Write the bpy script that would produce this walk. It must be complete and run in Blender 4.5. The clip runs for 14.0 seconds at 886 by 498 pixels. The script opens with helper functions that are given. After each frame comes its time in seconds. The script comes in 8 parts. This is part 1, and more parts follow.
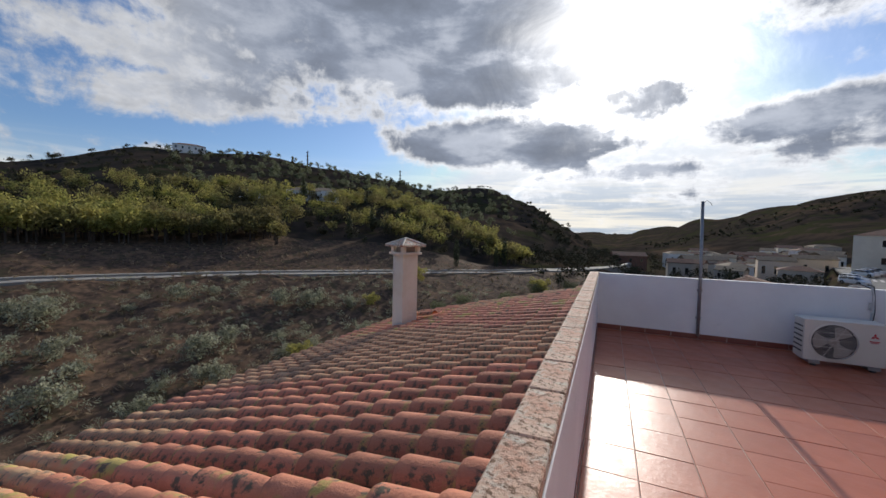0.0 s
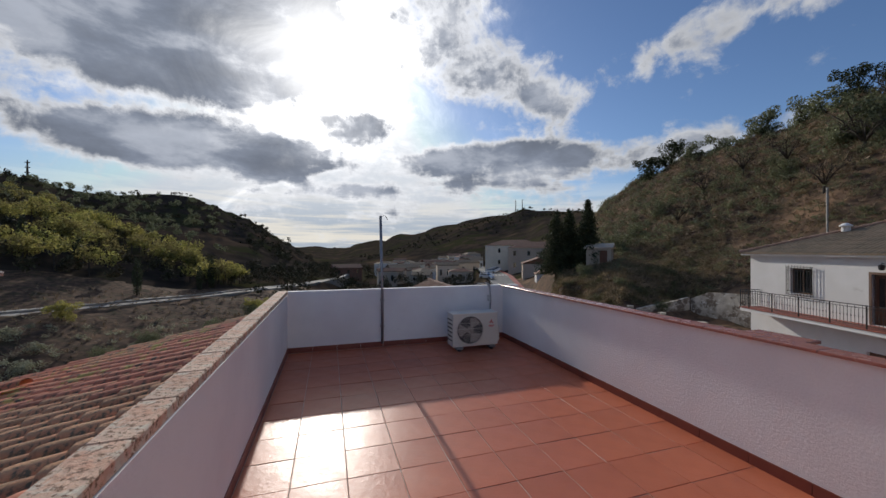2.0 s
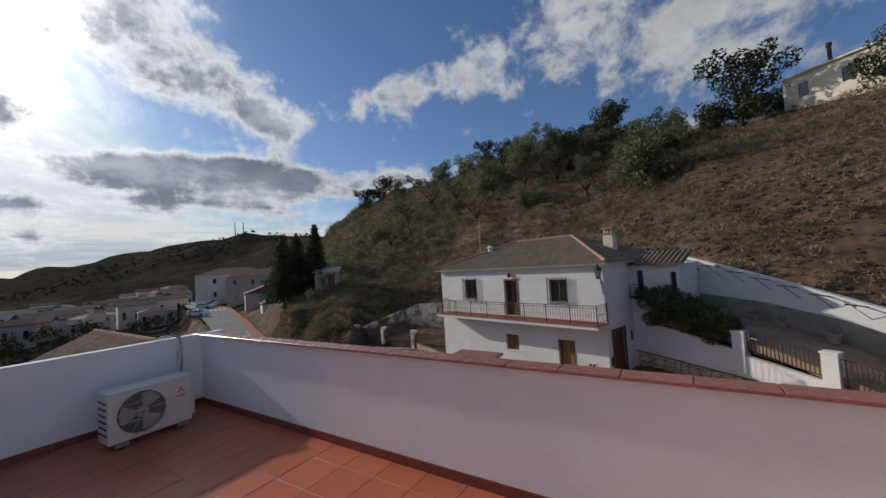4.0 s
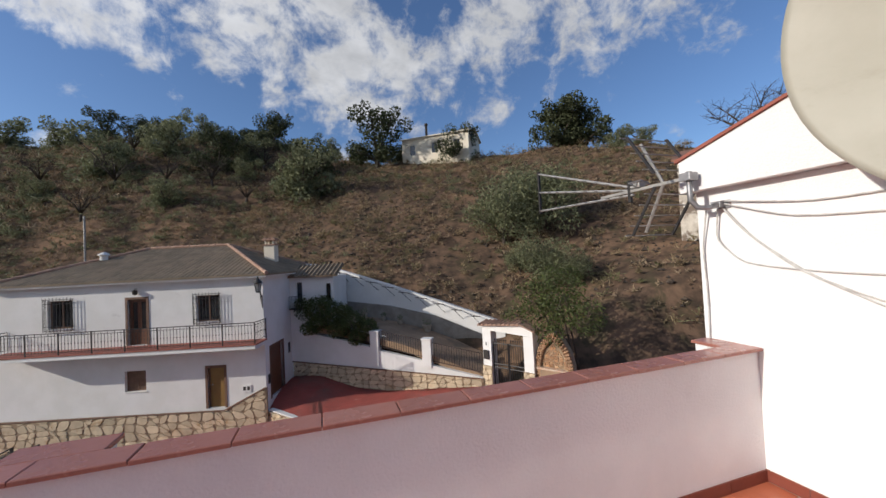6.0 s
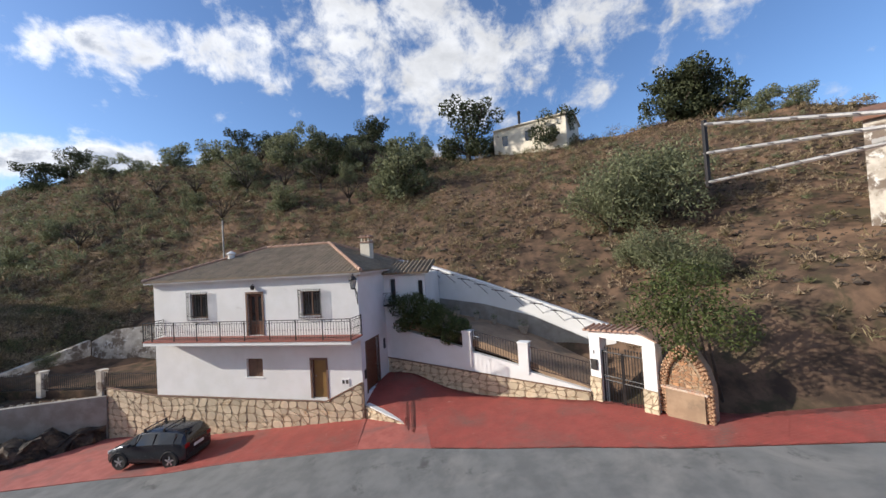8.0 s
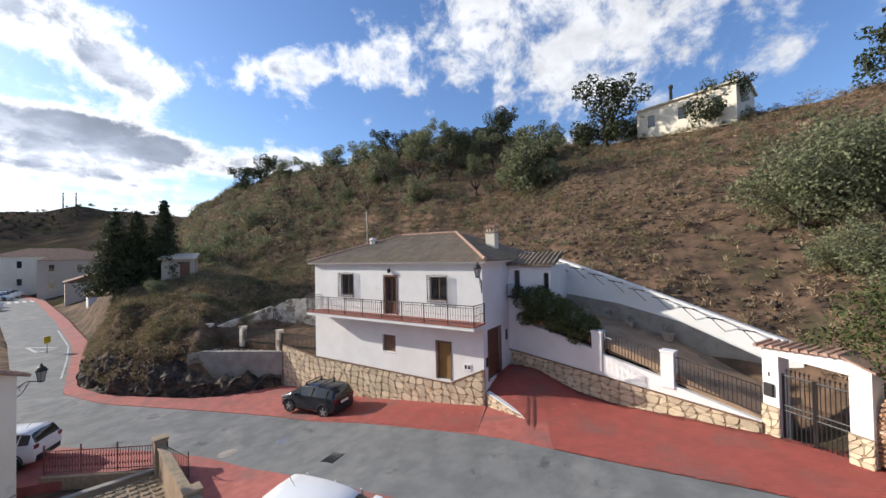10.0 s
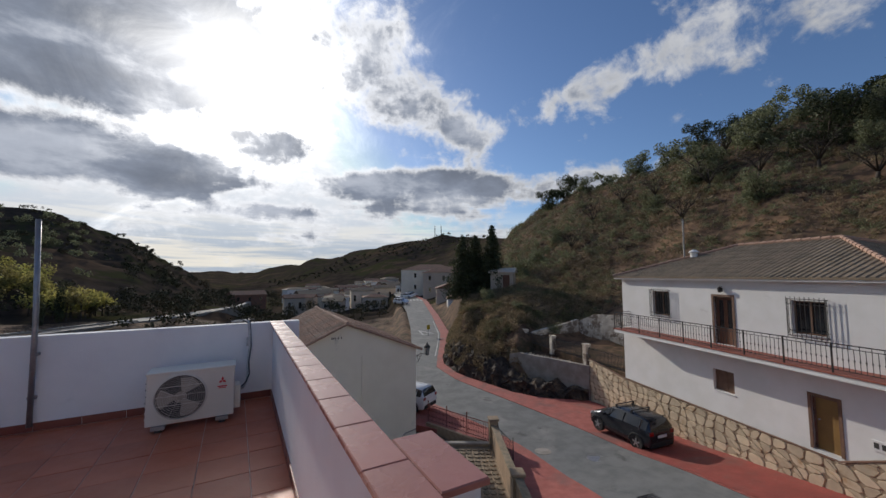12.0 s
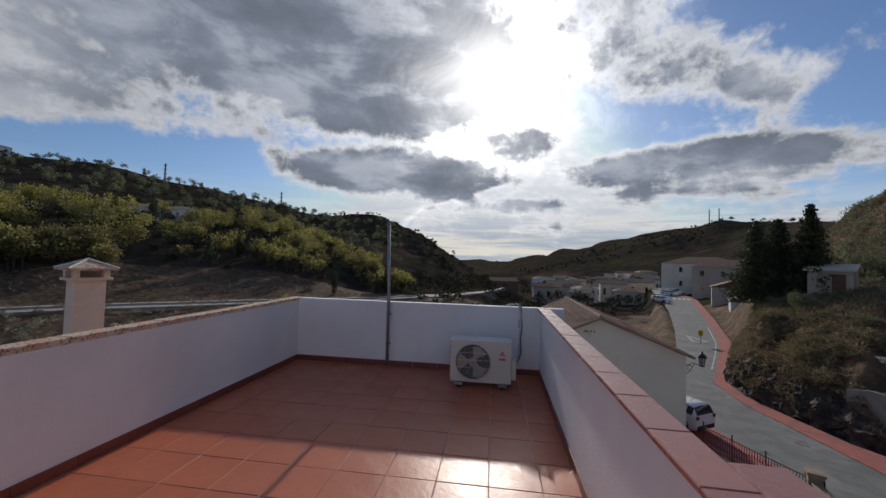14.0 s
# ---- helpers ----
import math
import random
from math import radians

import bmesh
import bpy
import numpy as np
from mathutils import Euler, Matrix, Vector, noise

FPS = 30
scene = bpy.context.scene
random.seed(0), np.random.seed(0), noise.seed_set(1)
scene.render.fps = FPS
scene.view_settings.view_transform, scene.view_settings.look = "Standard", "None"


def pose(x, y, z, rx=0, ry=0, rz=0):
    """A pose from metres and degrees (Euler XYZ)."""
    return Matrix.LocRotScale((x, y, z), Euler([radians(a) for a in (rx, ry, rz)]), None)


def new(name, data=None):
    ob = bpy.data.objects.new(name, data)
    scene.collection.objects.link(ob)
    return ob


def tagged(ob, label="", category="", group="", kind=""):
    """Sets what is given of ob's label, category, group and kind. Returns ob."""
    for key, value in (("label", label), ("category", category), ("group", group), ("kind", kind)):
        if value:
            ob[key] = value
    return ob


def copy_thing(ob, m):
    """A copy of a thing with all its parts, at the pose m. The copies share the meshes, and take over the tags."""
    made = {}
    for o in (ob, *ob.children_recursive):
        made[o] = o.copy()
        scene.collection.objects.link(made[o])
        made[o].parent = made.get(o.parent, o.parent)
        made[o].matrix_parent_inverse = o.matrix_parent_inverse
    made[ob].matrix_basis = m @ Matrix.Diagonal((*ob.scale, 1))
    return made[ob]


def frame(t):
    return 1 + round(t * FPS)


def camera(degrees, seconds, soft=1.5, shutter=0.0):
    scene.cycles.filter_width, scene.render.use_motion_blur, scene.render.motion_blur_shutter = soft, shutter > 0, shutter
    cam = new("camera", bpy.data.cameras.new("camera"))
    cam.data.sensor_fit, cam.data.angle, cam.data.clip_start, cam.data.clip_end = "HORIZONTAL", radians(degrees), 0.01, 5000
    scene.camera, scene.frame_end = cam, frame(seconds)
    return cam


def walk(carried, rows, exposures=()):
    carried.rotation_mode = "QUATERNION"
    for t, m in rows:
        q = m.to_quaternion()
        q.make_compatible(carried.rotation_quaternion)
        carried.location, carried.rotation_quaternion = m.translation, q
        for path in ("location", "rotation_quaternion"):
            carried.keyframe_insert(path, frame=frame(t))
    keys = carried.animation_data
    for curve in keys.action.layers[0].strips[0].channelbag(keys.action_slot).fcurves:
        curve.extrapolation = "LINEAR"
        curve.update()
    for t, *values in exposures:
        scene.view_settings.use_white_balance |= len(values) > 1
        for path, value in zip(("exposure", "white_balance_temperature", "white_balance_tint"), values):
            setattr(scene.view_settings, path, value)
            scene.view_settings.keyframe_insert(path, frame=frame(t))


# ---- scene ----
cam = camera(101.0, 14.0)
PATH = [
    (0, pose(0.113, -0.325, 1.457, 87.45, -1.38, 24.39)),
    (0.5, pose(0.320, -0.080, 1.452, 88.34, -2.96, 15.28)),
    (1, pose(0.437, 0.064, 1.461, 87.28, -1.84, 4.49)),
    (1.5, pose(0.516, 0.243, 1.468, 89.43, -0.86, -6.58)),
    (2, pose(0.571, 0.371, 1.467, 90.21, 0.13, -17.28)),
    (2.5, pose(0.687, 0.540, 1.459, 90.20, -0.10, -26.45)),
    (3, pose(0.826, 0.710, 1.459, 90.59, 0.08, -27.74)),
    (3.5, pose(0.952, 0.842, 1.482, 90.72, 1.09, -37.48)),
    (4, pose(1.026, 0.770, 1.556, 92.65, 3.62, -57.94)),
    (4.2, pose(1.044, 0.779, 1.544, 91.38, 3.75, -68.48)),
    (6.5, pose(1.797, 1.071, 1.598, 91.78, 3.29, -109.41)),
    (7, pose(2.061, 1.020, 1.629, 90.67, 1.10, -105.83)),
    (7.2, pose(2.239, 0.936, 1.637, 90.72, 1.82, -103.08)),
    (9.5, pose(3.049, 0.661, 1.572, 90.62, 0.81, -81.18)),
    (10, pose(2.973, 0.802, 1.522, 91.05, 1.11, -74.41)),
    (10.5, pose(2.944, 0.830, 1.436, 91.61, 0.49, -62.11)),
    (11, pose(2.998, 0.994, 1.442, 93.18, 1.02, -49.06)),
    (11.5, pose(2.983, 1.031, 1.441, 94.04, 1.15, -37.97)),
    (12, pose(2.957, 1.033, 1.444, 94.06, 0.24, -29.56)),
    (12.5, pose(2.926, 1.038, 1.450, 94.05, -0.18, -21.96)),
    (13, pose(2.896, 1.015, 1.463, 93.19, -0.71, -12.72)),
    (13.5, pose(2.851, 1.053, 1.449, 91.83, -1.42, -1.96)),
    (14, pose(2.741, 1.044, 1.446, 92.10, -1.66, 7.72)),
]
EXPOSURE = ((0.0, 0.35), (1.5, 0.12), (3.0, 0.05), (4.0, 0.05), (6.5, 0.68), (7.2, 0.86), (9.5, 1.15), (10.2, 1.1), (11.0, 0.75), (12.5, 0.0), (14.0, -0.05))
walk(cam, PATH, EXPOSURE)

# ---- light ----
SUN_AZ, SUN_EL = radians(-1.4), radians(21.5)      # azimuth from +y towards +x
sun = new("sun", bpy.data.lights.new("sun", "SUN"))
sun.data.energy, sun.data.angle, sun.data.color = 2.6, radians(0.8), (1.0, 0.93, 0.84)
sun_way = Vector((math.sin(SUN_AZ) * math.cos(SUN_EL), math.cos(SUN_AZ) * math.cos(SUN_EL), math.sin(SUN_EL)))
sun.rotation_mode = "QUATERNION"
sun.rotation_quaternion = sun_way.to_track_quat("Z", "Y")


class Nodes:
    """Short hand for building a node tree."""

    def __init__(self, tree):
        self.t = tree

    def put(self, x, socket):
        if isinstance(x, bpy.types.NodeSocket):
            self.t.links.new(x, socket)
        elif x is not None:
            if isinstance(x, tuple) and len(x) == 3 and socket.type == "RGBA":
                x = (*x, 1)
            socket.default_value = x

    def math(self, op, a, b=None, c=None, clamp=False):
        n = self.t.nodes.new("ShaderNodeMath")
        n.operation, n.use_clamp = op, clamp
        for k, v in enumerate((a, b, c)):
            self.put(v, n.inputs[k])
        return n.outputs[0]

    def vec(self, op, a, b=None, scale=None):
        n = self.t.nodes.new("ShaderNodeVectorMath")
        n.operation = op
        self.put(a, n.inputs[0])
        self.put(b, n.inputs[1])
        if scale is not None:
            self.put(scale, n.inputs["Scale"])
        return n.outputs["Value"] if op in ("DOT_PRODUCT", "LENGTH") else n.outputs[0]

    def noise(self, v, scale, detail=4, rough=0.55, warp=0.0):
        n = self.t.nodes.new("ShaderNodeTexNoise")
        self.put(v, n.inputs["Vector"])
        n.inputs["Scale"].default_value, n.inputs["Detail"].default_value = scale, detail
        n.inputs["Roughness"].default_value, n.inputs["Distortion"].default_value = rough, warp
        return n.outputs["Fac"]

    def ramp(self, x, a, b, lo=0.0, hi=1.0):
        n = self.t.nodes.new("ShaderNodeMapRange")
        n.interpolation_type = "SMOOTHSTEP"
        self.put(x, n.inputs[0])
        for k, v in zip((1, 2, 3, 4), (a, b, lo, hi)):
            self.put(v, n.inputs[k])
        return n.outputs[0]

    def mix(self, f, a, b, mode="MIX"):
        n = self.t.nodes.new("ShaderNodeMix")
        n.data_type, n.blend_type = "RGBA", mode
        self.put(f, n.inputs[0])
        self.put(a, n.inputs[6])
        self.put(b, n.inputs[7])
        return n.outputs[2]


# ---- sky: blue air, cloud banks and the veiled sun ----
world = bpy.data.worlds.new("world")
scene.world = world
world.use_nodes = True
wn = Nodes(world.node_tree)
world.node_tree.nodes.clear()
coord = world.node_tree.nodes.new("ShaderNodeTexCoord").outputs["Generated"]
sep = world.node_tree.nodes.new("ShaderNodeSeparateXYZ")
wn.put(coord, sep.inputs[0])
sky = world.node_tree.nodes.new("ShaderNodeTexSky")
sky.sky_type, sky.sun_disc, sky.sun_elevation, sky.sun_rotation = "NISHITA", False, SUN_EL, SUN_AZ
sky.dust_density, sky.ozone_density, sky.air_density = 0.6, 2.0, 1.0
height = wn.math("MAXIMUM", sep.outputs[2], 0.0)
flat = wn.math("DIVIDE", 1.0, wn.math("ADD", height, 0.16))
plane = world.node_tree.nodes.new("ShaderNodeCombineXYZ")
wn.put(wn.math("MULTIPLY", sep.outputs[0], flat), plane.inputs[0])
wn.put(wn.math("MULTIPLY", sep.outputs[1], flat), plane.inputs[1])
deck = plane.outputs[0]


def bank(az, el, wide, high):
    """How near a direction is to the middle of a cloud bank: 1 there, 0 outside."""
    a, e = radians(az), radians(el)
    c = (math.sin(a) * math.cos(e), math.cos(a) * math.cos(e), math.sin(e))
    s = (math.cos(a), -math.sin(a), 0.0)
    u = (-math.sin(a) * math.sin(e), -math.cos(a) * math.sin(e), math.cos(e))
    x = wn.math("DIVIDE", wn.vec("DOT_PRODUCT", coord, s), math.tan(radians(wide)))
    y = wn.math("DIVIDE", wn.vec("DOT_PRODUCT", coord, u), math.tan(radians(high)))
    d = wn.math("ADD", wn.math("MULTIPLY", x, x), wn.math("MULTIPLY", y, y))
    front = wn.ramp(wn.vec("DOT_PRODUCT", coord, c), 0.2, 0.5)
    return wn.math("MULTIPLY", wn.ramp(d, 2.2, 0.0), front)


# middle azimuth, elevation, half width, half height, amount
BANKS = [(-34, 33, 24, 12, 0.95), (-18, 27, 13, 7, 0.6), (-16, 13.5, 15, 3.2, 0.85), (-64, 21, 9, 2, 0.35), (18, 9, 16, 1.5, 0.26), (-4, 9.0, 12, 1.3, 0.25), (44, 13, 10, 2.2, 0.34), (33, 10, 7, 1.4, 0.28), (12, 13, 5, 1.6, 0.3), (4.5, 17.5, 4.5, 2.4, 0.36), (-3, 19, 3, 1.5, 0.2), (26, 13.2, 12, 3.0, 0.62), (22, 30, 10, 7, 0.30),
         (35, 22, 4, 2.4, 0.34), (30, 25, 5, 4, 0.2), (0, 31, 15, 15, 0.20), (58, 27, 8, 2.6, 0.30), (84, 31, 15, 9, 0.30), (102, 27, 9, 5, 0.2), (58, 15, 6, 2, 0.32), (36, 17, 6, 4, 0.2),
         (-70, 17, 12, 4, 0.26), (-50, 16, 14, 2.4, 0.28), (5, 6, 20, 1.6, 0.16), (130, 30, 14, 10, 0.14), (-80, 34, 14, 9, 0.16)]
CLEAR = [(-42, 12, 16, 3, 0.2), (42, 34, 12, 6, 0.32), (72, 40, 16, 6, 0.2), (50, 19, 9, 3, 0.26), (72, 20, 12, 4, 0.2), (130, 16, 22, 8, 0.2), (13, 24, 3, 2, 0.12), (-60, 24, 10, 4, 0.15)]
cover = None
for az, el, w, h, k in BANKS:
    b = wn.math("MULTIPLY", bank(az, el, w, h), k)
    cover = b if cover is None else wn.math("ADD", cover, b)
for az, el, w, h, k in CLEAR:
    cover = wn.math("SUBTRACT", cover, wn.math("MULTIPLY", bank(az, el, w, h), k))
big = wn.noise(deck, 1.5, 9, 0.60, 0.25)
fine = wn.noise(wn.vec("SCALE", coord, None, 9.0), 1.0, 7, 0.62, 0.3)
tiny = wn.noise(wn.vec("SCALE", coord, None, 30.0), 1.0, 6, 0.6, 0.5)
body = wn.math("ADD", wn.math("MULTIPLY", big, 1.35), wn.math("MULTIPLY", fine, 1.35))
body = wn.math("ADD", wn.math("ADD", body, wn.math("MULTIPLY", tiny, 0.4)), wn.math("SUBTRACT", wn.math("MULTIPLY", cover, 1.0), 0.735))
dense = wn.ramp(body, 0.84, 1.22)
near_sun = wn.vec("DOT_PRODUCT", coord, tuple(sun_way * 1.0))
glow_way = (math.sin(radians(-0.5)) * math.cos(radians(27)), math.cos(radians(-0.5)) * math.cos(radians(27)), math.sin(radians(27)))
angle = wn.math("ARCCOSINE", wn.math("MINIMUM", wn.vec("DOT_PRODUCT", coord, glow_way), 0.99999))
ragged = wn.math("ADD", 0.15, wn.math("MULTIPLY", wn.noise(wn.vec("SCALE", coord, None, 5.0), 1.0, 8, 0.66, 0.7), 1.75))
halo = wn.math("EXPONENT", wn.math("MULTIPLY", wn.math("POWER", wn.math("MULTIPLY", wn.math("DIVIDE", angle, 0.18), ragged), 2.0), -1.0))
backlit = wn.ramp(near_sun, 0.25, 0.8, 0.12, 1.0)     # clouds between us and the sun show their shaded side
thick = wn.math("MULTIPLY", wn.math("MULTIPLY", wn.ramp(body, 1.08, 1.42), backlit), wn.math("SUBTRACT", 1.0, wn.math("MULTIPLY", halo, 0.35)))
wide_halo = wn.math("EXPONENT", wn.math("MULTIPLY", wn.math("DIVIDE", angle, 0.55), -1.0))
lit = wn.math("MULTIPLY", wn.math("ADD", 0.38, wn.math("MULTIPLY", wide_halo, 0.8)), wn.math("ADD", 0.62, wn.math("MULTIPLY", wn.noise(deck, 7.0, 6, 0.6, 0.4), 0.75)))
white = wn.mix(1.0, (0.93, 0.95, 1.0), (1, 1, 1), "MULTIPLY")
bright = wn.vec("SCALE", white, None, lit)
folds = wn.ramp(wn.noise(wn.vec("MULTIPLY", coord, (4.0, 4.0, 9.0)), 1.0, 7, 0.58, 0.15), 0.3, 0.7)
thick = wn.math("MULTIPLY", thick, wn.math("ADD", 0.72, wn.math("MULTIPLY", wn.ramp(folds, 0.9, 0.4), 0.28)))
grey = wn.vec("SCALE", (0.205, 0.235, 0.30), None, wn.math("ADD", 0.72, wn.math("MULTIPLY", folds, 0.66)))
cloud = wn.mix(thick, bright, grey)
blue = wn.vec("SCALE", sky.outputs[0], None, 0.075)
blue = wn.mix(1.0, blue, (0.82, 0.97, 1.22), "MULTIPLY")
blue = wn.vec("MINIMUM", blue, (0.62, 0.66, 0.72))
low = wn.ramp(sep.outputs[2], 0.20, 0.03)
streak = wn.noise(wn.vec("MULTIPLY", coord, (2.2, 2.2, 26.0)), 1.6, 7, 0.6, 0.5)
haze = wn.mix(wn.ramp(streak, 0.42, 0.60), (0.36, 0.42, 0.50), (0.74, 0.70, 0.62))
blue = wn.mix(wn.math("MULTIPLY", low, 0.92), blue, haze)
mixed = wn.mix(dense, blue, cloud)
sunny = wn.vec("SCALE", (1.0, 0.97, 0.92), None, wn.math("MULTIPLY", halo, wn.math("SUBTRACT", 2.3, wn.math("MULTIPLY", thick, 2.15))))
total = wn.vec("ADD", mixed, sunny)
ground_side = wn.ramp(sep.outputs[2], -0.02, 0.0)
total = wn.mix(ground_side, (0.10, 0.09, 0.08), total)
back = world.node_tree.nodes.new("ShaderNodeBackground")
wn.put(total, back.inputs[0])
back.inputs[1].default_value = 1.0
out = world.node_tree.nodes.new("ShaderNodeOutputWorld")
world.node_tree.links.new(back.outputs[0], out.inputs[0])


# ---- materials ----
def material(name, a, b=None, scale=4.0, rough=0.8, bump=0.3, bump_scale=None, c=None, c_scale=1.0, c_amount=(0.55, 0.7), metal=0.0, each=0.0, detail=6, gloss=0.5, thin=0.0, island=0.0, c2=None, c2_scale=8.0, c2_amount=(0.6, 0.7), stretch=None):
    """A surface of two tones a and b in noise, patches of a third and fourth tone, and relief."""
    m = bpy.data.materials.new(name)
    m.use_nodes = True
    n = Nodes(m.node_tree)
    bsdf = m.node_tree.nodes["Principled BSDF"]
    pos = m.node_tree.nodes.new("ShaderNodeTexCoord").outputs["Object"]
    if stretch:
        pos = n.vec("MULTIPLY", pos, stretch)
    col = a
    if b is not None:
        col = n.mix(n.ramp(n.noise(pos, scale, detail, 0.6), 0.35, 0.65), a, b)
    if c is not None:
        col = n.mix(n.ramp(n.noise(pos, c_scale, 5, 0.65, 0.4), *c_amount), col, c)
    if c2 is not None:
        col = n.mix(n.ramp(n.noise(pos, c2_scale, 6, 0.7, 0.3), *c2_amount), col, c2)
    if each:
        r = m.node_tree.nodes.new("ShaderNodeObjectInfo").outputs["Random"]
        col = n.vec("SCALE", col, None, n.math("ADD", 1 - each, n.math("MULTIPLY", r, 2 * each)))
    if island:
        r = m.node_tree.nodes.new("ShaderNodeNewGeometry").outputs["Random Per Island"]
        col = n.vec("SCALE", col, None, n.math("ADD", 1 - island, n.math("MULTIPLY", r, 2 * island)))
    n.put(col, bsdf.inputs["Base Color"])
    n.put(n.ramp(n.noise(pos, scale * 1.7, 3), 0.2, 0.8, max(rough - 0.08, 0.02), min(rough + 0.08, 1)), bsdf.inputs["Roughness"])
    bsdf.inputs["Metallic"].default_value = metal
    bsdf.inputs["Specular IOR Level"].default_value = gloss
    if bump:
        bn = m.node_tree.nodes.new("ShaderNodeBump")
        bn.inputs["Strength"].default_value, bn.inputs["Distance"].default_value = bump, 0.02
        n.put(n.noise(pos, bump_scale or scale * 6, 6, 0.65), bn.inputs["Height"])
        m.node_tree.links.new(bn.outputs[0], bsdf.inputs["Normal"])
    if thin:
        tr = m.node_tree.nodes.new("ShaderNodeBsdfTranslucent")
        n.put(col, tr.inputs[0])
        mx = m.node_tree.nodes.new("ShaderNodeMixShader")
        mx.inputs[0].default_value = thin
        m.node_tree.links.new(bsdf.outputs[0], mx.inputs[1])
        m.node_tree.links.new(tr.outputs[0], mx.inputs[2])
        m.node_tree.links.new(mx.outputs[0], m.node_tree.nodes["Material Output"].inputs[0])
    return m


M = {}
M["plaster"] = material("white_plaster", (0.87, 0.86, 0.85), (0.80, 0.79, 0.785), 1.2, 0.85, 0.35, 60, c=(0.70, 0.68, 0.67), c_scale=2.2, c_amount=(0.62, 0.85))
M["house_white"] = material("house_white_plaster", (0.80, 0.79, 0.77), (0.74, 0.73, 0.70), 0.8, 0.9, 0.2, 30, c=(0.55, 0.53, 0.50), c_scale=0.9, c_amount=(0.63, 0.85))
M["cream"] = material("cream_render", (0.84, 0.76, 0.62), (0.79, 0.71, 0.57), 0.7, 0.9, 0.2, 30, c=(0.40, 0.37, 0.31), c_scale=0.6, c_amount=(0.62, 0.8))
M["old_white"] = material("weathered_whitewash", (0.66, 0.60, 0.51), (0.44, 0.38, 0.31), 1.6, 0.95, 0.7, 10, c=(0.20, 0.155, 0.12), c_scale=1.3, c_amount=(0.48, 0.58), c2=(0.75, 0.72, 0.66), c2_scale=2.5, c2_amount=(0.55, 0.65))
M["render"] = material("grey_cement_render", (0.34, 0.31, 0.27), (0.25, 0.22, 0.19), 1.5, 0.95, 0.5, 15, c=(0.42, 0.39, 0.34), c_scale=1.0, c_amount=(0.6, 0.8))
M["floor_tile"] = material("terracotta_floor_tile", (0.52, 0.155, 0.08), (0.45, 0.13, 0.068), 3.0, 0.36, 0.14, 25, c=(0.48, 0.19, 0.125), c_scale=1.3, c_amount=(0.55, 0.8), each=0.07, gloss=0.36)
M["skirting"] = material("terracotta_skirting", (0.22, 0.062, 0.042), (0.18, 0.05, 0.035), 3, 0.4, 0.1, 25, c=(0.12, 0.05, 0.04), c_scale=4, c_amount=(0.6, 0.8))
M["cope"] = material("terracotta_coping", (0.40, 0.165, 0.125), (0.35, 0.14, 0.105), 3, 0.26, 0.12, 25, c=(0.46, 0.22, 0.17), c_scale=2.0, c_amount=(0.5, 0.8), each=0.06, gloss=0.5)
M["cope_old"] = material("lichen_spotted_coping", (0.72, 0.52, 0.38), (0.60, 0.30, 0.19), 5, 0.85, 0.6, 40, c=(0.66, 0.58, 0.46), c_scale=9, c_amount=(0.45, 0.6), c2=(0.26, 0.15, 0.09), c2_scale=42, c2_amount=(0.53, 0.58), each=0.08)
M["grout"] = material("pale_grout", (0.62, 0.50, 0.42), (0.45, 0.32, 0.26), 6, 0.9, 0.2, 50)
M["roof_tile"] = material("weathered_clay_tile", (0.66, 0.26, 0.15), (0.52, 0.20, 0.12), 5.5, 0.85, 0.5, 45, c=(0.48, 0.36, 0.11), c_scale=3.2, c_amount=(0.52, 0.62), c2=(0.13, 0.105, 0.07), c2_scale=9, c2_amount=(0.55, 0.63), each=0.28)
M["roof_moss"] = material("lichened_clay_tile", (0.50, 0.31, 0.17), (0.58, 0.26, 0.14), 4.4, 0.9, 0.5, 45, c=(0.44, 0.36, 0.10), c_scale=3.1, c_amount=(0.54, 0.64), c2=(0.14, 0.12, 0.08), c2_scale=11, c2_amount=(0.53, 0.63), each=0.25)
# clay of the channels, darkened in colour for the shade between the rows
M["roof_pan"] = material("shaded_clay_pan_tile", (0.20, 0.10, 0.065), (0.12, 0.07, 0.05), 4, 0.95, 0.4, 40, c=(0.05, 0.045, 0.03), c_scale=3, c_amount=(0.45, 0.65))
M["brown_tile"] = material("olive_brown_roof_tile", (0.26, 0.195, 0.13), (0.19, 0.145, 0.095), 1.5, 0.9, 0.4, 20, c=(0.29, 0.23, 0.15), c_scale=1.0, c_amount=(0.55, 0.8), island=0.10)
M["red_roof"] = material("brown_red_roof_tile", (0.25, 0.125, 0.08), (0.19, 0.10, 0.068), 1.2, 0.9, 0.4, 14, c=(0.15, 0.10, 0.07), c_scale=0.7, c_amount=(0.5, 0.75), island=0.12)
M["ridge_tile"] = material("pale_ridge_tile", (0.46, 0.30, 0.22), (0.36, 0.22, 0.16), 5, 0.9, 0.4, 30, island=0.15)
M["chimney"] = material("old_white_chimney", (0.86, 0.80, 0.68), (0.78, 0.70, 0.56), 2.2, 0.9, 0.4, 25, c=(0.46, 0.35, 0.24), c_scale=2.6, c_amount=(0.60, 0.78))
M["steel"] = material("galvanised_steel", (0.36, 0.36, 0.37), (0.27, 0.27, 0.28), 8, 0.45, 0.1, 40, metal=0.7)
M["alu"] = material("dull_aluminium", (0.45, 0.43, 0.40), (0.36, 0.34, 0.31), 9, 0.5, 0.1, 40, metal=0.6)
M["iron"] = material("black_wrought_iron", (0.022, 0.02, 0.02), (0.035, 0.03, 0.028), 9, 0.5, 0.2, 40, gloss=0.4)
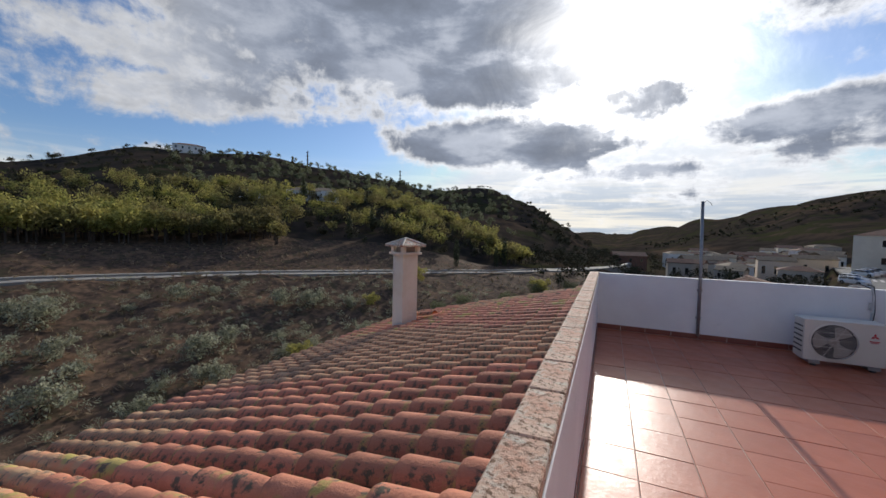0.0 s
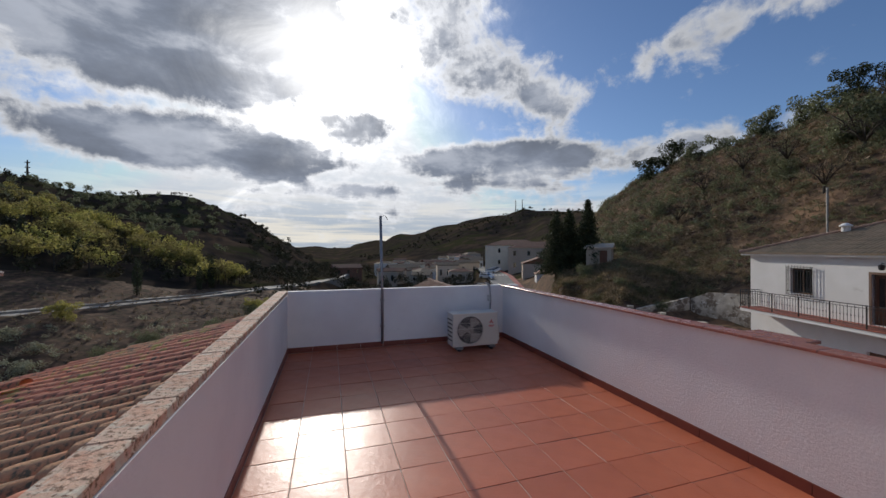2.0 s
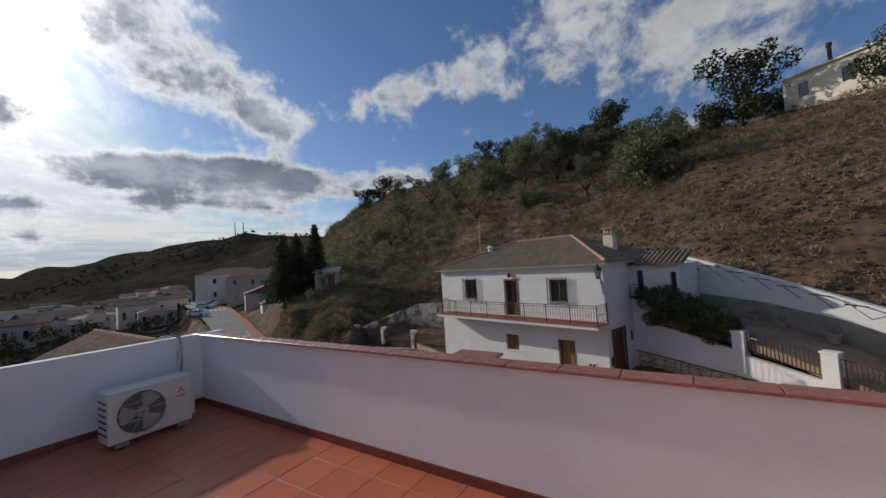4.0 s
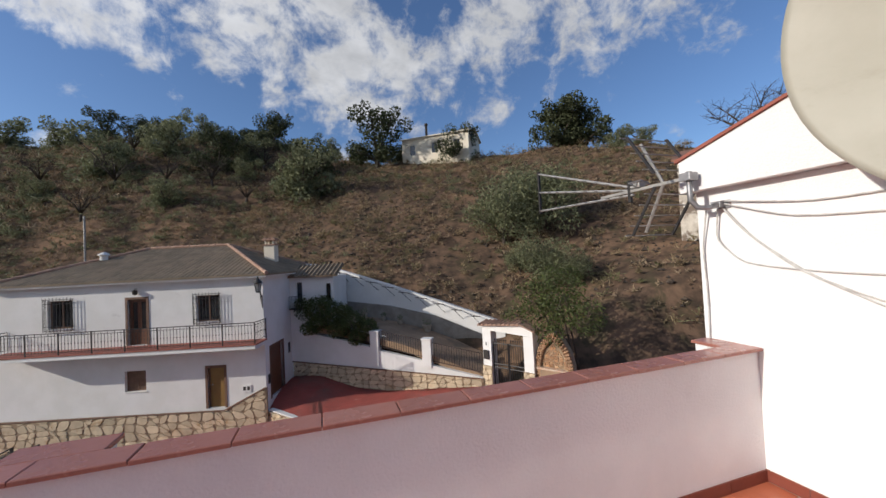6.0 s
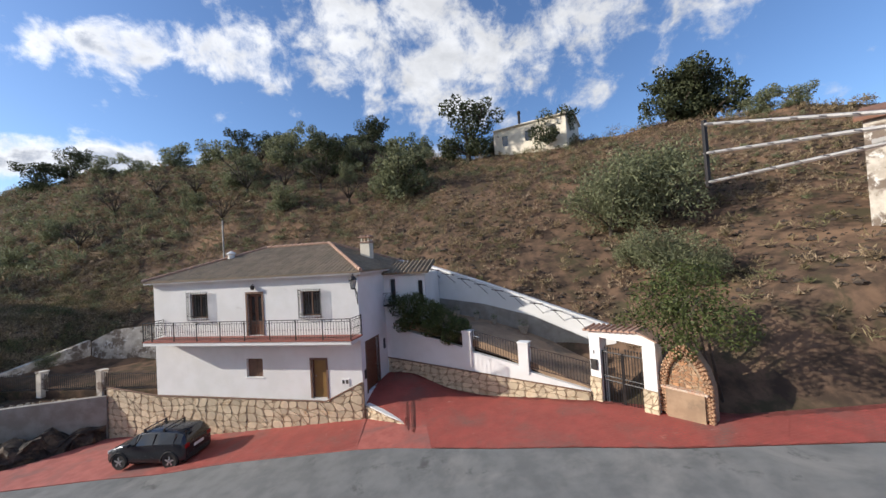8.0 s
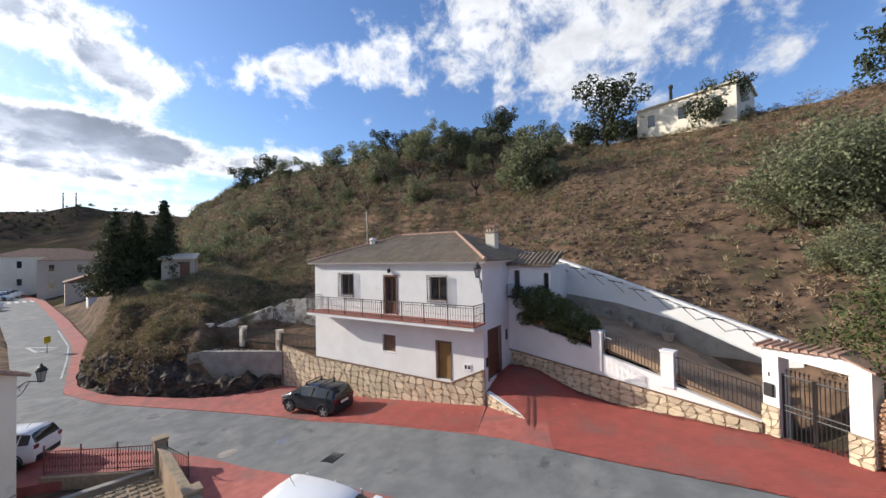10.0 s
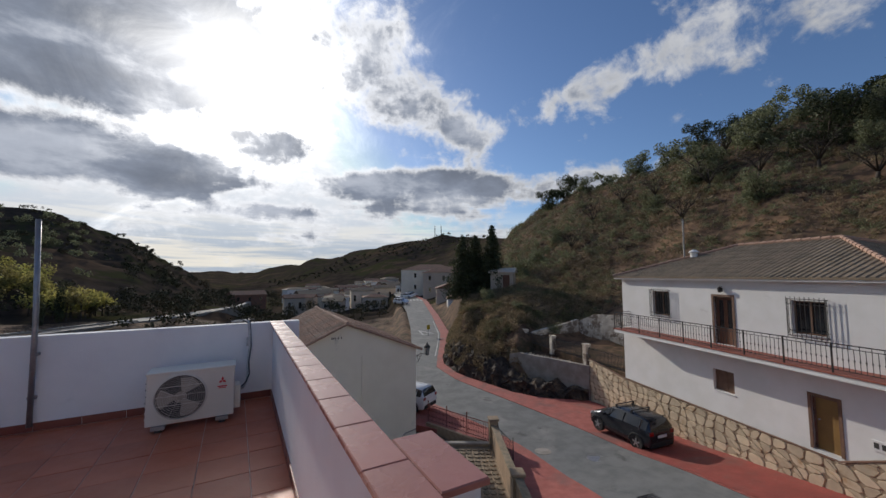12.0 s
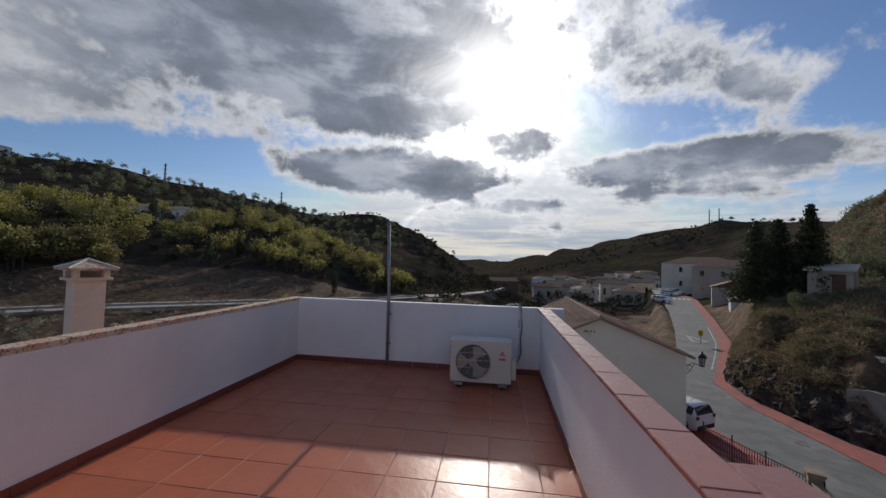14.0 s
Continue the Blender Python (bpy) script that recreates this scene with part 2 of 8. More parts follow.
M["rust_iron"] = material("rust_brown_iron", (0.045, 0.024, 0.02), (0.03, 0.019, 0.017), 9, 0.7, 0.3, 40)
M["red_iron"] = material("red_primer_iron", (0.20, 0.055, 0.05), (0.15, 0.045, 0.04), 9, 0.65, 0.3, 40)
M["wood"] = material("varnished_brown_wood", (0.17, 0.065, 0.03), (0.12, 0.045, 0.022), 4, 0.5, 0.3, 30, stretch=(6, 6, 1))
M["ochre_door"] = material("ochre_painted_door", (0.27, 0.155, 0.045), (0.23, 0.13, 0.04), 2, 0.55, 0.15, 30)
M["frame_brown"] = material("brown_door_surround", (0.20, 0.11, 0.07), (0.15, 0.085, 0.055), 5, 0.7, 0.3, 30)
M["dark"] = material("unlit_room_shade", (0.012, 0.012, 0.013), None, 3, 0.9, 0)
M["glass"] = material("window_glass", (0.02, 0.022, 0.025), None, 3, 0.06, 0, gloss=0.9)
M["ac"] = material("cream_painted_steel", (0.66, 0.63, 0.56), (0.62, 0.59, 0.52), 2, 0.45, 0.05, 30, c=(0.5, 0.46, 0.38), c_scale=4, c_amount=(0.62, 0.85))
M["ac_dark"] = material("dark_plastic_and_shade", (0.035, 0.033, 0.03), (0.05, 0.047, 0.043), 8, 0.6, 0.1)
M["fan"] = material("grey_fan_plastic", (0.36, 0.33, 0.28), (0.30, 0.27, 0.23), 8, 0.5, 0.1)
M["red_mark"] = material("red_mark", (0.55, 0.02, 0.03), None, 3, 0.5, 0)
M["dish"] = material("beige_painted_dish", (0.42, 0.40, 0.33), (0.38, 0.36, 0.29), 2, 0.6, 0.05, 20, c=(0.32, 0.29, 0.22), c_scale=3, c_amount=(0.55, 0.8))
M["cable"] = material("grey_white_cable", (0.62, 0.61, 0.58), (0.45, 0.44, 0.42), 20, 0.6, 0)
M["black_cable"] = material("black_cable", (0.02, 0.02, 0.02), (0.03, 0.03, 0.03), 20, 0.6, 0)
M["asphalt"] = material("worn_grey_concrete_road", (0.175, 0.178, 0.172), (0.13, 0.133, 0.13), 1.3, 0.85, 0.35, 40, c=(0.23, 0.225, 0.21), c_scale=0.35, c_amount=(0.5, 0.72), c2=(0.075, 0.075, 0.073), c2_scale=0.7, c2_amount=(0.58, 0.72))
M["red_pave"] = material("red_stamped_concrete", (0.40, 0.088, 0.068), (0.33, 0.078, 0.06), 1.6, 0.75, 0.4, 18, c=(0.24, 0.11, 0.09), c_scale=0.5, c_amount=(0.5, 0.72), c2=(0.50, 0.24, 0.19), c2_scale=1.9, c2_amount=(0.62, 0.74), island=0.05)
M["pave_joint"] = material("worn_red_concrete", (0.41, 0.12, 0.095), (0.33, 0.09, 0.07), 2.5, 0.85, 0.3, 30, c=(0.24, 0.10, 0.085), c_scale=0.6, c_amount=(0.45, 0.68))
M["stone_y"] = material("cream_yellow_stone", (0.62, 0.51, 0.35), (0.53, 0.43, 0.30), 3, 0.85, 0.5, 25, c=(0.42, 0.27, 0.14), c_scale=1.5, c_amount=(0.55, 0.75), island=0.18, each=0.18)
M["mortar"] = material("brown_mortar", (0.36, 0.27, 0.18), (0.27, 0.20, 0.13), 5, 0.95, 0.4, 40)
M["orange_stone"] = material("orange_rubble_stone", (0.38, 0.20, 0.10), (0.26, 0.15, 0.09), 4, 0.9, 0.5, 25, c=(0.45, 0.32, 0.2), c_scale=3, c_amount=(0.5, 0.7), island=0.3, each=0.3)
M["cobble"] = material("mossy_cobble", (0.27, 0.20, 0.13), (0.19, 0.155, 0.10), 5, 0.9, 0.5, 25, c=(0.11, 0.10, 0.05), c_scale=1.5, c_amount=(0.5, 0.7), each=0.2, island=0.2)
# far hills: dark scrub, with cloud shadow and backlit shade put into the colour
M["far_hill"] = material("shaded_scrub_far_hill", (0.072, 0.056, 0.044), (0.038, 0.033, 0.027), 0.12, 0.95, 0.8, 0.8, c=(0.11, 0.076, 0.052), c_scale=0.018, c_amount=(0.5, 0.64), c2=(0.055, 0.055, 0.028), c2_scale=0.05, c2_amount=(0.5, 0.6), detail=9, gloss=0.0)
M["earth"] = material("dry_hillside_earth", (0.175, 0.112, 0.074), (0.07, 0.05, 0.037), 1.3, 0.95, 1.0, 4.0, c=(0.25, 0.155, 0.095), c_scale=0.14, c_amount=(0.52, 0.68), c2=(0.08, 0.066, 0.04), c2_scale=0.5, c2_amount=(0.5, 0.64), detail=9, gloss=0.05)
M["path"] = material("sandy_path", (0.38, 0.26, 0.165), (0.29, 0.195, 0.125), 1.5, 0.95, 0.4, 20, c=(0.17, 0.13, 0.09), c_scale=0.8, c_amount=(0.5, 0.7))
M["rock"] = material("dark_bank_rock", (0.06, 0.043, 0.032), (0.018, 0.014, 0.011), 3.0, 0.9, 1.0, 9, c=(0.12, 0.085, 0.055), c_scale=1.5, c_amount=(0.48, 0.62), detail=10)
M["concrete_road"] = material("pale_valley_road", (0.34, 0.32, 0.28), (0.28, 0.26, 0.23), 0.5, 0.9, 0.2, 10)
M["white_paint"] = material("white_road_paint", (0.55, 0.55, 0.53), (0.42, 0.42, 0.40), 2, 0.8, 0.1)
M["leaf_olive"] = material("olive_leaf", (0.23, 0.24, 0.135), (0.14, 0.155, 0.08), 2.5, 0.7, 0, island=0.4, thin=0.35, gloss=0.3)
M["leaf_pale"] = material("pale_scrub_leaf", (0.27, 0.26, 0.155), (0.14, 0.15, 0.075), 2.0, 0.8, 0, c=(0.20, 0.14, 0.085), c_scale=0.6, c_amount=(0.5, 0.65), island=0.45, thin=0.3, gloss=0.2)
M["leaf_dark"] = material("dark_green_leaf", (0.075, 0.085, 0.038), (0.045, 0.056, 0.026), 2.5, 0.7, 0, island=0.45, thin=0.18, gloss=0.3)
M["leaf_bright"] = material("yellow_green_leaf", (0.46, 0.40, 0.12), (0.28, 0.29, 0.08), 0.3, 0.75, 0, c=(0.20, 0.17, 0.07), c_scale=0.06, c_amount=(0.44, 0.6), island=0.4, thin=0.5, gloss=0.2)
M["leaf_far"] = material("far_scrub_leaf", (0.075, 0.07, 0.035), (0.045, 0.047, 0.024), 0.3, 0.9, 0, c=(0.11, 0.085, 0.045), c_scale=0.2, c_amount=(0.45, 0.62), island=0.4, gloss=0.2)
M["leaf_dry"] = material("dry_brown_scrub_leaf", (0.36, 0.27, 0.165), (0.20, 0.155, 0.085), 1.2, 0.85, 0, c=(0.15, 0.15, 0.075), c_scale=0.35, c_amount=(0.48, 0.62), island=0.45, thin=0.25, gloss=0.15)
M["leaf_grey"] = material("grey_green_scrub_leaf", (0.42, 0.42, 0.30), (0.24, 0.25, 0.16), 1.5, 0.8, 0, c=(0.28, 0.21, 0.14), c_scale=0.3, c_amount=(0.5, 0.65), island=0.4, thin=0.4, gloss=0.2)
M["leaf_vine"] = material("vine_leaf", (0.095, 0.115, 0.035), (0.06, 0.08, 0.025), 3, 0.6, 0, c=(0.16, 0.10, 0.03), c_scale=4, c_amount=(0.6, 0.75), island=0.4, thin=0.25, gloss=0.3)
M["grass_dry"] = material("dry_grass", (0.40, 0.30, 0.20), (0.24, 0.175, 0.11), 0.7, 0.9, 0, c=(0.14, 0.125, 0.065), c_scale=0.3, c_amount=(0.48, 0.68), island=0.35, thin=0.2, gloss=0.2)
M["bark"] = material("grey_brown_bark", (0.085, 0.065, 0.05), (0.05, 0.04, 0.03), 6, 0.95, 0.7, 30)
M["car_dark"] = material("dark_grey_car_paint", (0.045, 0.048, 0.055), None, 3, 0.22, 0, metal=0.5, gloss=0.7)
M["car_white"] = material("white_car_paint", (0.78, 0.78, 0.77), None, 3, 0.2, 0, gloss=0.6)
M["car_glass"] = material("dark_car_glass", (0.012, 0.013, 0.015), None, 3, 0.05, 0, gloss=0.9)
M["tyre"] = material("black_tyre", (0.018, 0.018, 0.018), (0.028, 0.027, 0.026), 9, 0.85, 0.2)
M["rim"] = material("alloy_rim", (0.5, 0.5, 0.51), None, 9, 0.3, 0, metal=0.8)
M["lamp_red"] = material("red_tail_lamp", (0.25, 0.008, 0.01), None, 3, 0.2, 0)
M["lamp_clear"] = material("clear_headlamp", (0.5, 0.5, 0.52), None, 3, 0.12, 0)
M["pot"] = material("pale_clay_pot", (0.42, 0.36, 0.29), (0.32, 0.26, 0.2), 6, 0.9, 0.3, 30)
M["terracotta"] = material("terracotta_edge", (0.36, 0.11, 0.075), (0.28, 0.09, 0.06), 4, 0.7, 0.3, 30, each=0.1)
M["yellow"] = material("yellow_sign_paint", (0.62, 0.50, 0.02), None, 3, 0.5, 0)
M["lantern_glass"] = material("frosted_lantern_glass", (0.35, 0.35, 0.33), None, 3, 0.2, 0)
M["sign"] = material("white_sign", (0.75, 0.75, 0.74), None, 3, 0.5, 0)
M["far_wall"] = material("far_house_wall", (0.66, 0.55, 0.43), (0.56, 0.46, 0.36), 0.12, 0.9, 0, each=0.15)


# ---- mesh helpers ----
def mesh_object(name, bm, mat, smooth=False):
    me = bpy.data.meshes.new(name)
    bm.normal_update()
    bm.to_mesh(me)
    bm.free()
    if isinstance(mat, (list, tuple)):
        for k in mat:
            me.materials.append(M[k])
    else:
        me.materials.append(M[mat])
    if smooth:
        me.shade_smooth()
    return new(name, me)


def thing(name, at=(0, 0, 0), turn=0.0, label="", category="", group=""):
    ob = new(name)
    ob.matrix_basis = pose(*at, 0, 0, turn)
    return tagged(ob, label, category, group)


def part(name, bm, mat, parent, label="", smooth=False):
    ob = mesh_object(name, bm, mat, smooth)
    ob.parent = parent
    return tagged(ob, label)


def structure(name, bm, mat, label, category="", smooth=False):
    return tagged(mesh_object(name, bm, mat, smooth), label, category, "", "structure")


def box(bm, x0, x1, y0, y1, z0, z1, m=None, bevel=0.0, mat=0):
    v = [bm.verts.new((x, y, z)) for x, y, z in ((x0, y0, z0), (x1, y0, z0), (x1, y1, z0), (x0, y1, z0), (x0, y0, z1), (x1, y0, z1), (x1, y1, z1), (x0, y1, z1))]
    fs = [bm.faces.new([v[i] for i in q]) for q in ((3, 2, 1, 0), (4, 5, 6, 7), (0, 1, 5, 4), (1, 2, 6, 5), (2, 3, 7, 6), (3, 0, 4, 7))]
    for f in fs:
        f.material_index = mat
    if bevel:
        es = list({e for f in fs for e in f.edges})
        r = bmesh.ops.bevel(bm, geom=es, offset=bevel, segments=2, affect="EDGES", profile=0.6)
        v = list({x for f in r["faces"] for x in f.verts} | {x for x in v if x.is_valid})
    if m is not None:
        bmesh.ops.transform(bm, matrix=m, verts=v)
    return v


def prism(bm, pts, z0, z1):
    """A prism on a ground polygon given counter-clockwise; z0 and z1 are numbers or functions of x, y."""
    f0 = z0 if callable(z0) else lambda x, y: z0
    f1 = z1 if callable(z1) else lambda x, y: z1
    a = [bm.verts.new((x, y, f0(x, y))) for x, y in pts]
    b = [bm.verts.new((x, y, f1(x, y))) for x, y in pts]
    bm.faces.new(a[::-1])
    bm.faces.new(b)
    n = len(pts)
    for i in range(n):
        bm.faces.new((a[i], a[(i + 1) % n], b[(i + 1) % n], b[i]))


def solid(bm, pts, off):
    """A slab: the flat polygon pts (3D), thickened by the vector off."""
    off = Vector(off)
    a = [bm.verts.new(p) for p in pts]
    b = [bm.verts.new(Vector(p) + off) for p in pts]
    bm.faces.new(a[::-1])
    bm.faces.new(b)
    n = len(pts)
    for i in range(n):
        bm.faces.new((a[i], a[(i + 1) % n], b[(i + 1) % n], b[i]))


def tube(bm, pts, r, n=8, cap=True):
    """A tube along pts; r is a number or one radius a point."""
    pts = [Vector(p) for p in pts]
    rs = r if isinstance(r, (list, tuple)) else [r] * len(pts)
    rings, side = [], None
    for i, p in enumerate(pts):
        d = (pts[min(i + 1, len(pts) - 1)] - pts[max(i - 1, 0)]).normalized()
        if side is None:
            side = d.orthogonal().normalized()
        side = (side - d * side.dot(d)).normalized()
        up = d.cross(side)
        rings.append([bm.verts.new(p + (side * math.cos(2 * math.pi * k / n) + up * math.sin(2 * math.pi * k / n)) * rs[i]) for k in range(n)])
    for a, b in zip(rings, rings[1:]):
        for k in range(n):
            bm.faces.new((a[k], a[(k + 1) % n], b[(k + 1) % n], b[k]))
    if cap:
        bm.faces.new(rings[0][::-1])
        bm.faces.new(rings[-1])


def lathe(bm, profile, n=16, at=(0, 0, 0), axis="z"):
    """A turned body: profile is a list of (radius, height)."""
    rings = []
    for r, h in profile:
        ring = []
        for k in range(n):
            a = 2 * math.pi * k / n
            c, s = math.cos(a) * r, math.sin(a) * r
            p = (c, s, h) if axis == "z" else (c, h, s) if axis == "y" else (h, c, s)
            ring.append(bm.verts.new(Vector(p) + Vector(at)))
        rings.append(ring)
    for a, b in zip(rings, rings[1:]):
        for k in range(n):
            bm.faces.new((a[k], a[(k + 1) % n], b[(k + 1) % n], b[k]))
    bm.faces.new(rings[0][::-1])
    bm.faces.new(rings[-1])
    bmesh.ops.recalc_face_normals(bm, faces=bm.faces)


def mesh_from(name, verts, faces, mat, smooth=False):
    me = bpy.data.meshes.new(name)
    me.from_pydata(verts, [], faces)
    me.materials.append(M[mat])
    if smooth:
        me.shade_smooth()
    return new(name, me)


# ---- the ground: heights by azimuth and distance from the terrace ----
CX, CY = 3.0, 1.0
PROFILES = []


def slope(az, *rz):
    PROFILES.append((az, rz))


slope(-180, (0, -6.5), (12, -6.5), (30, -9), (80, -10), (200, 10), (400, 30), (3000, 30))
slope(-110, (0, -6.5), (8, -7), (28, -16), (52, -11), (68, -6.1), (76, -6.1), (88, -2.6), (130, 5), (230, 28), (400, 20), (3000, 20))
slope(-75, (0, -6.5), (8, -7), (28, -15), (52, -10.5), (68, -5.9), (76, -5.8), (88, -2.0), (130, 5), (240, 26), (400, 15), (3000, 15))
slope(-64, (0, -6.5), (8, -7), (28, -15), (52, -10.8), (68, -6.2), (76, -6.2), (88, -2.6), (130, 7), (240, 41), (400, 20), (3000, 20))
slope(-52, (0, -6.5), (8, -7), (28, -15), (52, -11), (68, -6.4), (76, -6.3), (88, -2.4), (130, 9), (155, 13.5), (240, 43.8), (400, 25), (3000, 25))
slope(-43, (0, -6.5), (8, -7), (28, -15), (52, -11), (68, -6.6), (76, -6.5), (90, -3.2), (130, 8), (155, 13), (240, 39), (400, 25), (3000, 25))
slope(-33, (0, -6.5), (8, -7), (28, -14.5), (52, -11), (70, -6.7), (78, -6.6), (92, -3.8), (140, 8), (240, 33.5), (400, 22), (3000, 22))
slope(-26, (0, -6.5), (8, -7), (28, -14.5), (55, -11), (74, -6.9), (82, -6.8), (98, -4.2), (150, 6), (250, 32), (400, 22), (3000, 20))
slope(-19, (0, -6.5), (8, -7), (28, -14), (60, -11), (79, -7.2), (87, -7.1), (105, -6), (160, 6), (230, 26), (262, 34.9), (400, 22), (3000, 20))
slope(-12, (0, -6.5), (8, -7), (30, -13), (66, -11), (87, -7.3), (95, -7.2), (125, -7), (180, 5), (262, 23.7), (400, 10), (3000, 15))
slope(-6, (0, -6.5), (8, -7), (30, -12), (70, -11), (96, -7.4), (104, -7.4), (150, -8), (220, 2), (262, 8.3), (500, -5), (1500, 12), (3000, 12))
slope(-2, (0, -6.5), (8, -7), (30, -11), (80, -11), (108, -7.6), (117, -7.6), (160, -9), (300, -9), (700, -6), (1500, 15), (3000, 12))
slope(1, (0, -6.5), (8, -7), (30, -10), (80, -11), (200, -11), (600, -8), (2000, 11.5), (3000, 8))
slope(5, (0, -6.5), (8, -7), (30, -9.5), (80, -11), (250, -11), (500, -4), (900, 20.3), (3000, 10))
slope(10.7, (0, -6.5), (8, -6.9), (30, -9.5), (80, -11), (250, -11), (420, 6), (600, 26.6), (3000, 20))
slope(15.7, (0, -6.5), (8, -6.8), (26, -8), (60, -10.5), (240, -11), (360, 10), (500, 31), (3000, 20))
slope(21, (0, -6.5), (8, -6.7), (26, -7.2), (45, -8), (75, -9.5), (220, -9), (330, 14), (450, 39.2), (3000, 20))
slope(26, (0, -6.5), (8, -6.7), (26, -6.9), (60, -7), (120, -6.2), (220, -4), (330, 16), (430, 43.5), (3000, 20))
slope(29.5, (0, -6.5), (8, -6.7), (26, -6.9), (36, -6.9), (60, -6.0), (110, -5.2), (200, 0), (320, 18), (415, 46.5), (3000, 20))
slope(33, (0, -6.5), (8, -6.7), (32, -6.9), (37, -6.0), (40, -2.6), (52, -1.2), (80, -1), (130, 1), (250, 14), (400, 43), (3000, 20))
slope(37, (0, -6.5), (8, -6.7), (29, -6.9), (32, -3.6), (40, -1.8), (52, -0.3), (80, 1.5), (150, 9), (380, 40), (3000, 20))
slope(41, (0, -6.5), (8, -6.7), (27, -6.8), (29.5, -3.4), (40, -1.2), (50, -0.1), (65, 2), (85, 8.0), (120, 17.2), (160, 16), (400, 38), (3000, 20))
slope(44.4, (0, -6.5), (8, -6.7), (28, -6.8), (31.5, -3.9), (40, -1.0), (50, -0.1), (62, 3.5), (82, 10.5), (105, 19.2), (160, 16), (3000, 20))
slope(50.5, (0, -6.5), (8, -6.6), (25.5, -6.6), (28, -4.4), (33, -4.2), (38, -2.2), (45, -0.4), (66, 9), (95, 22.2), (140, 18), (3000, 20))
slope(57.6, (0, -6.5), (8, -6.6), (21, -6.4), (24, -4.6), (31.5, -4.3), (36, -1.2), (42, 0.6), (60, 9), (85, 22.2), (140, 18), (3000, 20))
slope(65.5, (0, -6.5), (8, -6.5), (18, -6.2), (21, -4.6), (30, -4.2), (34, -0.8), (55, 11), (75, 23), (140, 18), (3000, 20))
slope(74, (0, -6.4), (8, -6.3), (17, -5.6), (20, -4.6), (28, -3.4), (31, 0), (50, 11.5), (68, 22.9), (140, 18), (3000, 20))
slope(87, (0, -6.3), (8, -5.8), (16, -5.2), (20, -4.4), (24, -3.4), (26, 0.6), (45, 10.3), (62, 21.2), (140, 18), (3000, 20))
slope(96, (0, -6.2), (8, -5.4), (16, -4.9), (18, -3.2), (21.3, -2.5), (22.3, 0.0), (40, 10), (56, 17.0), (140, 15), (3000, 20))
slope(107, (0, -6.0), (8, -4.9), (14.5, -4.4), (18.4, -3.2), (19.6, -1.3), (32, 6.4), (50, 15.7), (140, 14), (3000, 20))
slope(117, (0, -6.0), (8, -4.5), (13.6, -4.2), (17.4, -3.6), (18.6, -2.0), (30, 5.3), (48, 15.2), (140, 14), (3000, 20))
slope(126, (0, -6.0), (8, -4.2), (13.6, -4.0), (15.5, -3.0), (30, 4.8), (46, 14.9), (140, 14), (3000, 20))
slope(138, (0, -6.0), (8, -3.8), (12.5, -3.5), (15.5, -1.6), (30, 4.6), (44, 13.0), (140, 12), (3000, 20))
slope(152, (0, -6.0), (8, -3.6), (12, -3.3), (15, -1.0), (22, 1.6), (31, 2.8), (44, 9.5), (140, 12), (3000, 20))
slope(180, (0, -6.5), (12, -6.5), (30, -9), (80, -10), (200, 10), (400, 30), (3000, 30))

RADII = np.unique(np.concatenate([np.arange(0, 16, 1.0), np.arange(16, 72, 0.5), np.geomspace(72, 420, 110), np.arange(181, 275, 1.6), np.geomspace(420, 3400, 26)]))
_az = np.array([p[0] for p in PROFILES], float)
_tab = np.array([np.interp(RADII, [r for r, _ in p[1]], [z for _, z in p[1]]) for p in PROFILES])


def road_z(y):
    return float(np.interp(y, [-40, -20, -5.7, 3.6, 11.35, 17, 25, 60, 120, 200], [-0.6, -2.2, -3.95, -5.1, -6.15, -6.5, -6.7, -6.7, -5.6, -4.5]))


# the street's kerb lines, from the right down to the village: (y, x)
NEAR_EDGE = ((-30, 1.5), (-14, 6.6), (-6, 9.2), (0, 11.0), (5, 12.6), (10, 13.8), (14, 14.5), (17, 14.6), (22, 14.0), (28, 14.6), (33, 16.2), (40, 20.9), (56, 28.0), (75, 35.8), (104, 46.4), (140, 58))
FAR_EDGE = ((-30, 6.0), (-14, 9.6), (-6, 12.4), (-3.8, 13.4), (-1, 14.5), (2.6, 16.1), (8.6, 17.6), (14, 18.3), (17, 18.5), (26, 18.2), (30, 18.7), (33, 20.4), (40, 24.6), (46, 28.0), (65, 36.8), (98, 51.0), (140, 64))
BACK_EDGE = ((-30, 8.5), (-14, 11.6), (-8.6, 13.2), (-5.7, 15.8), (2.6, 21.8), (3.4, 19.2), (16.9, 22.6), (19, 20.4), (21, 19.7), (27.5, 19.2), (31, 19.9), (33, 21.2), (40, 25.6), (46, 29.4), (65, 38.2), (98, 52.4), (140, 65.5))


def edge_x(edge, y):
    return float(np.interp(y, [p[0] for p in edge], [p[1] for p in edge]))


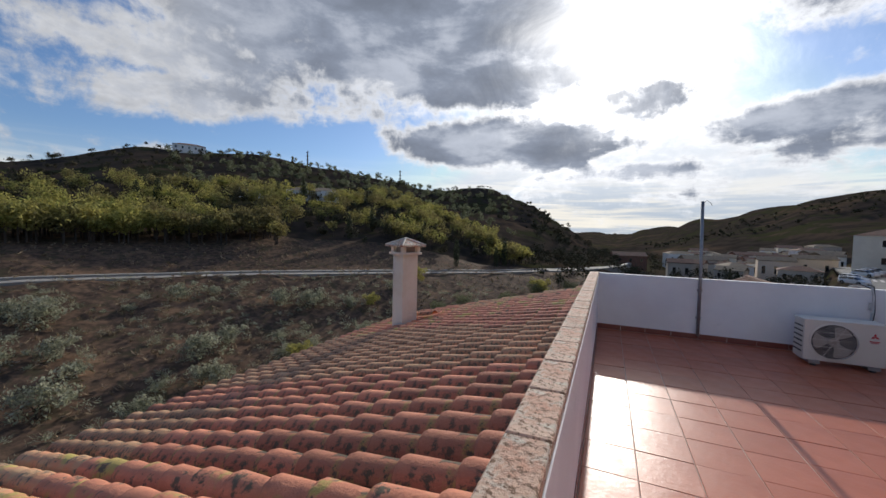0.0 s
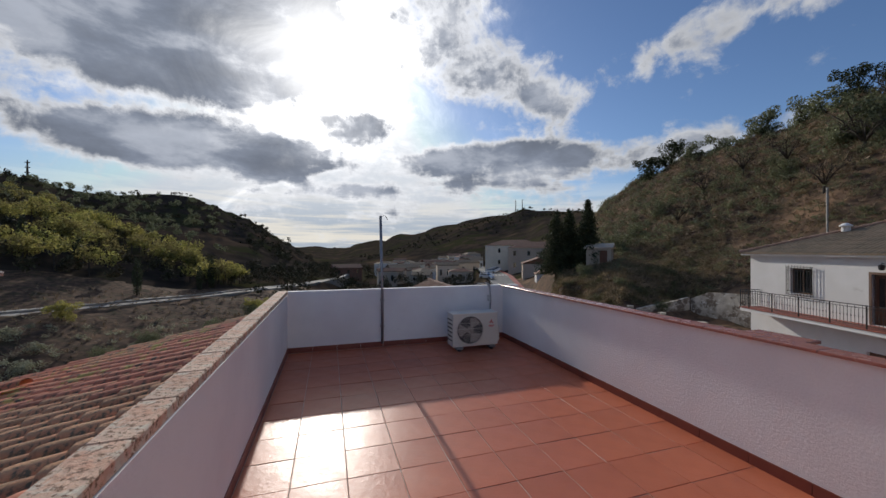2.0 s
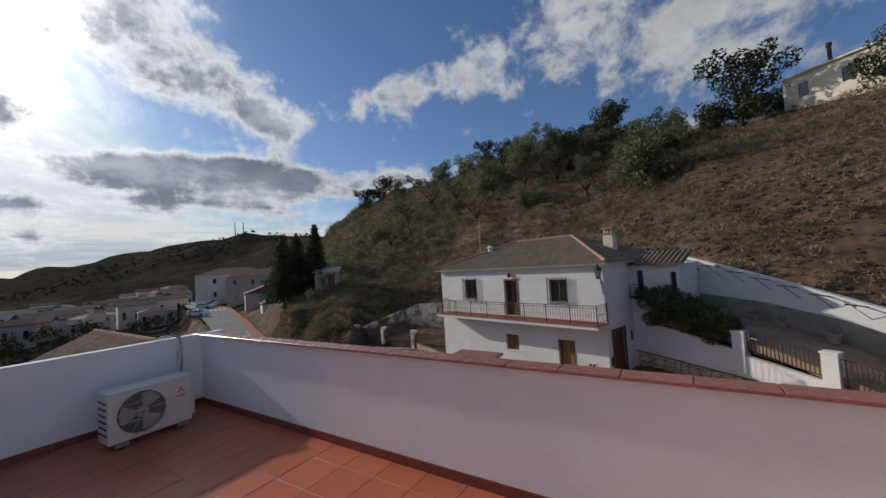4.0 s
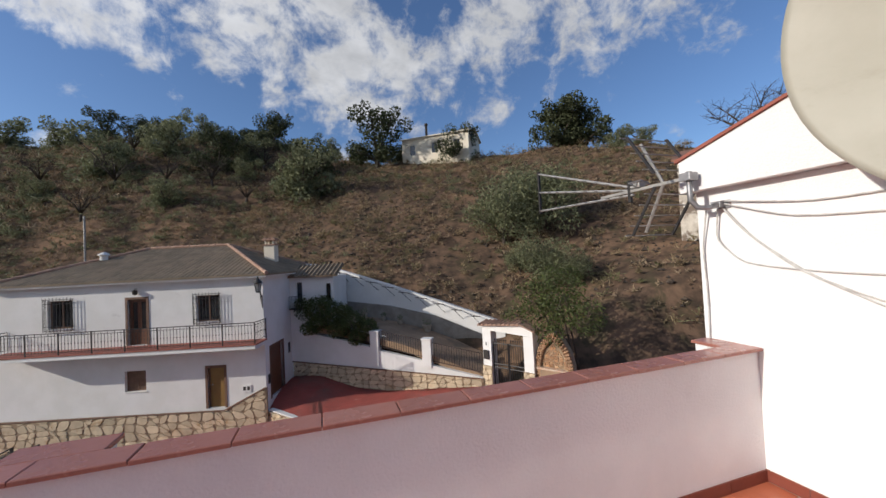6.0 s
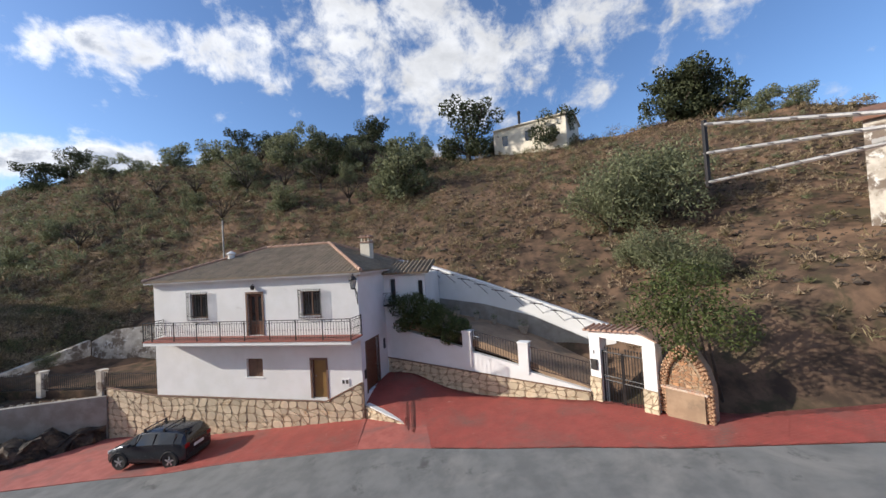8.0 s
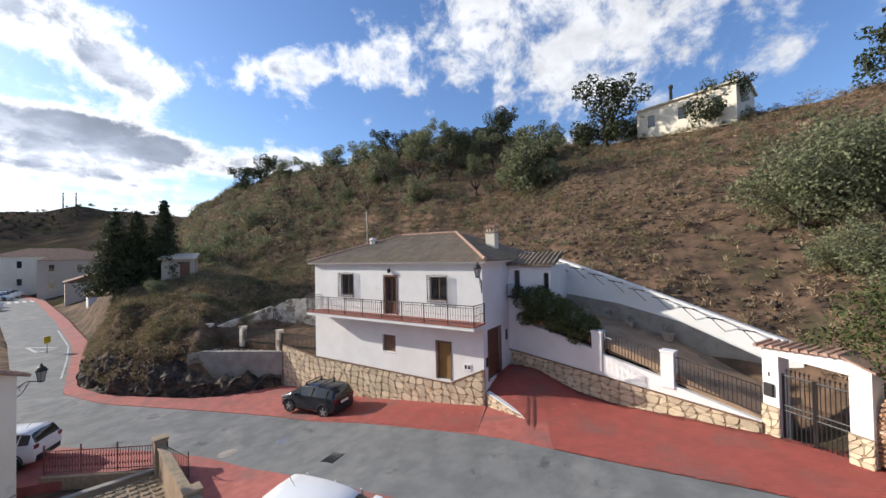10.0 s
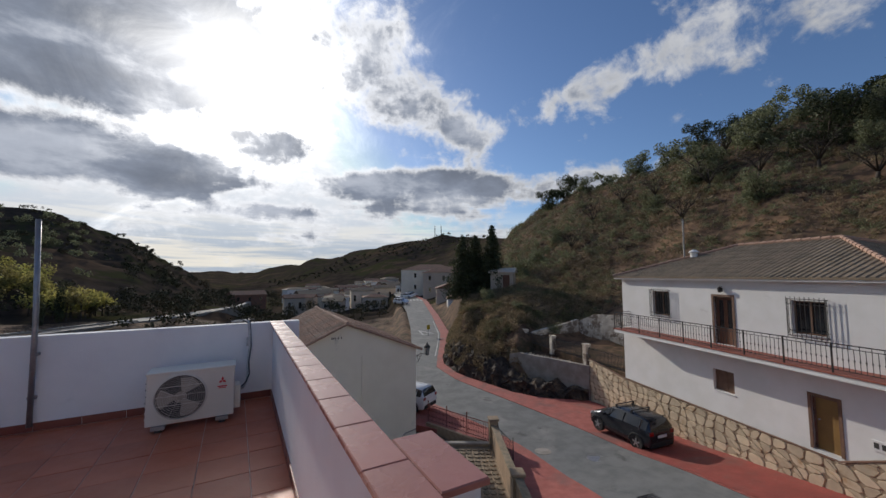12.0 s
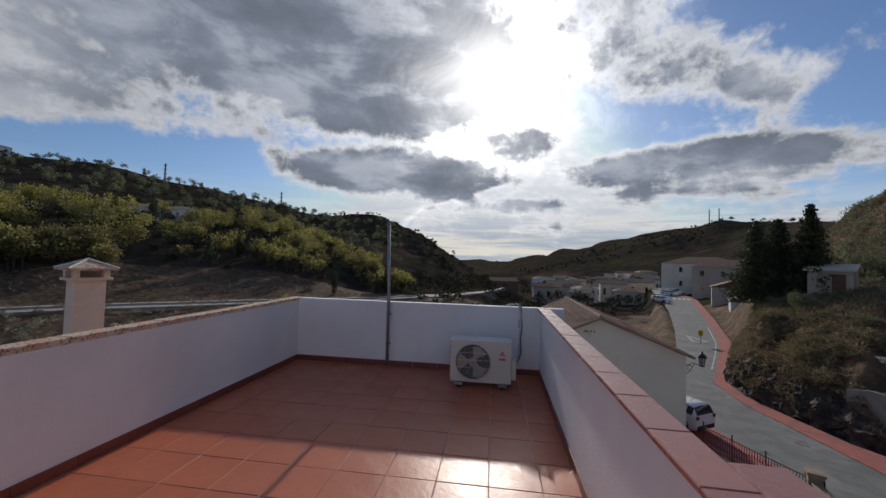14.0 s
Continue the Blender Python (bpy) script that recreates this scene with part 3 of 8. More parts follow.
def ground_z(x, y):
    """Height of the ground sheet."""
    dx, dy = x - CX, y - CY
    r, a = math.hypot(dx, dy), math.degrees(math.atan2(dx, dy))
    k = int(np.clip(np.searchsorted(_az, a) - 1, 0, len(_az) - 2))
    f = (a - _az[k]) / (_az[k + 1] - _az[k])
    f = f * f * (3 - 2 * f) * 0.5 + f * 0.5
    i = int(np.clip(np.searchsorted(RADII, r) - 1, 0, len(RADII) - 2))
    g = (r - RADII[i]) / (RADII[i + 1] - RADII[i])
    z = (_tab[k, i] * (1 - g) + _tab[k, i + 1] * g) * (1 - f) + (_tab[k + 1, i] * (1 - g) + _tab[k + 1, i + 1] * g) * f
    amp = min(max((r - 14) / 30, 0.0), 1.0)
    z += amp * (0.35 * noise.noise((x * 0.16, y * 0.16, 0.0)) + 0.16 * noise.noise((x * 0.55, y * 0.55, 3.0)))
    if r > 120:
        z += (r - 120) / 150 * 2.2 * noise.noise((x * 0.022, y * 0.022, 7.0)) * (1 if r < 700 else 0.6)
    if 180 < r < 300 and -30 < a < -4:      # terraces cut into the cone-shaped hill
        k = z / 3.6
        z = z * 0.15 + 0.85 * 3.6 * (math.floor(k) + min(1.0, max(0.0, (k - math.floor(k) - 0.62) / 0.38)))
    if -34 < y < 142:
        n, b = edge_x(NEAR_EDGE, y), edge_x(BACK_EDGE, y)
        if n - 3.0 < x < b + 2.5:
            zr = road_z(y) - 0.25
            w = 1.0 if n - 1.2 <= x <= b + 0.1 else max(0.0, 1 - ((n - 1.2 - x) / 1.8 if x < n else (x - b - 0.1) / 2.4))
            z = z * (1 - w) + zr * w if x < n or z > zr else min(z, zr)
            if n - 1.2 <= x <= b + 0.1:
                z = min(z, zr)
    return z


azs = np.unique(np.concatenate([np.arange(-180, -84, 4.0), np.arange(-84, 25, 0.7), np.arange(25, 158, 0.55), np.arange(158, 180, 4.0)]))
V, F = [], []
for a in azs:
    s, c = math.sin(radians(a)), math.cos(radians(a))
    for r in RADII[1:]:
        x, y = CX + r * s, CY + r * c
        V.append((x, y, ground_z(x, y)))
nr, na = len(RADII) - 1, len(azs)
V.append((CX, CY, -6.5))
for k in range(na):
    k2 = (k + 1) % na
    F.append((len(V) - 1, k2 * nr, k * nr))
    for i in range(nr - 1):
        F.append((k * nr + i, k2 * nr + i, k2 * nr + i + 1, k * nr + i + 1))
ground = mesh_from("ground", V, F, "earth", True)
ground.data.materials.append(M["far_hill"])
slot = [0] * len(F)
for q, f in enumerate(F):
    x, y, _ = V[f[1]]
    if math.hypot(x - CX, y - CY) > 96 + 14 * noise.noise((x * 0.03, y * 0.03, 0.0)):
        slot[q] = 1
ground.data.polygons.foreach_set("material_index", slot)
tagged(ground, "dry brown hillsides and valley floor of bare earth and scrub", "ground", "", "structure")


# ---- street: carriageway, red pavements, driveway ----
def strip(edge_a, edge_b, ya, yb, dz_a, dz_b, step=0.8, under=0.4):
    bm = bmesh.new()
    n = max(2, int((yb - ya) / step))
    rows = []
    for i in range(n + 1):
        y = ya + (yb - ya) * i / n
        xa, xb, z = edge_x(edge_a, y), edge_x(edge_b, y), road_z(y)
        rows.append([bm.verts.new(p) for p in ((xa, y, z + dz_a), (xa + (xb - xa) / 3, y, z + dz_a + (dz_b - dz_a) / 3), (xa + (xb - xa) * 2 / 3, y, z + dz_a + (dz_b - dz_a) * 2 / 3), (xb, y, z + dz_b), (xb, y, z - under), (xa, y, z - under))])
    for a, b in zip(rows, rows[1:]):
        for k in range(6):
            bm.faces.new((a[k], a[(k + 1) % 6], b[(k + 1) % 6], b[k]))
    bm.faces.new(rows[0][::-1])
    bm.faces.new(rows[-1])
    bmesh.ops.recalc_face_normals(bm, faces=bm.faces)
    return bm


structure("road", strip(NEAR_EDGE, FAR_EDGE, -30, 138, 0, 0), "asphalt", "grey worn concrete village street with cracks and patches", "road")
structure("pavement", strip(FAR_EDGE, BACK_EDGE, 3.4, 138, 0.03, 0.05), "pave_joint", "red stamped concrete pavement along the far side of the street", "pavement")
SIDE_EDGE = ((-30, -1.5), (-14, 4.0), (-6, 6.6), (0, 7.4), (5, 8.3), (6.9, 9.4), (10.9, 11.5), (15.05, 13.65), (16, 13.4), (19.5, 11.4), (22, 11.0), (28, 12.0), (33, 13.6))
structure("pavement", strip(SIDE_EDGE, NEAR_EDGE, -30, 32, 0.05, 0.03), "pave_joint", "red concrete pavement along the near side of the street", "pavement")


def drive_z(x, y):
    """The driveway rises from the street to the garage."""
    t = min(max((x - 16.9) / 4.0, 0), 1) * min(max((y + 2.5) / 4.5, 0), 1)
    return road_z(y) + 0.012 + 0.95 * t * t * (3 - 2 * t)


bm = bmesh.new()
corner = [(edge_x(FAR_EDGE, y), y) for y in (0.7, 2.2, 3.42)]
prism(bm, [corner[0], (17.8, 0.9), (17.6, 1.7), (18.95, 3.42), corner[2], corner[1]], -5.6, lambda x, y: road_z(y) + 0.02)
structure("pavement", bm, "pave_joint", "red stamped concrete pavement beside the low stone kerb wall", "pavement")
bm = bmesh.new()
rows = []
for i in range(140):
    y = -30 + 33.4 * i / 139
    xa, xb = edge_x(FAR_EDGE, y), edge_x(BACK_EDGE, y) + 0.1
    if y > 1.3:
        xa = max(xa, 17.4 + (y - 1.6) * 0.83) if y > 1.6 else xa + (17.4 - xa) * (y - 1.3) / 0.3
    row = []
    for j in range(25):
        x = xa + (xb - xa) * j / 24
        row.append(bm.verts.new((x, y, drive_z(x, y))))
    rows.append(row)
for a, b in zip(rows, rows[1:]):
    for j in range(24):
        bm.faces.new((a[j], a[j + 1], b[j + 1], b[j]))
bmesh.ops.solidify(bm, geom=bm.faces[:], thickness=0.3)
bmesh.ops.recalc_face_normals(bm, faces=bm.faces)
structure("pavement", bm, "pave_joint", "red stamped concrete driveway rising from the street to the garage door and gate", "driveway")

# brick-shaped stamps in the red pavements, laid in slanting rows
rng = random.Random(5)
bm = bmesh.new()
for i in range(-40, 160):
    for j in range(-10, 90):

        x, y = 9.5 + i * 0.115, -12 + j * 0.26 + (i % 2) * 0.13
        if y > 27.5 or y < -12:
            continue
        xe, xb = edge_x(FAR_EDGE, y), edge_x(BACK_EDGE, y)
        if 1.4 < y < 3.4:
            xe = max(xe, 17.5 + (y - 1.6) * 0.83)
        if not (xe + 0.05 < x < xb - 0.18):
            continue
        zf = (lambda x, y: drive_z(x, y)) if y < 3.4 else (lambda x, y: road_z(y) + 0.045)
        w, l = 0.098, 0.24
        vs = [bm.verts.new((px, py, zf(px, py) + 0.005)) for px, py in ((x, y), (x + w, y), (x + w, y + l), (x, y + l))]
        f = bm.faces.new(vs)
structure("pavement_stamp", bm, "red_pave", "small red brick shapes stamped into the pavement and driveway", "pavement")
bpy.data.objects["pavement_stamp"]["kind"] = "stuff"


def street_disc(name, x, y, r, mat, label, grille=False):
    bm = bmesh.new()
    z = road_z(y)
    tilt = math.atan2(road_z(y + 0.5) - road_z(y - 0.5), 1.0)
    if grille:
        for k in range(6):
            box(bm, -r, r, -r * 0.7 + k * r * 0.28, -r * 0.7 + k * r * 0.28 + r * 0.13, -0.02, 0.012)
        box(bm, -r * 1.08, r * 1.08, -r * 0.85, -r * 0.78, -0.02, 0.014)
        box(bm, -r * 1.08, r * 1.08, r * 0.78, r * 0.85, -0.02, 0.014)
    else:
        lathe(bm, [(r, -0.03), (r, 0.006), (r * 0.93, 0.010), (r * 0.9, 0.004), (r * 0.1, 0.007)], 24)
    ob = tagged(mesh_object(name, bm, mat), label, "manhole cover" if not grille else "drain", "", "")
    ob.matrix_basis = Matrix.Translation((x, y, z)) @ pose(0, 0, 0, math.degrees(tilt), 0, -12)
    return ob


street_disc("manhole_cover", 16.2, 11.6, 0.36, "steel", "round grey iron manhole cover set in the grey street")
street_disc("manhole_cover", 14.9, 13.3, 0.36, "render", "round pale manhole cover set in the grey street")
street_disc("street_drain", 14.8, 8.4, 0.32, "iron", "small slotted iron drain in the street", True)
street_disc("street_drain", 13.6, 12.0, 0.5, "iron", "large iron grating where street and pavement meet", True)

# crossing, arrow and edge line on the far street
bm = bmesh.new()
for k in range(6):
    x, y = 46.2 + k * 0.95, 98.5 - k * 0.3
    prism(bm, [(x, y), (x + 0.5, y - 0.1), (x + 2.4, y + 4.4), (x + 1.9, y + 4.5)], lambda x, y: road_z(y) + 0.01, lambda x, y: road_z(y) + 0.02)
for a, b in (((25.4, 46), (27.2, 46.6)), ((27.2, 46.6), (26.6, 50)), ((26.6, 50), (25.4, 46))):
    d = Vector((b[0] - a[0], b[1] - a[1])).normalized() * 0.12
    prism(bm, [(a[0] - d.y, a[1] + d.x), (a[0] + d.y, a[1] - d.x), (b[0] + d.y, b[1] - d.x), (b[0] - d.y, b[1] + d.x)], lambda x, y: road_z(y) + 0.01, lambda x, y: road_z(y) + 0.02)
for k in range(22):
    y = 34 + k * 1.1
    x = edge_x(FAR_EDGE, y) - 0.35
    x2 = edge_x(FAR_EDGE, y + 1.0) - 0.35
    prism(bm, [(x, y), (x + 0.14, y), (x2 + 0.14, y + 1.0), (x2, y + 1.0)], lambda x, y: road_z(y) + 0.008, lambda x, y: road_z(y) + 0.016)
structure("road_marking", bm, "white_paint", "worn white crossing, triangle and edge line on the street", "road marking")

# ---- terrace ----
W, L0, L1 = 3.38, -1.7, 6.0
T = 0.345
bm = bmesh.new()
box(bm, -0.13, W + 0.13, L0 - 3.2, L1 + 0.13, -0.35, -0.0035)
structure("floor", bm, "grout", "pale grout bed of the roof terrace floor", "floor")
floor = bpy.data.objects["floor"]
bm = bmesh.new()
box(bm, -0.13, W + 0.13, L0 - 3.2, L1 + 0.13, -7.6, -0.35)
structure("wall_lower", bm, "house_white", "white walls of the house below the terrace", "wall")

H = 0.88
bm = bmesh.new()
box(bm, -0.12, 0, L0, L1 + 0.12, -0.4, H - 0.045)
structure("wall_west", bm, "plaster", "white plastered parapet beside the tiled roof", "parapet")
bm = bmesh.new()
box(bm, 0, W + 0.30, L1, L1 + 0.12, -0.4, H - 0.002)
structure("wall_north", bm, "plaster", "white plastered parapet at the far end of the terrace", "parapet")
bm = bmesh.new()
box(bm, W, W + 0.11, L0, L1, -0.4, H - 0.02)
structure("wall_east", bm, "plaster", "white plastered parapet above the street", "parapet")
bm = bmesh.new()
box(bm, -0.12, 3.62, L0 - 3.2, L0, -0.4, 1.98)
solid(bm, [(-0.12, L0 + 0.10, 2.0), (3.67, L0 + 0.10, 1.98), (3.67, L0 + 0.10, 2.22), (0.9, L0 + 0.10, 3.02), (-0.12, L0 + 0.10, 3.02)], (0, -3.4, 0))
structure("wall_south", bm, "plaster", "white stair tower wall with a projecting band below its sloping roof", "wall")
bm = bmesh.new()
solid(bm, [(3.69, L0 + 0.12, 2.216), (2.9, L0 + 0.12, 2.444), (2.9, L0 + 0.12, 2.462), (3.69, L0 + 0.12, 2.24)], (0, -3.5, 0))
structure("roof_edge", bm, "terracotta", "thin terracotta edging on the stair tower roof", "roof edge")
bm = bmesh.new()
box(bm, W + 0.112, W + 0.255, 1.92, 2.24, -7.4, H - 0.02)
box(bm, W + 0.112, W + 0.32, L0 - 0.15, L0 + 0.15, -7.4, H - 0.02)
structure("wall_pier", bm, "plaster", "white piers on the outside of the street parapet", "wall")

SKEWED = Matrix.Translation((W, L1, 0)) @ pose(0, 0, 0, 0, 0, -0.8) @ Matrix.Translation((-W, -L1, 0))
for n in ("wall_east", "wall_pier"):
    bpy.data.objects[n].matrix_basis = SKEWED

# skirtings, coping tiles and floor tiles, each a piece
def tile_bm(w, l, t, b=0.003):
    bm = bmesh.new()
    vs = []
    for z, o in ((-t, 0), (-b, 0), (0, b)):
        vs.append([bm.verts.new(p) for p in ((o, o, z), (w - o, o, z), (w - o, l - o, z), (o, l - o, z))])
    for a, c in zip(vs, vs[1:]):
        for k in range(4):
            bm.faces.new((a[k], a[(k + 1) % 4], c[(k + 1) % 4], c[k]))
    bm.faces.new(vs[-1])
    bm.faces.new(vs[0][::-1])
    return bm


class Pieces:
    """Shares meshes between alike pieces."""

    def __init__(self):
        self.made = {}

    def lay(self, name, w, l, t, mat, m, parent, b=0.003):
        key = (name, round(w, 3), round(l, 3), t, mat)
        if key not in self.made:
            ob = mesh_object(name, tile_bm(w, l, t, b), mat)
            self.made[key] = ob.data
        else:
            ob = new(name, self.made[key])
        ob.parent = parent
        ob.matrix_basis = m
        return ob


pieces = Pieces()
rng = random.Random(3)


def floor_tiles():
    gx, gy = 0.005, 0.005
    xs = [0.012] + [0.335 + T * k for k in range(9)] + [W - 0.012]
    ys = [L0 + 0.012]
    y = 3.49 - T * 15
    while y < L1 - 0.02:
        if y > L0 + 0.05:
            ys.append(y)
        y += T
    ys.append(L1 - 0.012)
    for x0, x1 in zip(xs, xs[1:]):
        for y0, y1 in zip(ys, ys[1:]):
            if x1 - x0 < 0.02 or y1 - y0 < 0.02:
                continue
            m = Matrix.Translation((x0 + gx / 2, y0 + gy / 2, rng.uniform(-0.0008, 0.0008))) @ pose(0, 0, 0, rng.uniform(-0.3, 0.3), rng.uniform(-0.3, 0.3), 0)
            pieces.lay("floor_tile", x1 - x0 - gx, y1 - y0 - gy, 0.02, "floor_tile", m, floor, 0.002)


def skirting_run(parent, start, way, length, z=0.0, h=0.075):
    n = int(round(length / 0.345))
    step = length / n
    ang = math.degrees(math.atan2(way[1], way[0]))
    for k in range(n):
        m = pose(start[0] + way[0] * step * k, start[1] + way[1] * step * k, z, 0, 0, ang) @ pose(0, 0, 0.001, 90, 0, 0)
        pieces.lay("skirting_tile", step - 0.004, h, 0.011, "skirting", m, parent, 0.003)


def coping():
    wall = bpy.data.objects["wall_west"]
    y, k = L0, 0
    while y < L1 + 0.11:
        l = min(0.345, L1 + 0.13 - y)
        pieces.lay("coping_tile", 0.136, l - 0.005, 0.045, "cope_old", Matrix.Translation((-0.143, y, H - 0.0 + rng.uniform(-0.002, 0.002))) @ pose(0, 0, 0, 0, -1.0, 0), wall, 0.006)
        y += 0.345
    wall = bpy.data.objects["wall_east"]
    y = L0 + 0.01
    while y < L1 + 0.10:
        l = min(0.345, L1 + 0.12 - y)
        pieces.lay("coping_tile", 0.15, l - 0.004, 0.02, "cope", Matrix.Translation((W - 0.035, y, H + rng.uniform(-0.001, 0.001))), wall, 0.004)
        y += 0.345
    pier = bpy.data.objects["wall_pier"]
    pieces.lay("coping_tile", 0.155, 0.36, 0.02, "cope", Matrix.Translation((W + 0.118, 1.90, H - 0.001)), pier, 0.004)
    pieces.lay("coping_tile", 0.22, 0.34, 0.02, "cope", Matrix.Translation((W + 0.118, L0 - 0.17, H - 0.001)), pier, 0.004)


# ---- tiled roof beside the terrace ----
RX0, RX1 = -0.14, -4.8
ROOF_M = 0.285


def roof_z(x):
    return 0.60 + ROOF_M * x


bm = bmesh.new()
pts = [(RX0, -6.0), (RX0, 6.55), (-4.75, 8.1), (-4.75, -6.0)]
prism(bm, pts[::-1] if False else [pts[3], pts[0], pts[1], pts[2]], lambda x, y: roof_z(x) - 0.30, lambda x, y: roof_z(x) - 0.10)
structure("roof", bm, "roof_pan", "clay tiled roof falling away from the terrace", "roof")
roof_obj = bpy.data.objects["roof"]
bm = bmesh.new()
prism(bm, [(-4.45, -6.0), (-0.14, -6.0), (-0.14, 6.3), (-4.45, 7.6)], -9.5, lambda x, y: roof_z(x) - 0.3)
structure("wall_lower", bm, "house_white", "white walls of the neighbouring wing below the tiled roof", "wall")


def barrel_bm(r0, r1, l, t=0.014, n=6, arc=175):
    """A half-round clay tile along x, wider at its lower end."""
    bm = bmesh.new()
    rings = []
    for x, r in ((0, r0), (0.02, r0 + 0.002), (l, r1)):
        outer = [bm.verts.new((x, math.cos(radians(90 - arc / 2 + arc * k / n)) * r, math.sin(radians(90 - arc / 2 + arc * k / n)) * r * 0.92)) for k in range(n + 1)]
        rings.append(outer)
    for a, b in zip(rings, rings[1:]):
        for k in range(n):
            bm.faces.new((a[k], a[k + 1], b[k + 1], b[k]))
    inner = [bm.verts.new((0, math.cos(radians(90 - arc / 2 + arc * k / n)) * (r0 - t), math.sin(radians(90 - arc / 2 + arc * k / n)) * (r0 - t) * 0.92)) for k in range(n + 1)]
    deep = [bm.verts.new((0.16, v.co.y * 0.97, v.co.z * 0.97)) for v in inner]
    for k in range(n):
        bm.faces.new((rings[0][k + 1], rings[0][k], inner[k], inner[k + 1]))
        bm.faces.new((inner[k + 1], inner[k], deep[k], deep[k + 1]))
    bmesh.ops.recalc_face_normals(bm, faces=bm.faces)
    for f in bm.faces:
        f.smooth = True
    return bm


ROW, EXPOSED = 0.212, 0.295
SKEW = -0.078


def roof_rows():
    """(row, place in row, x, y, far edge reached)"""
    for i in range(-28, 40):
        y0 = 0.98 + i * ROW
        for j in range(16):
            x = -4.78 + j * EXPOSED
            y = y0 + SKEW * (x - RX0)
            if x > RX0 - 0.12:
                continue
            if y > 6.55 + (x - RX0) * -0.336:
                continue
            yield i, j, x, y


def roof_tiles():
    shared = {}
    near, far = [], []
    for i, j, x, y in roof_rows():
        (near if (0 <= i < 19) else far).append((i, j, x, y))
    tilt = math.degrees(math.atan(ROOF_M))
    lift = math.degrees(0.035)

    def place(x, y, dz):
        return Matrix.Translation((x, y, roof_z(x) + dz)) @ pose(0, 0, 0, rng.uniform(-3, 3), -tilt + lift + rng.uniform(-0.9, 0.9), math.degrees(math.atan(SKEW)) + rng.uniform(-1.8, 1.8))

    for n, (i, j, x, y) in enumerate(near):
        kind = "roof_moss" if (noise.noise((x * 0.5, y * 0.55, 1.7)) > 0.1 if i < 4 else noise.noise((x * 0.45, y * 0.5, 1.7)) > -0.12) else "roof_tile"
        if 4 <= i <= 6:
            kind = "roof_tile"
        key = (kind, rng.randrange(3))
        if key not in shared:
            ob = mesh_object("roof_tile", barrel_bm(0.094 + 0.004 * key[1], 0.074 + 0.003 * key[1], 0.36), kind)
            shared[key] = ob.data
        else:
            ob = new("roof_tile", shared[key])
        ob.parent = roof_obj
        ob.matrix_basis = place(x, y, -0.02)
    for kind in ("roof_moss", "roof_tile"):
        bm = bmesh.new()
        src = barrel_bm(0.096, 0.076, 0.36)
        base_v = [v.co.copy() for v in src.verts]
        base_f = [[v.index for v in f.verts] for f in src.faces]
        src.free()
        vs, fs = [], []
        for i, j, x, y in far:
            if (noise.noise((x * 0.45, y * 0.5, 1.7)) > -0.05) != (kind == "roof_moss"):
                continue
            m = place(x, y, -0.02)
            b = len(vs)
            vs += [m @ c for c in base_v]
            fs += [[q + b for q in f] for f in base_f]
        ob = mesh_from("roof_tile_field", vs, fs, kind, True)
        ob.parent = roof_obj
        ob["kind"] = "stuff"
        bm.free()
    # channel tiles between the rows, the shade of the hollows put into their colour
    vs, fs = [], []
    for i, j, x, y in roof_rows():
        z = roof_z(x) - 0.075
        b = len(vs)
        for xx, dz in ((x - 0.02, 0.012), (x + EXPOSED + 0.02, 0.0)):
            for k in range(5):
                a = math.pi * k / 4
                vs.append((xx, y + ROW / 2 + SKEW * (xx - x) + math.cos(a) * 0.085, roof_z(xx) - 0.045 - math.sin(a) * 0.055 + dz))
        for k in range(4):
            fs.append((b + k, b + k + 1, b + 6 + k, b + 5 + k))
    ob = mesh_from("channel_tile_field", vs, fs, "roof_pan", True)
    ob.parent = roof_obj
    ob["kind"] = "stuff"


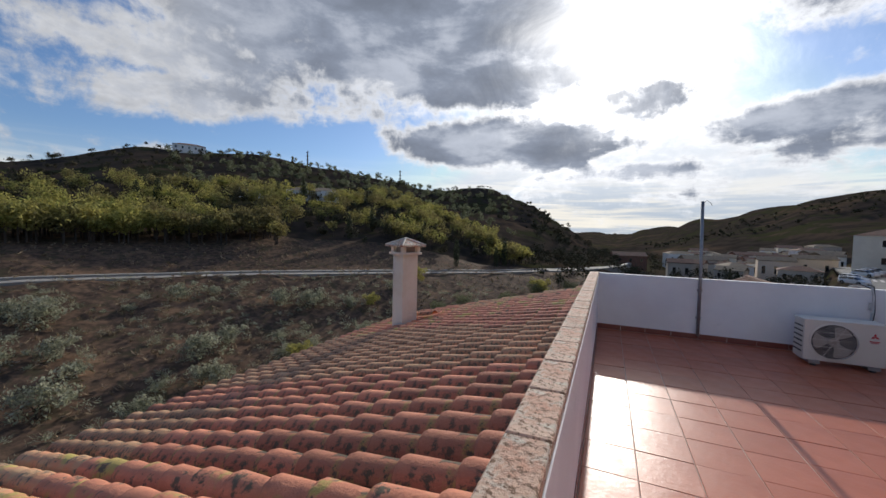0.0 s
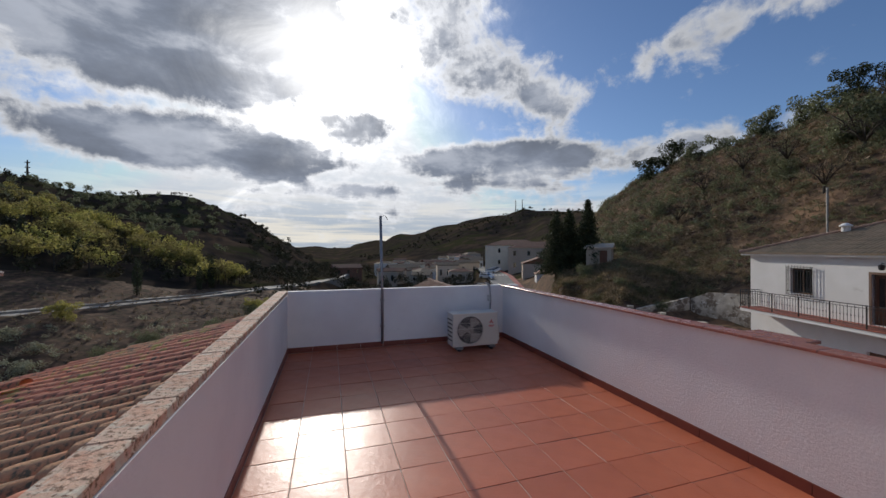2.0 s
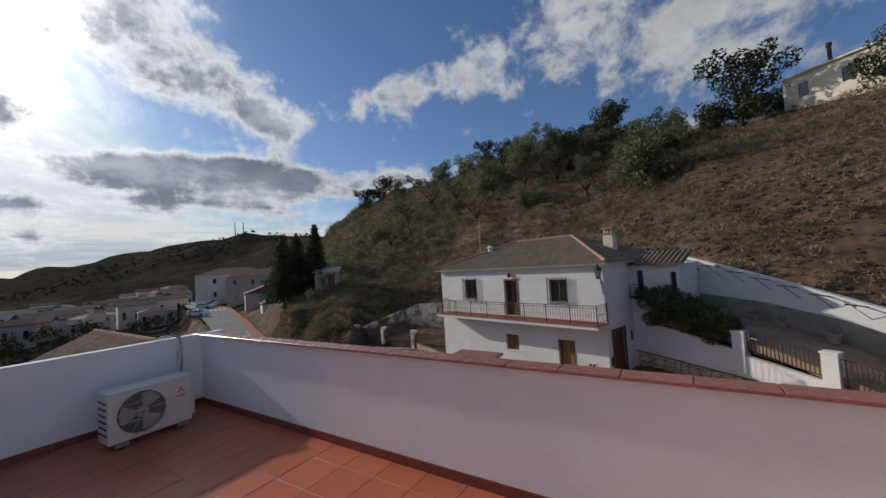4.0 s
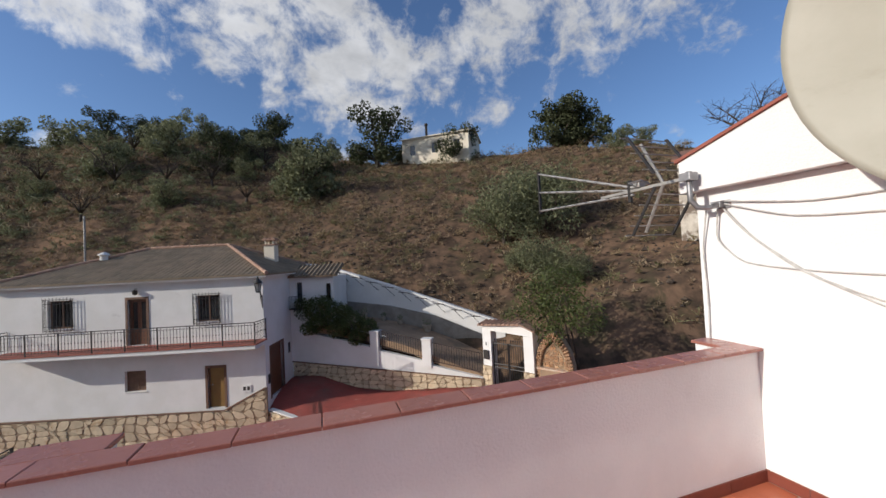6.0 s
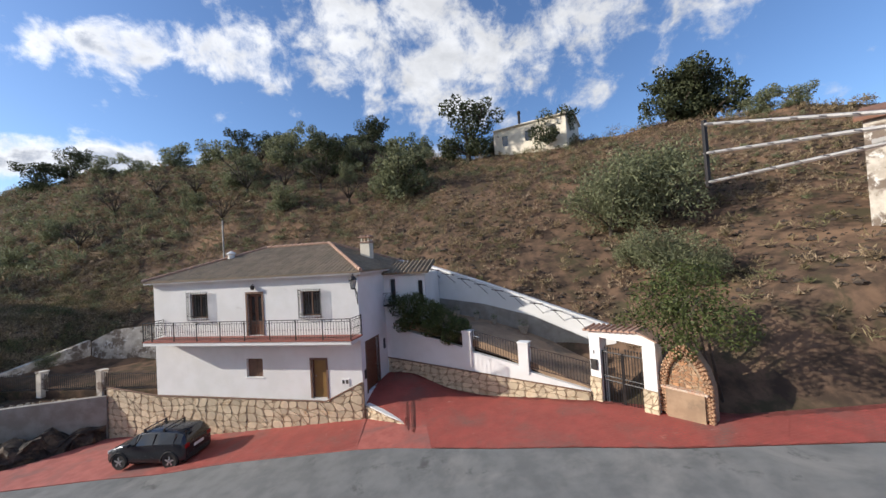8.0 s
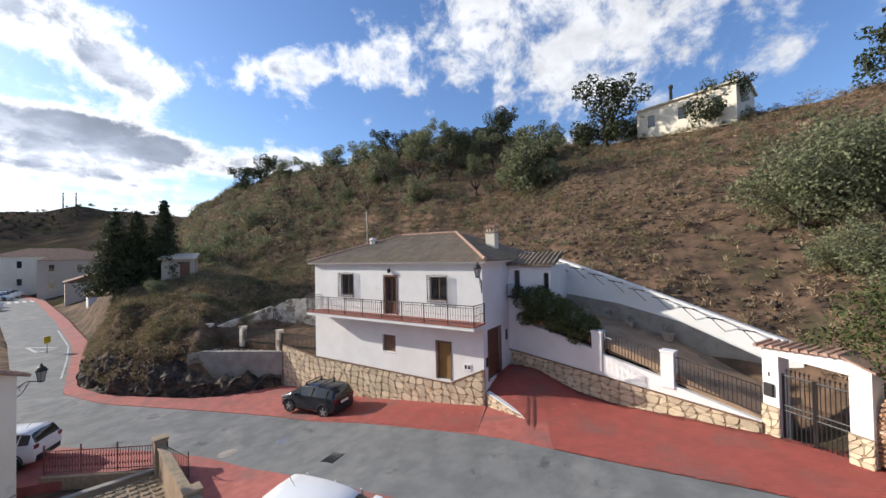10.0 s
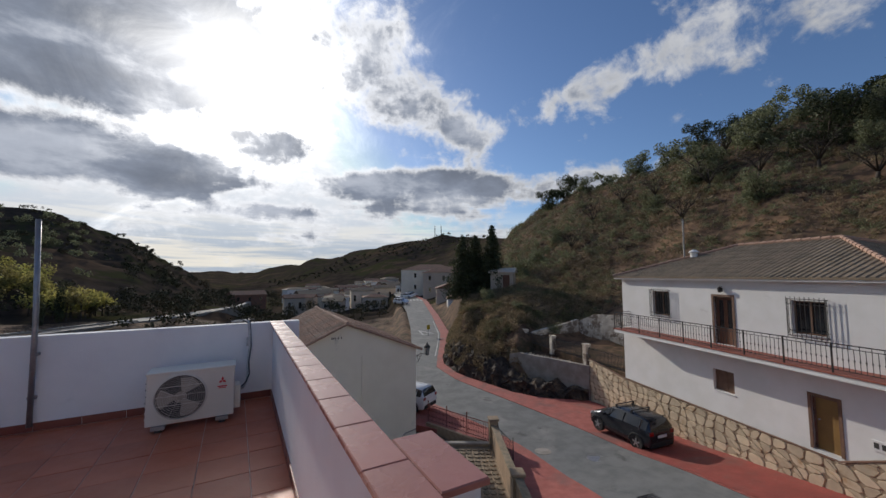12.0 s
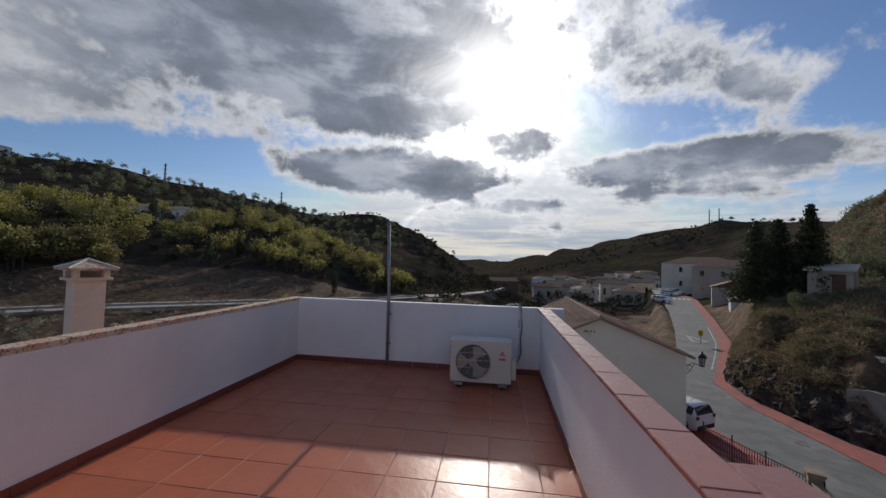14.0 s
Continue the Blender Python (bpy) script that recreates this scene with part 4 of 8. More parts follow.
def chimney_stack():
    t = thing("chimney", (-3.55, 5.98, roof_z(-3.55) - 0.12), -20, "old cream-washed chimney with a tiled hood, on the clay tile roof", "chimney")
    bm = bmesh.new()
    box(bm, -0.155, 0.155, -0.19, 0.19, -0.1, 1.54, bevel=0.012)
    part("shaft", bm, "chimney", t)
    bm = bmesh.new()
    box(bm, -0.215, 0.215, -0.25, 0.25, 1.54, 1.585, bevel=0.008)
    part("collar", bm, "chimney", t)
    for sx in (-1, 1):
        for sy in (-1, 1):
            bm = bmesh.new()
            box(bm, sx * 0.15 - 0.04, sx * 0.15 + 0.04, sy * 0.18 - 0.04, sy * 0.18 + 0.04, 1.585, 1.70, bevel=0.006)
            part("vent_pier", bm, "chimney", t)
    bm = bmesh.new()
    box(bm, -0.11, 0.11, -0.14, 0.14, 1.585, 1.70)
    part("flue", bm, "render", t)
    bm = bmesh.new()
    lo = [(-0.27, -0.30, 1.70), (0.27, -0.30, 1.70), (0.27, 0.30, 1.70), (-0.27, 0.30, 1.70)]
    a = [bm.verts.new(p) for p in lo]
    b = [bm.verts.new((p[0], p[1], 1.735)) for p in lo]
    top = bm.verts.new((0, 0, 1.87))
    bm.faces.new(a[::-1])
    for k in range(4):
        bm.faces.new((a[k], a[(k + 1) % 4], b[(k + 1) % 4], b[k]))
        bm.faces.new((b[k], b[(k + 1) % 4], top))
    part("hood", bm, "cope_old", t, "lichen-spotted pyramid hood of flat tiles")
    bm = bmesh.new()
    for k in range(4):
        p = Vector(lo[k])
        p.z = 1.737
        tube(bm, [p, (0, 0, 1.875)], 0.014, 6)
    part("hood_rib", bm, "chimney", t)
    for k in range(3):
        bm = barrel_bm(0.09, 0.075, 0.3)
        ob = part("apron_tile", bm, "roof_tile", t, "clay tile laid against the chimney foot")
        ob.matrix_basis = pose(-0.16 + 0.22 * k, 0.30, 0.22 + 0.05 * k, 0, -16, 0)


chimney_stack()

# ---- things on the terrace ----
def pole():
    t = thing("mast_pole", (1.34, 5.955, 0.0), 0, "tall galvanised steel pole standing against the white parapet", "pole")
    bm = bmesh.new()
    tube(bm, [(0, 0, 0.055), (-0.005, -0.004, 1.0), (-0.03, -0.02, 1.99)], 0.021, 14)
    part("tube", bm, "steel", t, smooth=True)
    for z in (0.30, 0.70):
        bm = bmesh.new()
        box(bm, -0.03, 0.03, 0.0, 0.045, z, z + 0.03, bevel=0.004)
        part("clamp", bm, "steel", t)
    bm = bmesh.new()
    tube(bm, [(-0.02, -0.02, 1.97), (0.02, -0.02, 2.0), (0.06, -0.03, 1.97), (0.08, -0.03, 1.93)], 0.004, 5)
    part("wire_end", bm, "black_cable", t)


pole()


def ac_unit():
    t = thing("air_conditioner", (2.63, 5.37, 0.0), 0, "cream outdoor air conditioning unit on rubber feet by the parapet", "air conditioner")
    w, d, h, z = 0.335, 0.25, 0.445, 0.055
    bm = bmesh.new()
    box(bm, -w, w, 0, d, z, z + h, bevel=0.012)
    part("casing", bm, "ac", t)
    bm = bmesh.new()
    box(bm, -w - 0.006, w + 0.006, -0.008, d + 0.006, z + h - 0.012, z + h + 0.012, bevel=0.006)
    part("top_cover", bm, "ac", t)
    c = (-0.085, 0, z + 0.226)
    bm = bmesh.new()
    lathe(bm, [(0.205, 0.0), (0.205, -0.014), (0.192, -0.018), (0.190, -0.004)], 40, (c[0], 0.001, c[2]), "y")
    part("fan_ring", bm, "ac", t)
    # dark disc on the closed casing, painting the shade inside the fan opening
    bm = bmesh.new()
    lathe(bm, [(0.188, -0.0035), (0.188, 0.0)], 36, (c[0], 0, c[2]), "y")
    part("fan_opening", bm, "ac_dark", t, "dark disc standing in for the shaded hollow behind the fan")
    bm = bmesh.new()
    lathe(bm, [(0.045, -0.010), (0.05, -0.004)], 18, (c[0], 0, c[2]), "y")
    for k in range(3):
        a0 = radians(30 + 120 * k)
        pts = []
        for q in range(7):
            a = a0 + radians(62) * q / 6
            r = 0.165 + 0.012 * math.sin(q / 6 * math.pi)
            pts.append((c[0] + math.cos(a) * r, -0.005 - 0.006 * q / 6, c[2] + math.sin(a) * r))
        inn = [(c[0] + math.cos(a0 + radians(10 + 42 * q / 3)) * 0.045, -0.006, c[2] + math.sin(a0 + radians(10 + 42 * q / 3)) * 0.045) for q in range(3, -1, -1)]
        solid(bm, pts + inn, (0, 0.002, 0))
    part("fan", bm, "fan", t, "three-bladed grey fan")
    bm = bmesh.new()
    for r in [0.03 + 0.0165 * k for k in range(10)]:
        tube(bm, [(c[0] + math.cos(a) * r, -0.017, c[2] + math.sin(a) * r) for a in [2 * math.pi * q / 28 for q in range(29)]], 0.0014, 4, False)
    for k in range(4):
        a = radians(45 + 90 * k) + 0.3
        tube(bm, [(c[0] + math.cos(a) * 0.02, -0.019, c[2] + math.sin(a) * 0.02), (c[0] + math.cos(a) * 0.197, -0.016, c[2] + math.sin(a) * 0.197)], 0.002, 4)
    for s in (-0.06, 0.02, 0.10):
        hw = math.sqrt(0.19 ** 2 - s * s)
        tube(bm, [(c[0] - hw, -0.019, c[2] + s), (c[0] + hw, -0.019, c[2] + s)], 0.0025, 4)
    part("fan_guard", bm, "ac", t, "cream wire fan guard")
    bm = bmesh.new()
    for a in (90, 210, 330):
        o = Vector((0.235 + math.cos(radians(a)) * 0.017, -0.002, z + 0.325 + math.sin(radians(a)) * 0.017))
        u, v = Vector((math.cos(radians(a)), 0, math.sin(radians(a)))) * 0.019, Vector((-math.sin(radians(a)), 0, math.cos(radians(a)))) * 0.011
        solid(bm, [o - u, o - v, o + u, o + v], (0, -0.001, 0))
    part("emblem", bm, "red_mark", t, "small red emblem of three lozenges")
    bm = bmesh.new()
    box(bm, 0.195, 0.275, -0.002, 0.001, z + 0.268, z + 0.278)
    box(bm, 0.205, 0.265, -0.002, 0.001, z + 0.255, z + 0.262)
    part("lettering_bar", bm, "red_mark", t, "small red bars of lettering")
    for k in range(13):
        bm = bmesh.new()
        box(bm, -w - 0.008, -w + 0.002, 0.03, d - 0.03, z + 0.05 + k * 0.028, z + 0.064 + k * 0.028, bevel=0.002)
        part("side_slat", bm, "ac_dark" if k % 2 else "ac", t)
    bm = bmesh.new()
    box(bm, w - 0.002, w + 0.055, 0.06, d - 0.02, z + 0.03, z + 0.25, bevel=0.015)
    part("valve_cover", bm, "ac", t)
    for sx in (-0.24, 0.24):
        bm = bmesh.new()
        box(bm, sx - 0.05, sx + 0.05, -0.02, d + 0.02, 0.022, z, bevel=0.003)
        part("foot_rail", bm, "steel", t)
        for y in (0.0, d - 0.03):
            bm = bmesh.new()
            lathe(bm, [(0.028, 0.0), (0.022, 0.022)], 12, (sx, y + 0.01, 0.001))
            part("rubber_foot", bm, "ac_dark", t)
    t.scale = (1.06, 1.06, 1.06)
    t2 = thing("pipe_run", (3.04, 5.99, 0.0), 0, "lagged pipes and cable rising from the air conditioner over the parapet", "pipe")
    bm = bmesh.new()
    tube(bm, [(-0.03, -0.30, 0.20), (0.03, -0.22, 0.2), (0.07, -0.08, 0.24), (0.075, -0.03, 0.4), (0.09, -0.025, 0.6), (0.085, -0.03, 0.8), (0.07, -0.02, 0.905), (0.03, 0.05, 0.915), (-0.10, 0.10, 0.90)], 0.013, 8)
    part("lagged_pipe", bm, "cable", t2, smooth=True)
    bm = bmesh.new()
    tube(bm, [(0.0, -0.28, 0.22), (0.055, -0.2, 0.25), (0.095, -0.05, 0.3), (0.085, -0.04, 0.45), (0.105, -0.03, 0.62), (0.095, -0.03, 0.8), (0.085, -0.02, 0.92), (0.06, 0.04, 0.935), (0.14, 0.1, 0.91)], 0.007, 6)
    part("cable", bm, "black_cable", t2)
    bm = bmesh.new()
    tube(bm, [(0.06, -0.02, 0.89), (0.0, 0.04, 0.93), (-0.07, 0.07, 0.925), (-0.16, 0.08, 0.89)], 0.006, 6)
    part("cable", bm, "black_cable", t2)
    bm = bmesh.new()
    box(bm, 0.055, 0.105, -0.03, -0.001, 0.62, 0.72, bevel=0.003)
    part("junction_box", bm, "cable", t2, "small grey cable box")


ac_unit()


def dish():
    t = thing("satellite_dish", (1.93, L0, 2.53), 0, "large round beige satellite dish fixed to the stair tower wall", "satellite dish")
    bm = bmesh.new()
    prof = [(0.001, 0.16), (0.25, 0.175), (0.5, 0.215), (0.72, 0.28), (0.875, 0.345), (0.905, 0.36), (0.905, 0.375), (0.87, 0.37), (0.7, 0.31), (0.48, 0.24), (0.24, 0.2), (0.001, 0.19)]
    lathe(bm, prof, 64, (0, 0, 0), "y")
    part("reflector", bm, "dish", t, smooth=True)
    bm = bmesh.new()
    tube(bm, [(0, 0.0, 0), (0, 0.175, 0)], 0.05, 14)
    box(bm, -0.12, 0.12, 0.0, 0.02, -0.12, 0.12, bevel=0.004)
    part("mount", bm, "steel", t, smooth=False)


dish()


def aerial():
    t = thing("tv_aerial", (3.42, L0, 1.86), 0, "weathered television aerial on a curved bracket on the white wall", "aerial")
    bm = bmesh.new()
    box(bm, -0.045, 0.045, 0.0, 0.012, -0.03, 0.03, bevel=0.003)
    box(bm, -0.015, 0.05, 0.012, 0.07, -0.022, 0.022, bevel=0.004)
    part("wall_plate", bm, "steel", t)
    bm = bmesh.new()
    tube(bm, [(0.0, 0.06, 0.0), (0.04, 0.10, -0.02), (0.09, 0.14, -0.01), (0.12, 0.17, 0.05), (0.12, 0.17, 0.26)], 0.019, 12)
    part("bracket_arm", bm, "steel", t, "curved steel bracket arm", smooth=True)
    bm = bmesh.new()
    box(bm, 0.08, 0.165, 0.13, 0.215, 0.19, 0.25, bevel=0.006)
    part("clamp", bm, "steel", t)
    y0, z0 = 0.17, 0.215
    bm = bmesh.new()
    box(bm, 0.10, 1.0, y0 - 0.01, y0 + 0.01, z0 - 0.012, z0 + 0.012, bevel=0.002)
    part("boom", bm, "alu", t)
    # long arms with their pegs
    for name, za, zb in (("director_arm", 0.285, 0.50), ("director_arm", 0.235, 0.27), ("director_arm", 0.165, 0.04)):
        bm = bmesh.new()
        a, b = Vector((0.62, y0, z0 + (za - 0.235) * 0.5)), Vector((2.05, y0, zb + z0 - 0.02))
        d = (b - a).normalized()
        tube(bm, [a, b], 0.012, 6)
        for k in range(9):
            p = a + (b - a) * (0.08 + 0.105 * k)
            tube(bm, [p + Vector((0, -0.055, 0)), p + Vector((0, 0.055, 0))], 0.0035, 5)
        part(name, bm, "alu", t, "pale director arm with short pegs")
    for x, zl, zh in ((2.03, 0.20, 0.72), (0.66, 0.12, 0.31)):
        bm = bmesh.new()
        box(bm, x - 0.014, x + 0.014, y0 - 0.013, y0 + 0.013, zl, zh, bevel=0.003)
        part("arm_spacer", bm, "iron", t, "black plastic spacer")
    # corner reflector: two grids of rods
    for s in (1, -1):
        bm = bmesh.new()
        spine_a, spine_b = Vector((0.33, y0, z0)), Vector((0.52, y0, z0 + s * 0.37))
        tube(bm, [spine_a, spine_b], 0.013, 6)
        part("reflector_spine", bm, "alu", t)
        for sy in (-0.21, 0.21):
            bm = bmesh.new()
            a = Vector((0.22, y0 + sy, z0 + s * 0.05))
            b = Vector((0.45, y0 + sy, z0 + s * 0.40))
            d = (b - a).normalized()
            solid(bm, [a + Vector((-0.012, 0, 0)), a + Vector((0.012, 0, 0)), b + Vector((0.012, 0, 0)), b + Vector((-0.012, 0, 0))], (0, 0.014, 0))
            part("reflector_rail", bm, "iron", t, "black plastic reflector rail")
        for k in range(5):
            f = 0.12 + 0.21 * k
            x, z = 0.22 + 0.24 * f + 0.03, z0 + s * (0.05 + 0.36 * f)
            bm = bmesh.new()
            tube(bm, [(x, y0 - 0.26, z), (x, y0 + 0.26, z)], 0.0045, 6)
            part("reflector_rod", bm, "alu", t)
    bm = bmesh.new()
    tube(bm, [(0.56, y0 - 0.11, z0 + 0.05), (0.60, y0, z0 + 0.03), (0.56, y0 + 0.11, z0 + 0.05), (0.54, y0, z0 + 0.07), (0.56, y0 - 0.11, z0 + 0.05)], 0.008, 6)
    box(bm, 0.53, 0.60, y0 - 0.03, y0 + 0.03, z0 + 0.015, z0 + 0.055, bevel=0.004)
    part("dipole", bm, "alu", t)
    c = thing("aerial_cable", (3.42, L0, 1.86), 0, "loose grey cables hanging along the white tower wall", "cable")
    runs = [[(-0.02, 0.03, 0.02), (-0.5, 0.012, -0.06), (-1.1, 0.012, -0.04), (-1.9, 0.012, 0.0), (-2.6, 0.012, 0.05)],
            [(-0.02, 0.03, 0.0), (-0.4, 0.012, -0.14), (-1.0, 0.012, -0.16), (-1.8, 0.012, -0.12), (-2.6, 0.012, -0.1)],
            [(0.03, 0.03, -0.03), (0.06, 0.02, -0.25), (-0.1, 0.012, -0.42), (-0.5, 0.012, -0.47), (-1.2, 0.012, -0.5), (-2.2, 0.012, -0.5)],
            [(0.0, 0.03, -0.02), (-0.12, 0.012, -0.2), (-0.4, 0.012, -0.46), (-0.9, 0.012, -0.72), (-1.6, 0.012, -0.92), (-2.4, 0.012, -1.0)],
            [(0.0, 0.03, -0.02), (-0.18, 0.012, -0.26), (-0.5, 0.012, -0.52), (-1.1, 0.012, -0.75), (-2.0, 0.012, -0.8)],
            [(0.10, 0.04, 0.0), (0.165, 0.015, -0.3), (0.15, 0.012, -0.7), (0.17, 0.012, -1.2), (0.165, 0.012, -1.9)]]
    for r in runs:
        bm = bmesh.new()
        pts = []
        for a, b in zip(r, r[1:]):
            for q in range(5):
                pts.append(Vector(a).lerp(Vector(b), q / 5))
        pts.append(Vector(r[-1]))
        for _ in range(2):
            pts = [pts[0]] + [(p + q * 2 + s) / 4 for p, q, s in zip(pts, pts[1:], pts[2:])] + [pts[-1]]
        tube(bm, pts, 0.0055, 6)
        part("cable", bm, "cable", c, smooth=True)


aerial()


# ---- the house across the street; u runs along its front, v out to the street ----
HO, HA = (18.9, 3.48), 73.72
HM = pose(HO[0], HO[1], 0, 0, 0, HA)


def hworld(u, v, z=0.0):
    return HM @ Vector((u, v, z))


def wall_with_holes(bm, x0, x1, z0, z1, y0, y1, holes):
    """A wall along x from y0 to y1 thick, with rectangular openings (a, b, c, d): x from a to b, z from c to d."""
    xs = sorted({x0, x1, *[h[0] for h in holes], *[h[1] for h in holes]})
    for a, b in zip(xs, xs[1:]):
        cuts = sorted([(h[2], h[3]) for h in holes if h[0] <= a + 1e-6 and h[1] >= b - 1e-6])
        z = z0
        for c, d in cuts:
            if c > z + 1e-6:
                box(bm, a, b, y0, y1, z, c)
            z = d
        if z1 > z + 1e-6:
            box(bm, a, b, y0, y1, z, z1)
    bmesh.ops.remove_doubles(bm, verts=bm.verts, dist=1e-5)


def opposite_house():
    t = thing("house", (HO[0], HO[1], 0), HA, "white two-storey village house with a balcony and brown tile roof", "house")
    WL, DP, TOP = 11.05, 7.6, 1.2
    holes = [(1.84, 2.80, -0.60, 0.52), (7.87, 8.88, -0.58, 0.60), (4.84, 5.62, -1.43, 0.5), (4.95, 5.82, -3.36, -2.5), (1.72, 2.42, -4.24, -2.55)]
    bm = bmesh.new()
    wall_with_holes(bm, 0, WL, -6.9, TOP, -0.25, 0, holes)
    part("front_wall", bm, "house_white", t)
    bm = bmesh.new()
    m = pose(0, 0, 0, 0, 0, -90)
    # side wall towards the driveway, with the garage door and a meter
    wall_with_holes(bm, 0.25, 3.0, -6.9, TOP, 0, 0.25, [(0.5, 1.85, -4.15, -1.95)])
    bmesh.ops.transform(bm, matrix=pose(0, 0, 0, 0, 0, -90), verts=bm.verts)
    part("side_wall", bm, "house_white", t)
    bm = bmesh.new()
    box(bm, 0.25, WL, -DP, -DP + 0.25, -6.9, TOP)
    box(bm, WL - 0.25, WL, -DP + 0.25, -0.25, -6.9, TOP)
    box(bm, 0, 0.25, -DP + 0.25, -3.0, -6.9, TOP)
    part("back_wall", bm, "house_white", t)
    bm = bmesh.new()
    box(bm, 0.3, WL - 0.3, -DP + 0.3, -0.6, -4.4, -4.2)
    box(bm, 0.3, WL - 0.3, -DP + 0.3, -0.45, -1.6, -1.45)
    part("inner_floor", bm, "render", t)
    # added near-black sheet, its colour standing in for the shade of the rooms
    bm = bmesh.new()
    box(bm, 0.3, WL - 0.3, -1.9, -1.8, -6.8, TOP - 0.02)
    part("inner_wall", bm, "dark", t)
    bm = bmesh.new()
    box(bm, -0.02, WL + 0.02, -DP, 0.02, TOP, TOP + 0.04)
    part("ceiling", bm, "house_white", t)
    # hipped roof with rows of brown tiles
    e, zt, zr = 0.32, TOP + 0.10, 2.82
    x0, x1, y0, y1 = -e, WL + e, -DP - e, e
    rx0, rx1, ry = 3.4, 7.4, -DP / 2
    bm = bmesh.new()
    lo = [bm.verts.new(p) for p in ((x0, y0, zt), (x1, y0, zt), (x1, y1, zt), (x0, y1, zt))]
    un = [bm.verts.new(p) for p in ((x0, y0, zt - 0.06), (x1, y0, zt - 0.06), (x1, y1, zt - 0.06), (x0, y1, zt - 0.06))]
    ra, rb = bm.verts.new((rx0, ry, zr)), bm.verts.new((rx1, ry, zr))
    bm.faces.new((lo[3], lo[0], ra))
    bm.faces.new((lo[1], lo[2], rb))
    bm.faces.new((lo[2], lo[3], ra, rb))
    bm.faces.new((lo[0], lo[1], rb, ra))
    bm.faces.new(un)
    for k in range(4):
        bm.faces.new((lo[k], lo[(k + 1) % 4], un[(k + 1) % 4], un[k]))
    bmesh.ops.recalc_face_normals(bm, faces=bm.faces)
    roof = part("roof", bm, "brown_tile", t)
    vs, fs = [], []

    u = x0
    while u < x1:          # front and back slopes: ribs running up to the ridge or hips
        for sy, yb in ((1, y1), (-1, y0)):
            if u < rx0:
                f = (u - x0) / (rx0 - x0)
            elif u > rx1:
                f = (x1 - u) / (x1 - rx1)
            else:
                f = 1.0
            if f < 0.03:
                continue
            n = max(1, int(f * 9))
            for i in range(n):
                a, b = f * i / n, f * (i + 1) / n
                ya, yb2 = yb + (ry - yb) * a, yb + (ry - yb) * b
                za, zb = zt + (zr - zt) * a + 0.02, zt + (zr - zt) * b + 0.005
                s = len(vs)
                for yy, zz in ((ya, za), (yb2, zb)):
                    vs += [(u - 0.075, yy, zz - 0.02), (u - 0.04, yy, zz + 0.016), (u + 0.04, yy, zz + 0.016), (u + 0.075, yy, zz - 0.02)]
                fs += [(s, s + 1, s + 5, s + 4), (s + 1, s + 2, s + 6, s + 5), (s + 2, s + 3, s + 7, s + 6), (s, s + 1, s + 2, s + 3)]
        u += 0.21
    v = y0
    while v < y1:
        for sx, xb, xr in ((1, x0, rx0), (-1, x1, rx1)):
            f = min((v - y0) / (ry - y0), (v - y1) / (ry - y1))
            if f < 0.03:
                continue
            n = max(1, int(f * 9))
            for i in range(n):
                a, b = f * i / n, f * (i + 1) / n
                xa, xb2 = xb + (xr - xb) * a, xb + (xr - xb) * b
                za, zb = zt + (zr - zt) * a + 0.02, zt + (zr - zt) * b + 0.005
                s = len(vs)
                for xx, zz in ((xa, za), (xb2, zb)):
                    vs += [(xx, v - 0.075, zz - 0.02), (xx, v - 0.04, zz + 0.016), (xx, v + 0.04, zz + 0.016), (xx, v + 0.075, zz - 0.02)]
                fs += [(s, s + 1, s + 5, s + 4), (s + 1, s + 2, s + 6, s + 5), (s + 2, s + 3, s + 7, s + 6), (s, s + 1, s + 2, s + 3)]
        v += 0.21
    ob = mesh_from("roof_tile_field", vs, fs, "brown_tile")
    ob.parent, ob["kind"] = roof, "stuff"
    for a, b in (((x0, y1, zt), (rx0, ry, zr)), ((x0, y0, zt), (rx0, ry, zr)), ((x1, y1, zt), (rx1, ry, zr)), ((x1, y0, zt), (rx1, ry, zr)), ((rx0, ry, zr), (rx1, ry, zr))):
        a, b = Vector(a), Vector(b)
        n = int((b - a).length / 0.33)
        for i in range(n):
            p, q = a.lerp(b, i / n), a.lerp(b, (i + 1.12) / n)
            bm = bmesh.new()
            tube(bm, [p + Vector((0, 0, 0.05)), q + Vector((0, 0, 0.035))], [0.088, 0.070], 8)
            part("ridge_tile", bm, "ridge_tile", roof)
    bm = bmesh.new()
    box(bm, x0 + 0.04, x1 - 0.04, y0 + 0.04, y1 - 0.04, zt - 0.13, zt - 0.062)
    part("eaves_moulding", bm, "house_white", t)
    # chimney and roof vent
    bm = bmesh.new()
    box(bm, 1.0, 1.54, -4.22, -3.7, 1.6, 2.72, bevel=0.01)
    for sx in (1.04, 1.42):
        for sy in (-4.18, -3.82):
            box(bm, sx, sx + 0.08, sy, sy + 0.08, 2.78, 3.0)
    ch = part("chimney", bm, "cream", t, "square cream chimney")
    bm = bmesh.new()
    box(bm, 0.95, 1.59, -4.27, -3.65, 2.72, 2.79, bevel=0.01)
    box(bm, 0.92, 1.62, -4.30, -3.62, 3.0, 3.06, bevel=0.01)
    for k in range(3):
        tube(bm, [(1.06 + 0.21 * k, -4.26, 3.09), (1.06 + 0.21 * k, -3.66, 3.09)], 0.05, 6)
    part("chimney_cap", bm, "ridge_tile", ch)
    bm = bmesh.new()
    lathe(bm, [(0.16, 2.3), (0.16, 2.52), (0.24, 2.54), (0.24, 2.58), (0.1, 2.68), (0.05, 2.7)], 14, (8.6, -2.4, 0))
